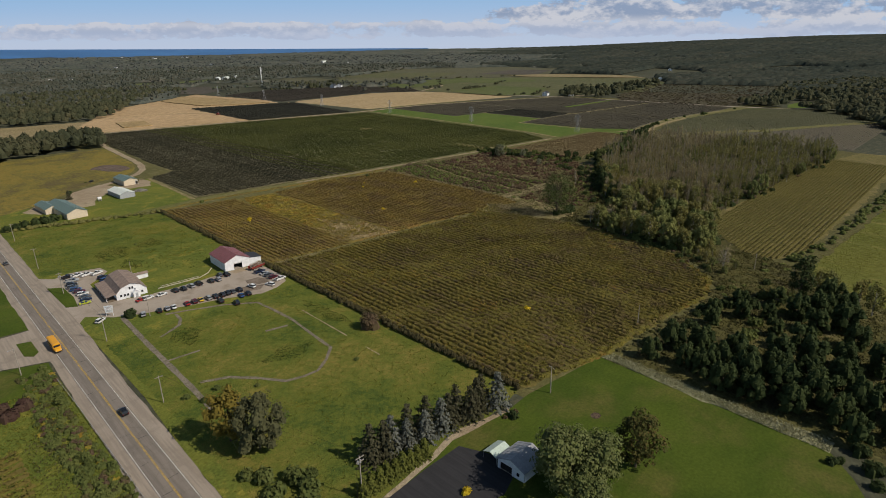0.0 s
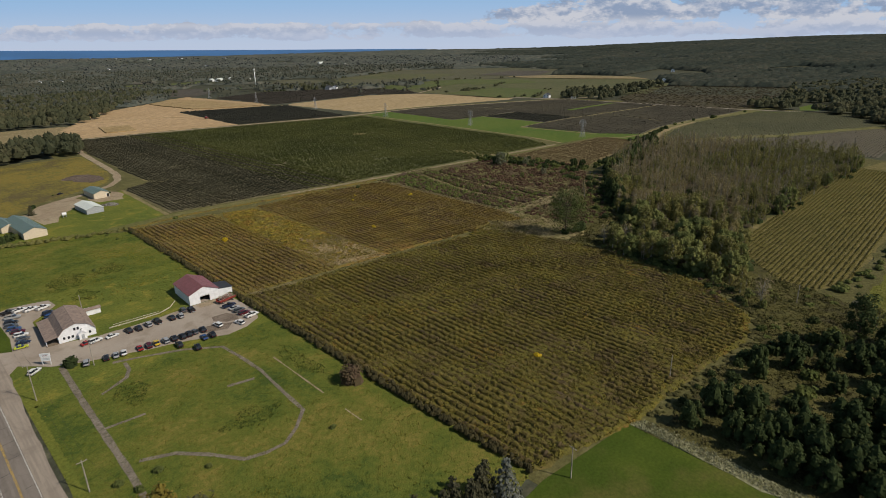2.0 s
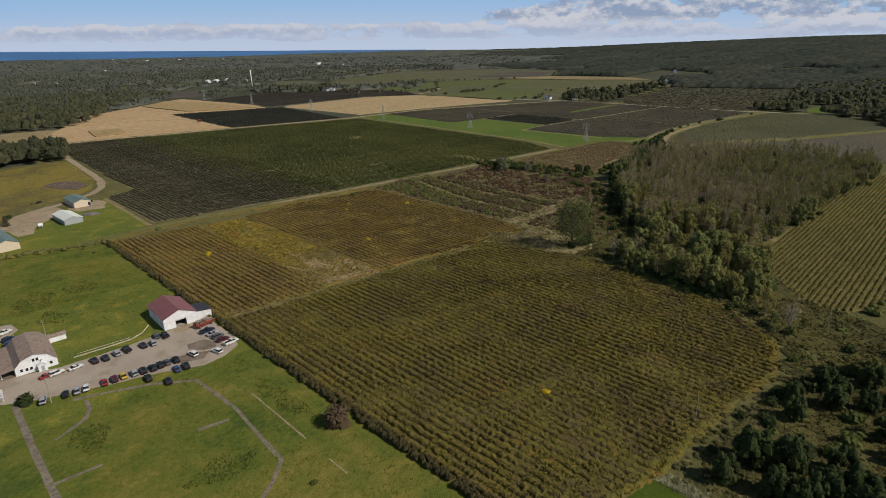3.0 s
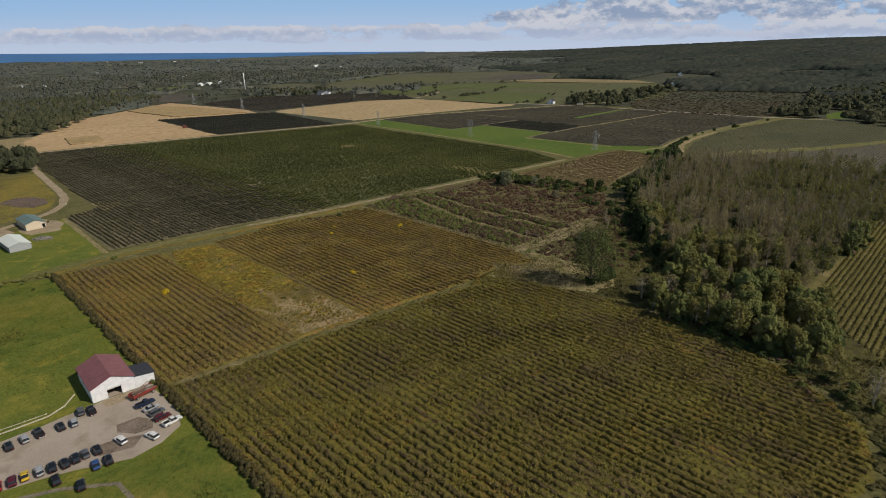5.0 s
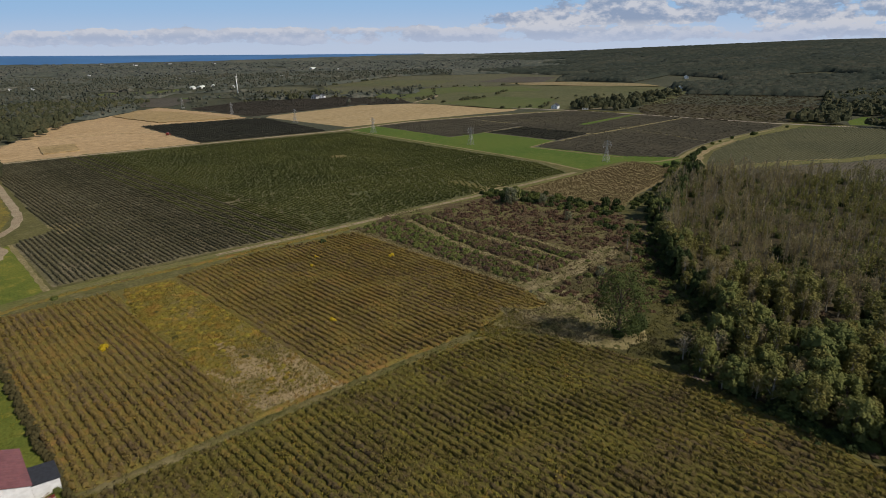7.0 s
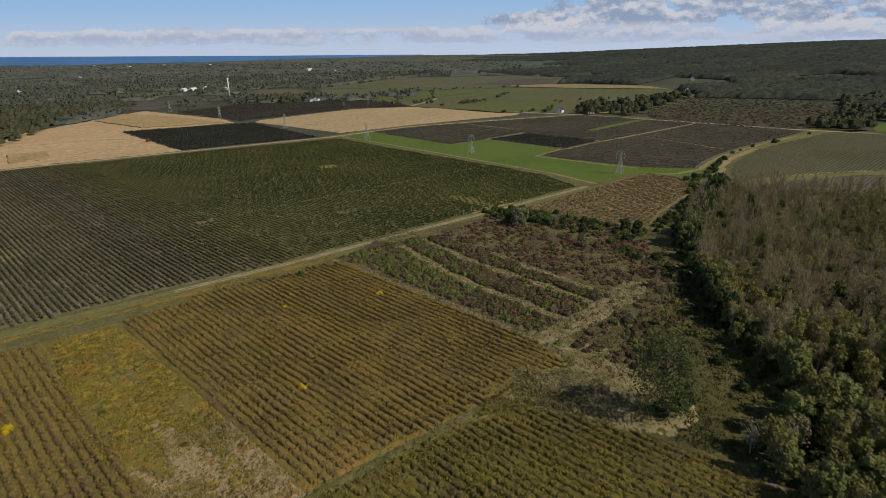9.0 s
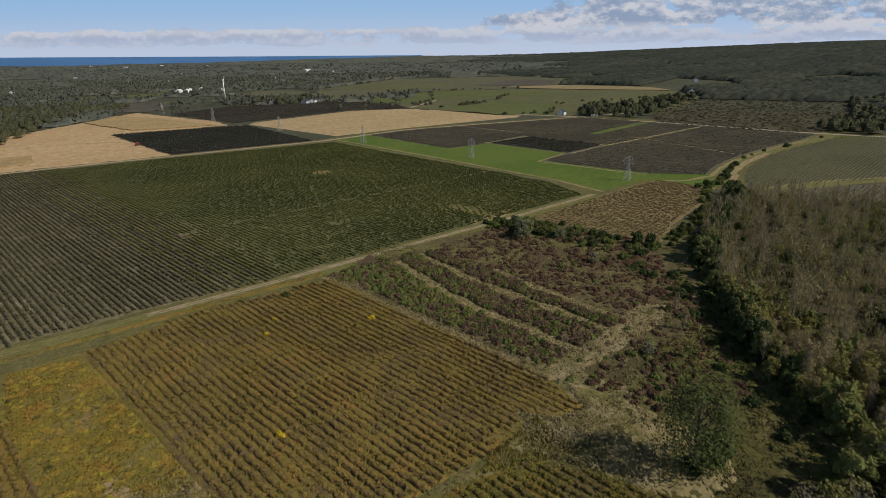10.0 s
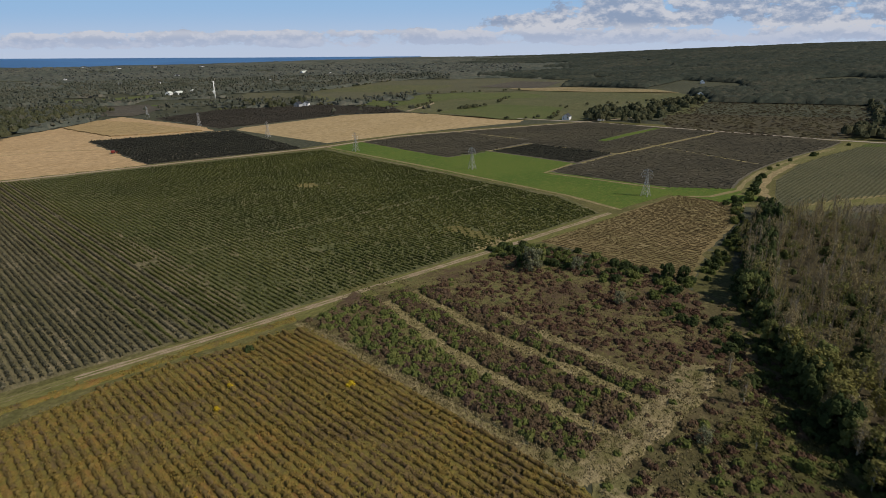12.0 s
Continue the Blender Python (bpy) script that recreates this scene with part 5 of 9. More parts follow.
def span_b(x):
    out = []
    for a, b in clip_span(VINE_B, x, 0.8):
        cut = 504.5 if 290 < x < 420 else 466 if 440 < x < 548 else None
        out += [(a, b)] if cut is None else [(a, cut - 2.5), (cut + 2.5, b)]
    return out


B_ROWS = np.arange(166.0, 302, 2.62)
MIXED = (B_ROWS > 262) & ((np.arange(len(B_ROWS)) * 7) % 5 < (B_ROWS - 250) / 14)
vine_block(B_ROWS[MIXED], span_b, "vine_b", "dark green grapevine row", "rows of the dark vineyard", 7, 0.55, 1.4, 1.15, 0.46, seed=4)
vine_block(B_ROWS[~MIXED], span_b, "vine_grey", "dark grey-green grapevine row", "rows of the dark vineyard", 7, 0.55, 1.4, 1.25, 0.5, seed=3)


def long_rows(name, label, poly, step, mat, per_m, size, high, wide, seed, along_x=False, spare=None, seg=2.4, gap=0.14):
    """Vine rows too far off to count: one joined mesh."""
    rng = np.random.default_rng(seed)
    pts = [(y, x) for x, y in poly] if along_x else poly
    cs, face, body = [], [], []
    for x in np.arange(min(p[0] for p in pts), max(p[0] for p in pts), step):
        for y0, y1 in clip_span(pts, x, 2.0):
            n = int((y1 - y0) * per_m)
            y = rng.uniform(y0, y1, n)
            c = np.stack([x + rng.normal(0, wide / 2.6, n), y, 0.3 + (high - 0.3) * rng.power(1.6, n)], 1)
            k = rng.random(n) > 0.12 + 0.1 * np.sin(y * 0.15 + x)
            if spare is not None:
                k &= ~spare(c[:, 0], c[:, 1])
            cs.append(c[k])
            face.append(np.stack([(c[k, 0] - x) * 2.4 / wide, 0 * c[k, 0], 0.25 + 0.6 * c[k, 2] / high], 1))
            body.append(hedge(x, y0, y1, seg, wide * 0.95, high * 0.9, rng, gap, 2))
            if spare is not None:
                a, b = body[-1]
                mid = a[b].mean(1)
                body[-1] = (a, b[~spare(mid[:, 0], mid[:, 1])])
    c, face = np.concatenate(cs), np.concatenate(face)
    v, f = joined([quads(c, size, rng, face=face)] + body)
    if along_x:
        v = v[:, [1, 0, 2]]
    return thing(name, label, "vineyard", data=mesh_from(name, v, f, mat), kind="stuff")


B_EAST = [(302, 399.5), (318, 397.5), (430, 386.5), (529, 377), (547, 420), (560, 731), (395, 780), (302, 802)]


def bare_spots(x, y):
    """The lane across the rows, and patches where vines are missing."""
    lane = (np.abs(y - 503 + (x - 335) * 0.083) < 1.3) & (x > 318) & (np.sin(x * 0.31) + np.sin(x * 0.083 + 1) > -0.7)
    patch = (np.hypot((x - 445) / 7, (y - 412) / 19) < 1) | (np.hypot((x - 452) / 9, (y - 594) / 8) < 1) | (np.hypot((x - 372) / 10, (y - 455) / 5) < 0.9)
    return lane | (patch & (np.sin(x * 1.3) * np.sin(y * 0.9) > -0.45))


def far_lanes(x, y):
    """Grass lanes through the far vineyard, and the dark plot in it."""
    a = (np.abs(y - np.interp(x, (727, 834, 910), (474, 464, 457))) < 3.5) & (x > 727)
    b = (np.abs(y - 529) < 7) & (x > 790) & (x < 920)
    c = (np.abs(x - np.interp(y, (354, 484), (757, 800))) < 2.5) & (y < 484)
    d = (np.abs(x - 750) < 3) & (y > 600)
    return a | b | c | d | ((x > 660) & (x < 732) & (y > 474) & (y < 589))


long_rows("vine_rows", "dark green vine rows of the big vineyard", [p for p in B_EAST], 2.62, "vine_b", 2.3, 0.7, 1.35, 0.8, 10, spare=bare_spots, seg=1.3, gap=0.42)
long_rows("vine_rows", "far grey-brown vine rows", FAR_V, 2.9, "vine_c", 0.35, 0.8, 1.4, 1.3, 11, seg=3.0, spare=far_lanes)
long_rows("vine_rows", "dark vine rows of the small plot", DARK_P, 2.9, "vine_dark", 0.8, 1.0, 1.8, 1.4, 12)
long_rows("vine_rows", "dark vine rows between grain fields", DARK_S, 2.9, "vine_dark", 0.7, 1.2, 1.8, 1.4, 13, seg=3.0)
long_rows("vine_rows", "dark vine rows behind the grain", DARK_N, 3.2, "vine_brown", 0.3, 1.6, 1.8, 1.5, 14, seg=4.0)
long_rows("vine_rows", "olive vine rows beyond the wood", RIGHT_F, 2.9, "vine_olive", 0.1, 0.9, 1.3, 1.2, 15, True, seg=3.0, gap=0.1)
long_rows("vine_rows", "vine rows west of the highway", [(-40, 20), (9, 20), (12, 178), (-40, 190)], 2.9, "vine_a", 8.0, 0.6, 1.5, 0.7, 18, True)
long_rows("vine_rows", "thin browning rows of the small vineyard", BROWN_V, 2.6, "vine_red", 3.0, 0.42, 0.7, 0.5, 16, seg=1.3, gap=0.45)
long_rows("vine_rows", "brown vine rows behind the wood", RIGHT_B, 2.9, "vine_c", 0.4, 0.85, 1.5, 1.3, 17, True, seg=3.0)
for k in range(25):     # long rows beside the wood, running away to the east
    y = 70.5 + k * 2.2
    x0, x1 = 303 + max(0, (y - 92)) * 0.95 + max(0, 78 - y) * 2.5, 590
    me = row_mesh("vine_trellis", x1 - x0, "vine_green", 6, 0.6, 1.1, 1.05, 300 + k, 0.2)
    thing("vine_trellis", "olive grapevine row beside the wood", "grapevine", "rows beside the wood", pose(x0, y, 0.05, 0, 0, -90 + 1.5), me)


def tufts(name, label, poly, n, mat, size, high, seed, category="weeds", spare=None, up=0.55):
    rng = np.random.default_rng(seed)
    x, y = scatter(poly, n, rng)
    if spare is not None:
        k = ~spare(x, y)
        x, y = x[k], y[k]
    lump = 0.5 + 0.3 * np.sin(x / 2.9 + 2 * np.sin(y / 7.1)) * np.sin(y / 3.7 + 1.7 * np.sin(x / 6.3)) + 0.3 * np.sin(x / 9.7 + y / 14.0) * np.sin(y / 11.9) + 0.25 * np.sin(x / 17.0 + seed) * np.sin(y / 23.0 + x / 60.0)
    k = rng.random(len(x)) < 0.3 + 0.9 * lump      # growth comes in clumps
    x, y, lump = x[k], y[k], lump[k]
    c = np.stack([x, y, 0.1 + rng.random(len(x)) * high * (0.35 + 1.1 * np.clip(lump, 0, 1))], 1)
    v, f = quads(c, size, rng, 0.0, up)
    return thing(name, label, category, data=mesh_from(name, v, f, mat), kind="stuff")


def clumps(name, label, poly, n, per, mat, size, wide, high, seed, category="weeds", spare=None):
    """Weeds that stand in bunches: several upright leaves or stems fanning out of each root."""
    rng = np.random.default_rng(seed)
    x, y = scatter(poly, n, rng)
    if spare is not None:
        k = ~spare(x, y)
        x, y = x[k], y[k]
    m = len(x)
    h = high * rng.uniform(0.45, 1.1, m) * (0.75 + 0.35 * np.sin(x / 7.0 + np.sin(y / 9.0)) * np.sin(y / 8.0))
    d = rng.normal(size=(m, per, 3)) * np.array([wide, wide, 0]) * 0.5
    z = h[:, None] * rng.uniform(0.25, 0.95, (m, per))
    c = np.stack([x[:, None] + d[:, :, 0], y[:, None] + d[:, :, 1], z], 2).reshape(-1, 3)
    face = np.stack([d[:, :, 0], d[:, :, 1], 0 * z + 0.35 * wide], 2).reshape(-1, 3) / wide
    v, f = quads(c, size, rng, 0.0, 0.45, face)
    return thing(name, label, category, data=mesh_from(name, v, f, mat), kind="stuff")


def cross_lane(x, y):
    """The mown lane between the two vineyard blocks."""
    return np.abs(y - np.interp(x, (130, 208, 236, 257, 276), (256, 247.5, 244.5, 241.5, 233.5))) < 1.8


def on_row(x):
    """True on and beside the rows, false along the middle of the alleys."""
    return np.abs(((x - 131.0) / SP) % 1.0 - 0.5) > 0.16


def in_gap(x, y):
    """The fallow gap in the upper block."""
    return (x > 178 - np.clip(np.abs(y - 330) - 30, 0, 20) * -0.15) & (x < 207.5) & (y > 255)


carpet("weed_sward", "knee-high yellowing weeds among the vine rows", BLOCK_S, 0.9, 0.75, "weeds_s", 21, rows=(131.0, SP), keep=lambda x, y: ~cross_lane(x, y))
carpet("weed_sward", "knee-high orange-brown weeds among the vine rows", BLOCK_N, 0.9, 0.75, "weeds_u", 22, rows=(131.0, SP), keep=lambda x, y: ~cross_lane(x, y) & ~in_gap(x, y), rank=0.6)
clumps("weeds", "tall yellowing weeds among the vine rows", BLOCK_S, 32000, 4, "weeds_tip", 0.52, 0.5, 1.75, 21, spare=lambda x, y: cross_lane(x, y) | ~on_row(x))
clumps("weeds", "tall orange-brown weeds among the vine rows", BLOCK_N, 32000, 4, "weeds_u_tip", 0.52, 0.5, 1.65, 22, spare=lambda x, y: cross_lane(x, y) | ~on_row(x) | in_gap(x, y))
clumps("weeds", "tall weeds smothering the vines", BLOCK_S, 9000, 7, "weeds_tip", 0.6, 0.75, 1.9, 121, spare=lambda x, y: cross_lane(x, y) | (np.sin(x / 13.0 + 1.5 * np.sin(y / 29.0) + 21) * np.sin(y / 17.0 + np.sin(x / 21.0)) < -0.2))
clumps("goldenrod", "rank orange and yellow-green weeds in the vineyard gap", [(177, 262), (207, 254), (206, 384), (185, 390), (174, 330)], 5000, 8, "fallow", 0.55, 0.7, 1.3, 125)
clumps("dry_tufts", "bleached straw tussocks in the vineyard gap", [(177, 258), (207, 250), (207, 300), (198, 306), (186, 300), (179, 316)], 1500, 8, "dry_sward", 0.55, 0.7, 0.9, 126)
tufts("dead_weeds", "bleached grey-brown weeds near the wood", [(232, 86), (257, 92), (268, 106), (276, 120), (281, 134), (284, 152), (288, 176), (281, 200), (268, 220), (236, 236), (252, 180), (244, 130)], 16000, "beige_tuft", 0.55, 1.1, 35, up=0.7)
carpet("dry_sward", "bleached straw-coloured grass in the vineyard gap", [(177, 258), (207, 249), (207, 322), (175, 330)], 0.9, 0.5, "dry_sward", 123, 0.2, keep=lambda x, y: y < 292 + 11 * np.sin(x / 3.3) + 9 * np.sin(x / 1.9 + 1))
carpet("beige_sward", "bleached tall grass round the lone tree", [(274, 236), (280, 224), (282, 206), (288, 193), (302, 191), (314, 200), (314, 230), (311, 250), (303, 236), (293, 238), (287, 247), (282, 242), (270, 242)], 0.9, 0.75, "beige_sward", 124, 0.15)
carpet("lane_sward", "low grass and weeds of the lane across the vineyard", [(130, 254.4), (208, 245.8), (236, 242.8), (257, 239.8), (274, 231.5), (282, 232), (287, 246), (270, 242.5), (257, 243.2), (236, 246.2), (208, 249.2), (130, 257.6)], 0.8, 0.35, "lane_sward", 130, 0.1)
clumps("lane_weeds", "weeds overhanging the lane across the vineyard", [(130, 253.8), (208, 245.2), (236, 242.2), (257, 239.2), (274, 231), (280, 236), (257, 243.8), (236, 246.8), (208, 249.8), (130, 258.2)], 1500, 6, "lane_sward", 0.5, 0.7, 0.9, 131)
TRACK_SIDE = [(128, 399), (165, 403.5), (216, 396.8), (312, 386), (313, 390.5), (216, 400.8), (165, 406.5), (126, 403)]
carpet("weed_sward", "orange-brown weeds along the farm track", TRACK_SIDE, 0.9, 0.7, "weeds_u", 132)
clumps("weeds", "orange-brown weeds along the farm track", TRACK_SIDE, 2600, 6, "weeds_u_tip", 0.5, 0.7, 1.2, 133)
clumps("weeds", "tall golden weeds at the end of the lane", [(258, 240), (276, 230), (284, 226), (288, 243), (268, 243)], 1500, 6, "weeds_tip", 0.55, 0.7, 1.3, 134)
clumps("tall_grass", "bleached grass at the end of the lane", [(262, 240), (278, 232), (288, 244), (268, 243)], 700, 6, "beige_sward", 0.55, 0.7, 1.1, 135)
clumps("meadow_weeds", "tufts of coarse grass and weeds in the meadow", [(48, 100), (68, 97), (126, 100), (127, 222), (62, 226), (46, 200)], 3600, 5, "meadow_sward", 0.42, 0.8, 0.22, 136, "grass", spare=lambda x, y: (np.abs(x - 57.3) < 1.6) & (y > 150))
clumps("meadow_weeds", "tufts of coarse grass and weeds in the meadow", [(48, 326), (60, 324), (104, 278), (126, 286), (128, 394), (50, 418)], 3500, 5, "meadow_sward", 0.42, 0.7, 0.3, 137, "grass")
clumps("tall_grass", "bleached tall grass and weeds round the lone tree", [(274, 238), (284, 208), (302, 194), (314, 202), (313, 230), (310, 250), (303, 236), (293, 238), (287, 248), (282, 242)], 4200, 7, "straw_sward", 0.6, 0.8, 1.3, 127)
clumps("coarse_weeds", "coarse olive weeds between wood and old plot", [(287, 192), (292, 176), (325, 174), (350, 202), (390, 230), (346, 238), (330, 199), (302, 195)], 6000, 7, "rough_sward", 0.6, 0.8, 1.3, 128)
clumps("coarse_weeds", "coarse olive weeds and brambles below the vineyard", [(168, 82), (207, 83), (236, 79), (260, 86), (274, 104), (284, 122), (304, 92), (296, 64), (262, 8), (170, 8)], 11000, 6, "rough_sward", 0.6, 0.9, 1.4, 129)
carpet("fallow_sward", "rank orange, yellow and green weeds in the vineyard gap", [(177, 262), (207, 256), (206, 384), (185, 390), (174, 330)], 0.9, 0.7, "fallow", 23, keep=lambda x, y: y >= 292 + 11 * np.sin(x / 3.3) + 9 * np.sin(x / 1.9 + 1))
carpet("brush_sward", "low reddish-brown brush and grass of the old plot", [(314, 254), (346, 240), (390, 232), (417, 266), (445, 282), (458, 303), (455, 362), (428, 374), (346, 394), (314, 380)], 1.1, 0.55, "brush_sward", 24, category="brush", keep=lambda x, y: (np.abs(x - lane_x(0, y)) > 2.9) & (np.abs(x - lane_x(1, y)) > 2.9) & ((np.abs(x - lane_x(2, y)) > 2.9) | (y > 338)) & ((y > 259) | (x > 386)))
carpet("rough_sward", "coarse weeds between wood and old plot", [(282, 214), (285, 190), (292, 176), (325, 174), (350, 202), (390, 230), (346, 238), (330, 206), (306, 206), (290, 212)], 1.0, 0.6, "rough_sward", 25)
carpet("rough_sward", "coarse weeds below the vineyard", [(168, 82), (207, 83), (236, 79), (260, 86), (274, 104), (284, 122), (345, 132), (304, 92), (296, 64), (262, 8), (240, -20), (168, -20), (169, 62)], 1.0, 0.6, "rough_sward", 26)
carpet("meadow_sward", "uneven unmown meadow grass with yellow weeds", MEADOW, 1.0, 0.05, "meadow_sward", 27, 0.032, "grass", keep=lambda x, y: ((y < 226) | (y > 322)) & (x > 46) & (x < 128))
tufts("goldenrod", "orange and yellow goldenrod in the vineyard gap", [(178, 275), (207, 300), (206, 384), (185, 390), (172, 330)], 15000, "goldenrod", 0.6, 0.9, 23)
tufts("goldenrod", "yellow-green weeds among bleached grass", [(176, 258), (207, 250), (207, 340), (190, 330), (178, 380), (172, 330)], 6500, "goldenrod", 0.6, 0.8, 34)
tufts("dry_tufts", "bleached grass tufts in the vineyard gap", [(174, 258), (207, 249), (206, 300), (180, 290)], 10000, "pale_tuft", 0.6, 0.7, 24, up=0.7)
tufts("dry_tufts", "bleached tall grass by the big tree", [(272, 244), (284, 210), (292, 198), (314, 202), (313, 230), (310, 250), (303, 236), (293, 238), (287, 248), (282, 242)], 7000, "beige_tuft", 0.55, 0.7, 25, up=0.7)
tufts("meadow_tufts", "uneven meadow grass tussocks", MEADOW, 12000, "tussock", 0.55, 0.1, 26, "grass", lambda x, y: ((y > 226) & (y < 320) & (x < 129)) | (np.hypot((x - 82) / 27, (y - 195) / 42) < 0))
for cx, cy, rx, ry in ((82, 336, 8, 10), (76, 327, 4, 6), (103, 341, 5, 5), (83, 310, 5, 8), (100, 335, 8, 5), (66, 290, 5, 9), (118, 190, 4, 14), (90, 172, 9, 5), (70, 212, 5, 8)):
    ring = [(cx + rx * math.cos(a * 0.524) * (1 + 0.3 * math.sin(a * 2.1 + cx)), cy + ry * math.sin(a * 0.524) * (1 + 0.3 * math.cos(a * 1.7 + cy))) for a in range(12)]
    tufts("dark_weeds", "dark green weed patch in the meadow", ring, int(rx * ry * 24), "dark_weed", 0.5, 0.12, int(cx), "weeds")
for cx, cy, rx, ry in ((88, 331, 5, 5), (112, 362, 12, 9), (126, 318, 5, 14), (107, 308, 10, 8), (92, 322, 8, 4), (118, 340, 6, 12), (60, 335, 5, 14), (116, 222, 4, 6), (80, 140, 12, 5), (112, 128, 7, 9), (84, 204, 6, 4)):
    ring = [(cx + rx * math.cos(a * 0.524) * (1 + 0.3 * math.sin(a * 2.1 + cx)), cy + ry * math.sin(a * 0.524) * (1 + 0.3 * math.cos(a * 1.7 + cy))) for a in range(12)]
    tufts("yellow_weeds", "yellow-flowering weed patch in the meadow", ring, int(rx * ry * 9), "yellow_weed", 0.42, 0.12, int(cx), "weeds")
tufts("white_weeds", "whitish flowering weeds along the lawn", [(163.5, 90), (168.5, 87), (167, 66), (166, 44), (166.5, 20), (161, 20), (162, 44), (162.5, 66)], 9000, "white_tuft", 0.5, 0.9, 27)
tufts("rough_weeds", "coarse weeds below the vineyard", [(168, 84), (207, 84), (236, 81), (258, 87), (270, 104), (284, 122), (345, 130), (304, 90), (296, 64), (262, 8), (240, -20), (167, -20), (167, 62)], 30000, "rough_dark_tuft", 0.5, 0.7, 28)
tufts("rough_weeds", "coarse weeds of the overgrown plot", ORCHARD, 26000, "rough_tuft", 0.65, 0.6, 29)
tufts("hay_tufts", "uneven hay grass", [(278, 45), (290, 60), (326, 63), (362, 60), (482, 56), (480, -20), (300, -30)], 26000, "tussock", 0.5, 0.08, 31)
tufts("rough_weeds", "rough weeds west of the highway", [(-20, 20), (27, 20), (27, 212), (-20, 205)], 16000, "tussock", 0.6, 0.4, 32)
tufts("rough_weeds", "bleached grass west of the highway", [(8, 20), (18, 20), (18, 190), (11, 178)], 3000, "rough_tuft", 0.6, 0.4, 42)
carpet("weed_sward", "golden and brown weeds of the field behind the sheds", ORANGE, 1.6, 0.5, "orange_sward", 33, keep=lambda x, y: ~inside(PURPLE, x, y))
tufts("dead_weeds", "flattened purplish dead weeds behind the sheds", PURPLE, 900, "purple_tuft", 1.1, 0.3, 38)


def limb_points(rng, h, lean, crown0, n):
    out = []
    for i in range(n):
        a = i * 2.4 + rng.uniform(-0.4, 0.4)
        z = h * (crown0 + (0.9 - crown0) * (i + 0.5) / n)
        out.append((a, z))
    return out


def tree_parts(h, spread, mat, bark="bark", leaves_n=900, leaf=0.8, crown0=0.25, lobes=14, seed=1, thin=1.0, tall=1.0, upright=0.0, body=0.0):
    """A tapered trunk with limbs, and a crown of leaf clumps gathered in uneven lobes at the limbs' ends."""
    rng = np.random.default_rng(seed)
    r = random.Random(seed)
    bm = bmesh.new()
    top = Vector((r.uniform(-0.3, 0.3), r.uniform(-0.3, 0.3), h * 0.82))
    rod(bm, (0, 0, -0.2), top * 0.45, h * 0.022, h * 0.015, 6)
    rod(bm, top * 0.45, top, h * 0.015, h * 0.004, 5)
    tips = []
    for a, z in limb_points(r, h, 0, crown0, lobes):
        t = (z / h - crown0) / (1 - crown0)
        reach = spread * (0.30 + 0.62 * math.sin(math.pi * min(0.95, 0.18 + 0.8 * t))) * r.uniform(0.55, 1.05)
        tip = Vector((math.cos(a) * reach, math.sin(a) * reach, min(h * 0.97, z + reach * 0.35 * tall)))
        base = top * (0.9 * z / (h * 0.97))
        rod(bm, base * 0.92, tip * 0.95 + base * 0.05, h * 0.007, h * 0.002, 4)
        tips.append(tip)
    tips.append(Vector((top.x, top.y, h * 0.9)))
    c, face = [], []
    mid = np.array([0, 0, h * 0.5])
    per = leaves_n // len(tips)
    rads = []
    for tip in tips:
        rad = spread * r.uniform(0.30, 0.50)
        rads.append(rad)
        d = rng.normal(size=(per, 3))
        d /= np.linalg.norm(d, axis=1)[:, None]
        d *= (rng.random((per, 1)) ** 0.4) * rad * np.array([1, 1, 0.85 * tall])
        c.append(np.array(tip) + d)
        out = np.array(tip) - mid
        face.append(d / rad * 0.8 + out / (np.linalg.norm(out) + 0.1) * 0.45 + np.array([0, 0, 0.35]))
    c, face = np.concatenate(c), np.concatenate(face)
    c[:, 2] = np.clip(c[:, 2], 0.3, h * 1.02)
    k = rng.random(len(c)) < thin
    c, face = c[k], face[k]
    v, f = quads(c, leaf, rng, 0.0, upright, face)
    if body:
        lumps = [mound(rad * body, rad * body, rng, 6, 4, -1.3) + np.array(tip) for tip, rad in zip(tips, rads)]
        v, f = joined([(v, f)] + [(b, np.arange(len(b)).reshape(-1, 4)) for b in lumps])
    wood = bpy.data.meshes.new("trunk")
    bm.to_mesh(wood)
    bm.free()
    wood.materials.append(M[bark])
    return wood, mesh_from("crown", v, f, mat)


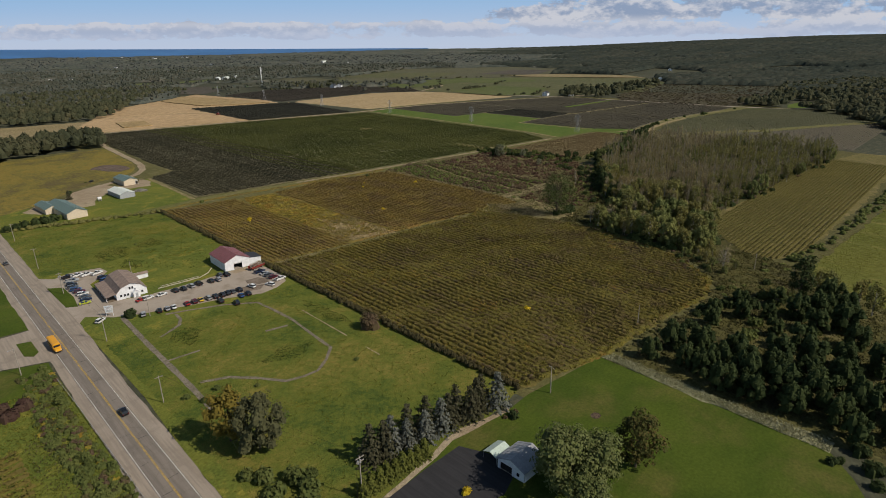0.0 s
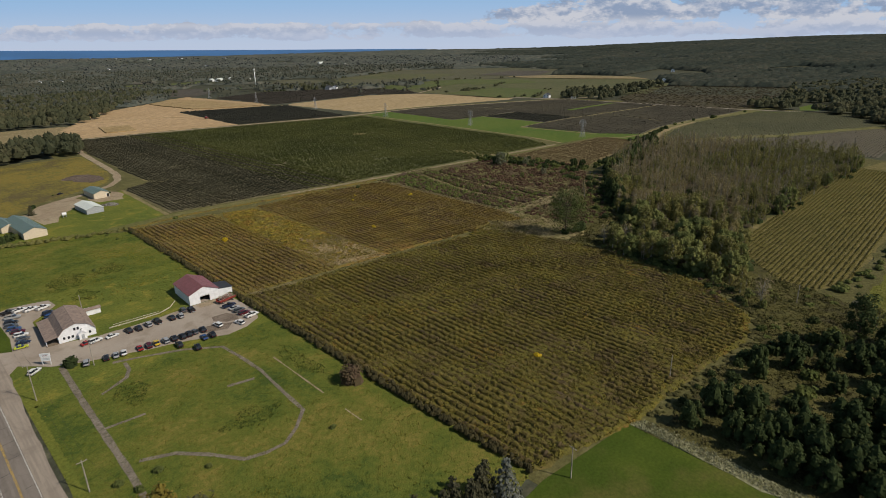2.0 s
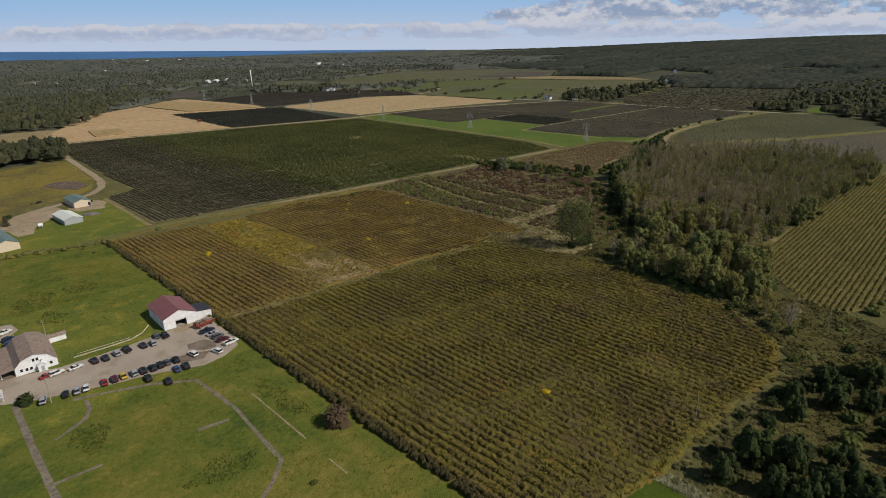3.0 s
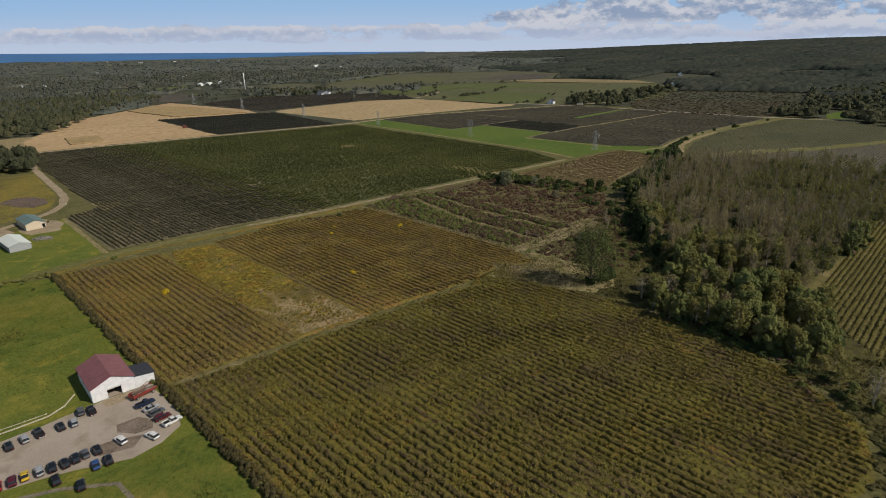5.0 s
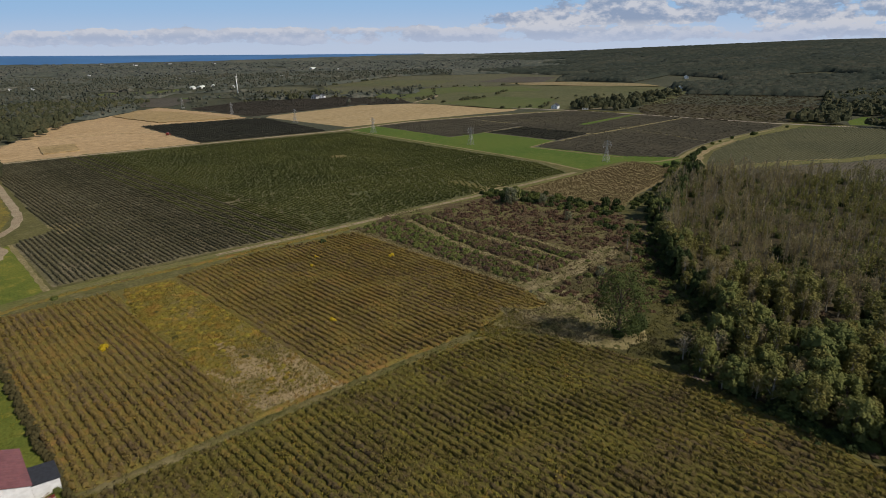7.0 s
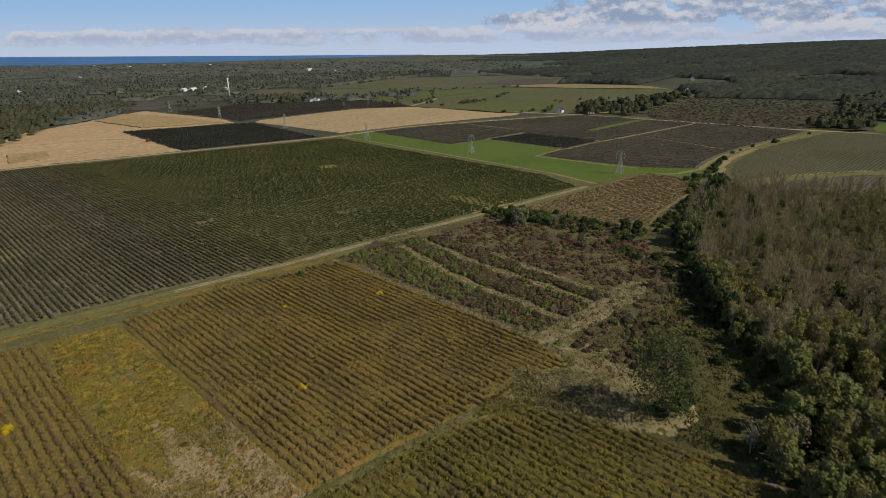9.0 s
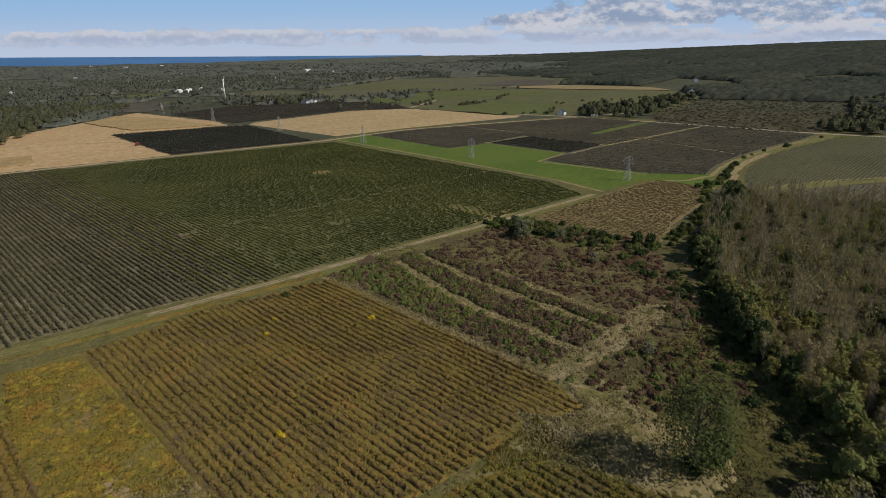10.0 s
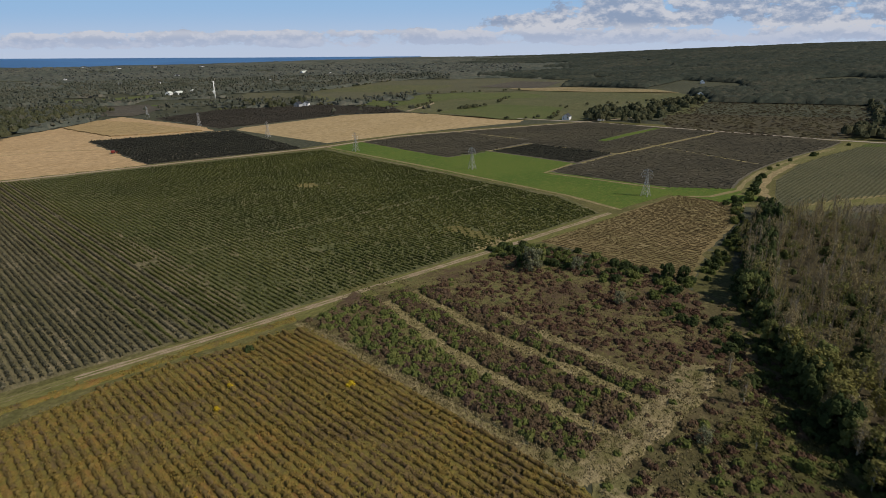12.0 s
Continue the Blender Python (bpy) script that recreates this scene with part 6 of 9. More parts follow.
def spruce_parts(h, w, mat, seed=1, n=1100, leaf=0.75):
    """A conifer: whorls of drooping boughs that shorten to a pointed top."""
    rng = np.random.default_rng(seed)
    bm = bmesh.new()
    rod(bm, (0, 0, -0.2), (0, 0, h * 0.96), h * 0.018, 0.03, 6)
    c = []
    tiers = int(h / 0.75)
    for i in range(tiers):
        t = i / tiers
        z0, reach = h * (0.05 + 0.93 * t), w * (1 - t) ** 0.85 + 0.12
        arms = max(4, int(10 * (1 - t)) + 2)
        for j in range(arms):
            a = 2 * math.pi * (j + 0.5 * (i % 2)) / arms + rng.normal() * 0.12
            k = max(2, int(n / tiers / arms * (1.6 - 1.2 * t)))
            s = np.sqrt(rng.random(k)) * reach * rng.uniform(0.8, 1.12)
            c.append(np.stack([np.cos(a) * s + rng.normal(0, 0.16, k), np.sin(a) * s + rng.normal(0, 0.16, k), z0 - s * 0.28 + rng.normal(0, 0.14, k)], 1))
    c = np.concatenate(c)
    c[:, 2] = np.maximum(c[:, 2], 0.15)
    face = c * np.array([1, 1, 0])
    face /= np.linalg.norm(face, axis=1)[:, None] + 0.2
    v, f = quads(c, leaf, rng, 0.35, face=face + np.array([0, 0, 0.7]))
    wood = bpy.data.meshes.new("trunk")
    bm.to_mesh(wood)
    bm.free()
    wood.materials.append(M["bark"])
    return wood, mesh_from("crown", v, f, mat)


def plant(name, parts, label, category, group, x, y, size=1.0, turn=None, z=0.0, high=1.0):
    wood, crown = parts
    ob = new(name)
    tagged(ob, label, category, group)
    ob.matrix_basis = pose(x, y, z, 0, 0, random.uniform(0, 360) if turn is None else turn) @ Matrix.Diagonal((size, size, size * high, 1))
    if wood:
        piece("trunk", wood, ob)
    piece("crown", crown, ob)
    return ob


def bush_mesh(rad, high, mat, n, leaf, seed, lean_core=False):
    """A shrub: several overlapping low mounds of leaves, open below."""
    rng = np.random.default_rng(seed)
    c, face = [], []
    for i in range(6):
        a, d = rng.uniform(0, 6.28), rng.uniform(0, rad * 0.55)
        q = rng.normal(size=(n // 6, 3))
        q /= np.linalg.norm(q, axis=1)[:, None]
        face.append(q + np.array([0, 0, 0.4]))
        q = q * rng.random((len(q), 1)) ** 0.35 * np.array([rad * 0.6, rad * 0.6, high * 0.5])
        q += np.array([np.cos(a) * d, np.sin(a) * d, high * rng.uniform(0.35, 0.5)])
        c.append(q)
    c = np.concatenate(c)
    c[:, 2] = np.clip(np.abs(c[:, 2]), 0.1, high)
    v, f = quads(c, leaf, rng, face=np.concatenate(face))
    body = [mound(rad * 0.72, high * 0.72, rng, *((6, 2) if lean_core else (7, 3)))]
    for i in range(2):
        a = rng.uniform(0, 6.28)
        body.append(mound(rad * 0.45, high * rng.uniform(0.5, 0.85), rng, 5 if lean_core else 6, 2) + np.array([np.cos(a) * rad * 0.5, np.sin(a) * rad * 0.5, 0]))
    v, f = joined([(v, f)] + [(b, np.arange(len(b)).reshape(-1, 4)) for b in body])
    return mesh_from("crown", v, f, mat)


HEAPS = {}


def heap_up(key, me, x, y, size, high=1.0):
    """Adds a shrub or tree crown to the joined growth called key."""
    co = np.empty(len(me.vertices) * 3, dtype=np.float32)
    me.vertices.foreach_get("co", co)
    co = co.reshape(-1, 3)
    a = random.uniform(0, 6.28)
    c, s = math.cos(a) * size, math.sin(a) * size
    out = np.stack([co[:, 0] * c - co[:, 1] * s + x, co[:, 0] * s + co[:, 1] * c + y, co[:, 2] * size * high + 0.03], 1)
    HEAPS.setdefault((*key, me.materials[0].name), []).append(out)


def lay_heaps():
    for (name, label, category, mat), parts in HEAPS.items():
        v = np.concatenate(parts)
        thing(name, label, category, data=mesh_from(name, v, np.arange(len(v)).reshape(-1, 4), mat), kind="stuff")


def shrub(name, me, label, category, group, x, y, size=1.0, high=1.0):
    return thing(name, label, category, group, pose(x, y, 0.03, 0, 0, random.uniform(0, 360)) @ Matrix.Diagonal((size, size, size * high, 1)), me)


random.seed(5)
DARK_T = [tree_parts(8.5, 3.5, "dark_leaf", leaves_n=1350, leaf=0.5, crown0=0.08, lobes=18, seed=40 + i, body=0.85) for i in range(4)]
GREEN_T = [tree_parts(12, 3.8, "grove_leaf", leaves_n=1350, leaf=0.56, crown0=0.12, lobes=18, seed=50 + i, body=0.7) for i in range(4)]
OLIVE_T = [tree_parts(13, 3.2, "olive_leaf", "pale_bark", 820, 0.88, 0.2, 18, 60 + i, 0.9, 1.4, 0.4) for i in range(4)]
BROWN_T = [tree_parts(15, 2.4, "brown_leaf", "pale_bark", 900, 0.72, 0.25, 20, 70 + i, 0.85, 2.0, 0.95) for i in range(5)]
MAPLE_T = [tree_parts(15, 6.2, "maple_leaf", leaves_n=5200, leaf=0.58, crown0=0.15, lobes=26, seed=80 + i, body=0.5) for i in range(2)]
BUSH_D = [bush_mesh(2.2, 2.8, "dark_leaf", 420, 0.7, 90 + i) for i in range(3)]
BUSH_G = [bush_mesh(2.0, 2.4, "green_leaf", 380, 0.65, 94 + i) for i in range(3)]


def bare_tree(seed):
    """A tall thin half-bare tree: a slender trunk and steep fine branches, as loose strips."""
    r = random.Random(seed)
    v = []

    def strip_up(a, b, w0, w1, ang):
        c, n = math.cos(ang), math.sin(ang)
        v.extend([(a[0] - c * w0, a[1] - n * w0, a[2]), (a[0] + c * w0, a[1] + n * w0, a[2]), (b[0] + c * w1, b[1] + n * w1, b[2]), (b[0] - c * w1, b[1] - n * w1, b[2])])

    lean = (r.uniform(-0.6, 0.6), r.uniform(-0.6, 0.6))
    for k in range(3):
        strip_up((0, 0, 0), (*lean, 14.5), 0.17, 0.05, k * 1.047)
    for k in range(22):
        z, a = r.uniform(3.5, 12.5), r.uniform(0, 6.28)
        ln = r.uniform(2.2, 4.6) * (1.1 - z / 18)
        out = ln * r.uniform(0.2, 0.5)
        root = (lean[0] * z / 14.5, lean[1] * z / 14.5, z)
        strip_up(root, (root[0] + math.cos(a) * out, root[1] + math.sin(a) * out, z + ln), 0.075, 0.03, r.uniform(0, 3.14))
    return mesh_from("trunk", v, np.arange(len(v)).reshape(-1, 4), "twig_bark")


BARE = [bare_tree(400 + i) for i in range(6)]
BUSH_P = bush_mesh(2.2, 2.4, "purple_leaf", 420, 0.6, 122)
BUSH_S = [bush_mesh(1.7, 1.9, "shrub", 240, 0.62, 98 + i) for i in range(5)]
LOW_S = [bush_mesh(1.8, 1.7, "shrub", 26, 0.7, 170 + i, True) for i in range(6)]
LOW_M = [bush_mesh(1.7, 1.6, "russet_leaf", 36, 0.6, 270 + i, True) for i in range(6)]
LOW_G = [bush_mesh(1.9, 1.9, "green_leaf", 26, 0.7, 176 + i, True) for i in range(3)]
LOW_Y = [bush_mesh(1.5, 1.1, "goldenrod", 42, 0.45, 184 + i, True) for i in range(4)]
LOW_T = [bush_mesh(1.6, 1.1, "rough_tuft", 36, 0.5, 192 + i, True) for i in range(3)]
LOW_R = [bush_mesh(1.5, 1.2, "rough_dark_tuft", 36, 0.5, 188 + i, True) for i in range(3)]
LOW_D = [bush_mesh(2.2, 2.6, "dark_leaf", 48, 0.85, 180 + i, True) for i in range(3)]
INNER_B = [tree_parts(15, 2.5, "brown_leaf", "pale_bark", 270, 0.82, 0.2, 20, 190 + i, 0.95, 2.0, 0.95)[1] for i in range(5)]
INNER_O = [tree_parts(13, 3.0, "olive_leaf", "pale_bark", 250, 0.85, 0.25, 18, 196 + i, 0.95, 1.4, 0.5)[1] for i in range(4)]

# dark thicket beside the lawn
for x, y, s in ((175, 77, 0.75), (186, 74, 1.0), (178, 66, 0.85), (190, 66, 1.1), (182, 57, 1.05), (176, 60, 0.9), (172, 52, 0.9), (180, 48, 1.1), (188, 52, 1.15), (172, 44, 1.0), (180, 38, 1.1), (189, 42, 1.1), (174, 33, 1.05), (183, 29, 1.1), (192, 34, 1.15), (176, 22, 1.1), (186, 18, 1.15), (196, 25, 1.2), (199, 45, 1.1), (204, 36, 1.1), (196, 57, 0.8), (214, 72, 0.85), (222, 75, 0.75), (210, 66, 0.7), (227, 66, 0.9), (232, 58, 0.8), (236, 70, 0.85), (220, 52, 0.7), (214, 42, 1.0), (222, 38, 1.1), (210, 28, 1.1), (240, 50, 1.0), (247, 60, 0.9), (246, 44, 1.1), (233, 42, 0.9), (170, 16, 1.0), (178, 8, 1.1), (190, 6, 1.2), (202, 12, 1.2), (215, 18, 1.2), (228, 28, 1.1), (240, 34, 1.2), (254, 38, 1.2)):
    if np.hypot((x - 213) / 9, (y - 63) / 7) < 1 or np.hypot((x - 220) / 11, (y - 36) / 6) < 1:
        continue        # grassy clearings
    plant("tree", random.choice(DARK_T), "dark green bushy tree in the thicket", "tree", "trees of the dark thicket", x, y, s * random.uniform(0.95, 1.2))
for i in range(36):
    x, y = random.uniform(170, 262), random.uniform(10, 84)
    if x > 166 + (y - 20) * 0.1 + 3:
        shrub("shrub", random.choice(BUSH_D + BUSH_G), "green shrub in the rough grass", "shrub", "shrubs of the thicket", x, y, random.uniform(0.4, 1.0))
TALL = tree_parts(21, 4.6, "dark_leaf", leaves_n=2000, leaf=0.8, crown0=0.22, lobes=24, seed=101)
plant("tree", TALL, "tall dark broadleaf tree above the thicket", "tree", "", 257, 54)
plant("tree", DARK_T[1], "dark broadleaf tree behind the thicket", "tree", "trees of the dark thicket", 262, 45, 1.3)
for x, y, s in ((268, 46, 1.2), (270, 36, 1.1), (262, 30, 1.3), (276, 52, 0.9)):
    plant("tree", random.choice(OLIVE_T), "thin olive tree beside the thicket", "tree", "trees of the dark thicket", x, y, s * 0.8)
GREY = tree_parts(13, 3.6, "brown_leaf", "pale_bark", 420, 0.55, 0.25, 26, 102, 0.8)
plant("tree", GREY, "half-bare grey tree at the field corner", "tree", "", 271, 90, 1.0)
for x, y, s in ((296, 176, 0.85), (304, 168, 0.9), (289, 150, 0.7), (290, 128, 0.7), (375, 214, 0.8), (322, 172, 0.7)):
    plant("tree", GREY, "half-bare grey tree among green ones", "tree", "trees of the wood", x, y, s)
for x, y, s in ((286, 112, 0.55), (281, 106, 0.5), (277, 100, 0.55), (284, 100, 0.5), (274, 96, 0.4), (290, 104, 0.6), (279, 112, 0.4), (268, 88, 0.35), (276, 86, 0.4), (283, 92, 0.45), (265, 94, 0.3)):
    plant("tree", random.choice(GREEN_T + OLIVE_T), "small bushy tree at the field corner", "tree", "trees at the field corner", x, y, s)

# the big lone tree and the wood
BIG = tree_parts(26, 9.2, "lone_leaf", "bark", leaves_n=5200, leaf=0.64, crown0=0.08, lobes=34, seed=107, thin=0.85, tall=1.2)
plant("tree", BIG, "tall lone olive-green tree at the vineyard corner", "tree", "", 297, 201)
for x, y, s in ((296, 200, 0.9), (299, 202, 1.0), (308, 199, 1.4), (313, 201, 1.1), (304, 198, 1.0), (301, 199, 0.7)):
    shrub("shrub", random.choice(BUSH_D), "dense shrub near the lone tree", "shrub", "shrubs by the wood", x, y, s * 1.2)
WOOD = [(283, 118), (283, 140), (286, 160), (293, 174), (306, 172), (322, 168), (340, 180), (352, 197), (370, 210), (390, 224), (414, 240), (448, 260), (520, 292), (590, 300), (612, 276), (640, 200), (640, 128), (590, 119), (470, 124), (350, 131), (312, 108), (296, 106)]
EDGE = [(284, 116), (284, 126), (285, 136), (286, 147), (289, 158), (293, 170), (301, 173), (311, 170), (322, 168), (332, 173), (341, 181), (348, 191), (356, 200), (368, 208), (380, 216), (392, 225), (404, 233), (417, 241), (432, 250), (448, 260), (292, 110), (301, 109), (310, 113), (321, 121), (333, 130), (345, 132), (360, 131), (376, 130), (393, 129), (412, 128), (432, 127), (455, 126), (480, 125), (510, 123), (545, 121), (580, 119)]
for i, (x, y) in enumerate(EDGE):
    near = x < 345
    plant("tree", random.choice((GREEN_T + OLIVE_T[:3]) if near else (OLIVE_T + GREEN_T[:2])), "green tree on the edge of the wood" if near else "olive tree on the edge of the wood", "tree", "trees of the wood", x + random.uniform(-2, 2), y + random.uniform(-2, 2), random.uniform(0.75, 1.3) * (0.95 if near else 0.9))
for k in range(8, 19):      # the dense north-western edge, two trees deep; its dark leaf also stands for shade
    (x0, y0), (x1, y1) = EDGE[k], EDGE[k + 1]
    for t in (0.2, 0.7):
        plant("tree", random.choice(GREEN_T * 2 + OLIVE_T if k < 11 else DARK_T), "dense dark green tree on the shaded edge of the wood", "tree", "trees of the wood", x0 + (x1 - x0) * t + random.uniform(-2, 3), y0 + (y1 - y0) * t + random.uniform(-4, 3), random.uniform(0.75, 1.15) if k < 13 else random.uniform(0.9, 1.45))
# farther along the edge, dark leaf colour again helps out the shade
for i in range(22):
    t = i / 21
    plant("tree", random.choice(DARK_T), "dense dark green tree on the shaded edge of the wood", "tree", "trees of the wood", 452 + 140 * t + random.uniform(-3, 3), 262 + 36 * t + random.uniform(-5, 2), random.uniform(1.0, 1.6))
rng = np.random.default_rng(7)
wx, wy = scatter(WOOD, 3000, rng)
spots = []
for x, y in zip(wx, wy):
    if all((x - a) ** 2 + (y - b) ** 2 > (24 if x < 345 else 8.5 if x < 480 else 13) for a, b in spots) and not (x > 470 and y < 215 and rng.random() < 0.3):
        spots.append((float(x), float(y)))
spots.sort(key=lambda p: p[0] - 0.4 * p[1])
for i, (x, y) in enumerate(spots):
    near = x < 336 and random.random() > 0.2
    thin = x > 470 and y < 215
    tall = random.uniform(0.7, 1.08) * (0.86 + 0.2 * math.sin(x / 13 + y / 9) * math.sin(y / 11 - x / 29))
    tall *= random.uniform(1.15, 1.4) if near else random.uniform(0.8, 1.25)
    t = random.choice(GREEN_T * 2 + OLIVE_T * 2) if near else random.choice(BROWN_T * 2 + OLIVE_T * 2 + GREEN_T[:3])
    if i < 170:
        lab = "green tree in the wood" if near else "thin brownish half-bare tree in the wood"
        plant("tree", t, lab, "tree", "trees of the wood", x, y, tall)
    else:
        heap_up(("woodland", "dense brownish half-bare trees inside the wood", "woodland"), random.choice(INNER_O if thin else INNER_O * 2 + INNER_B if y < 150 + 8 * math.sin(x / 17) else INNER_B * 5 + INNER_O), x, y, tall)
        heap_up(("tree_trunks", "pale thin trunks and bare twigs inside the wood", "woodland"), random.choice(BARE), x, y, tall * random.uniform(1.05, 1.3))
for i in range(600):
    x, y = random.choice(spots)
    heap_up(("undergrowth", "dense green undergrowth of the wood", "undergrowth"), random.choice(LOW_D * 2 + LOW_G + LOW_S[:2]), x + random.uniform(-5, 5), y + random.uniform(-5, 5), random.uniform(0.9, 2.0))
for x, y, s in ((268, 108, 0.6), (274, 112, 0.7), (278, 104, 0.6), (283, 112, 0.8), (270, 98, 0.6), (262, 102, 0.4), (286, 124, 0.8), (290, 150, 0.5), (298, 160, 0.6), (306, 168, 0.8), (316, 176, 0.7), (326, 188, 0.8), (338, 200, 0.9), (352, 214, 0.9), (368, 224, 1.0), (384, 238, 1.0), (400, 250, 1.1), (420, 262, 1.0)):
    shrub("shrub", random.choice(BUSH_D + BUSH_G), "shrub at the edge of the wood", "shrub", "shrubs by the wood", x, y, s * 1.4)
    for q in range(5):
        heap_up(("fringe_brush", "dense low brush along the edge of the wood", "brush"), random.choice(LOW_G + LOW_S + LOW_D[:1]), x + random.uniform(-6, 6), y + random.uniform(-6, 6), random.uniform(0.35, 0.9))

for i in range(420):     # brush that fringes the wood
    k = random.randrange(len(EDGE[:20]) - 1)
    (x0, y0), (x1, y1) = EDGE[k], EDGE[k + 1]
    t, o = random.random(), random.random() ** 1.5 * 15
    heap_up(("fringe_brush", "dense low brush along the edge of the wood", "brush"), random.choice(LOW_D[:1] + LOW_G * 2 + LOW_T), x0 + (x1 - x0) * t - o * 0.6, y0 + (y1 - y0) * t + o * 0.8, random.uniform(0.4, 1.1) * (1.2 - o / 25))

for i in range(330):     # clumps of tall weeds in the vineyard gap
    y = random.uniform(262, 386)
    x = random.uniform(181, 206)
    if y > 296 or random.random() < 0.35:
        heap_up(("goldenrod_clumps", "mounded clumps of orange and yellow goldenrod", "weeds"), random.choice(LOW_Y * 3 + LOW_R[:1]), x, y, random.uniform(0.5, 1.35), random.uniform(0.6, 1.0))
RIM_S = ((164, 85), (207, 83), (236, 79), (259, 84), (273, 101), (283, 120), (288, 150))
for i in range(260):     # weeds along the lower edge of the vineyard
    k = random.randrange(6)
    t = random.random()
    x, y = RIM_S[k][0] + (RIM_S[k + 1][0] - RIM_S[k][0]) * t, RIM_S[k][1] + (RIM_S[k + 1][1] - RIM_S[k][1]) * t
    heap_up(("edge_weeds", "rough olive weeds along the vineyard edge", "weeds"), random.choice(LOW_T + LOW_R), x + random.uniform(-2, 2), y + random.uniform(-3, 4), random.uniform(0.5, 1.1), random.uniform(0.4, 0.9))
for i in range(260):     # undergrowth of the grove
    x, y = random.uniform(284, 352), random.uniform(106, 200)
    if inside(WOOD, np.array([x]), np.array([y]))[0]:
        heap_up(("undergrowth", "dense green undergrowth of the wood", "undergrowth"), random.choice(LOW_D + LOW_G * 2 + LOW_R), x, y, random.uniform(1.0, 2.0))
for i in range(520):     # mounds of weeds round the lone tree and before the wood
    x, y = random.uniform(258, 430), random.uniform(150, 272)
    if inside([(290, 204), (292, 192), (292, 176), (325, 172), (350, 202), (390, 228), (440, 260), (418, 268), (345, 236), (312, 250)], np.array([x]), np.array([y]))[0]:
        heap_up(("rough_mounds", "grey-green mounds of rough weeds", "weeds"), random.choice(LOW_T * 3 + LOW_R + LOW_G[:1]), x, y, random.uniform(0.5, 1.3), random.uniform(0.4, 0.9))
for i in range(520):     # coarse growth at the corner of the fields and below the thicket
    x, y = random.uniform(168, 345), random.uniform(52, 136)
    if inside([(170, 60), (172, 80), (236, 78), (262, 87), (274, 104), (300, 112), (345, 134), (303, 92), (300, 66), (262, 52)], np.array([x]), np.array([y]))[0]:
        heap_up(("coarse_weeds", "mounds of coarse weeds and brambles", "weeds"), random.choice(LOW_R * 2 + LOW_G[:1]), x, y, random.uniform(0.5, 1.4), random.uniform(0.5, 1.0))
for x, y, s in ((223, 79, 0.9), (228, 76, 1.0), (234, 73, 1.1), (240, 66, 1.0), (217, 79, 0.7), (246, 72, 0.8), (252, 66, 1.0), (262, 62, 0.9), (206, 76, 0.7), (198, 70, 0.8), (204, 60, 1.0), (212, 58, 1.1), (224, 60, 1.0), (268, 70, 0.7)):
    shrub("shrub", random.choice(BUSH_D * 2 + BUSH_G), "dark shrub between thicket and vineyard", "shrub", "shrubs of the thicket", x, y, s * 1.5)
for x, y, s in ((103, 504, 0.9), (80, 432, 1.3), (76, 430, 1.6), (71, 429, 1.7), (66, 428, 1.7), (60, 427, 1.7), (55, 426, 1.5), (50, 425, 1.4), (150, 514, 0.5), (154, 510, 0.4), (122, 534, 0.5)):
    shrub("shrub", random.choice(BUSH_D + BUSH_G), "green shrub beside the farm sheds", "shrub", "shrubs by the sheds", x, y, s)
shrub("shrub", BUSH_D[2], "low dark shrub on the lawn by the spruces", "shrub", "", 116, 90, 0.8)

# overgrown plot: brush rows and thicket
for k, (ya, yb, n) in enumerate(((258, 384, 720), (258, 378, 660), (256, 372, 380))):
    for i in range(n):
        y = random.uniform(ya, yb)
        a = (315.0 if k == 0 else lane_x(k - 1, y) + 3.3 + 0.8 * math.sin(y / 5 + k))
        b = lane_x(k, y) - 3.3 - 0.9 * math.sin(y / 4.1 + 2 * k)
        x = random.uniform(a, b)
        leafy = random.random() < (0.65 if k == 0 and y > 300 else 0.45 if k == 1 and y > 330 else 0.2)
        heap_up(("brush_row", "dense brown and green brush of an old row", "brush"), random.choice(LOW_G if leafy else LOW_S), x, y, random.uniform(0.65, 1.3))
for k in range(3):
    clumps("lane_grass", "bleached grass along the lanes of the old plot", [(lane_x(k, y) + w, y) for w, ys in ((-2.6, range(254, 376, 8)), (2.6, range(374, 252, -8))) for y in ys], 1500, 6, "straw_sward", 0.5, 0.7, 0.7, 140 + k)
clumps("verge_grass", "bleached grass strip beside the old plot", [(307.5, 256), (314, 256), (315, 384), (310.5, 386)], 2000, 6, "straw_sward", 0.5, 0.7, 0.9, 144)
ROW_ENDS = [(304, 262), (307, 253), (316, 248), (345, 246), (372, 245), (389, 250), (383, 259), (363, 259), (337, 256), (322, 262), (314, 268)]
carpet("straw_sward", "bleached tall grass round the ends of the brush rows", ROW_ENDS, 0.9, 0.7, "straw_sward", 151, 0.15)
clumps("tall_grass", "bleached tall grass round the ends of the brush rows", ROW_ENDS, 2600, 6, "straw_sward", 0.55, 0.8, 1.2, 152)
WILD = [(370, 370), (428, 374), (455, 362), (458, 303), (445, 282), (417, 262), (390, 232), (350, 206), (325, 200), (314, 212), (312, 243), (331, 243), (372, 243), (388, 252), (372, 262)]
clumps("brush_grass", "tawny grass between the shrubs of the old plot", WILD, 7000, 6, "straw_sward", 0.5, 0.7, 0.9, 145)
tufts("weed_patches", "grey-green weeds among the brush", WILD, 7000, "rough_tuft", 0.8, 0.8, 39, up=0.6)
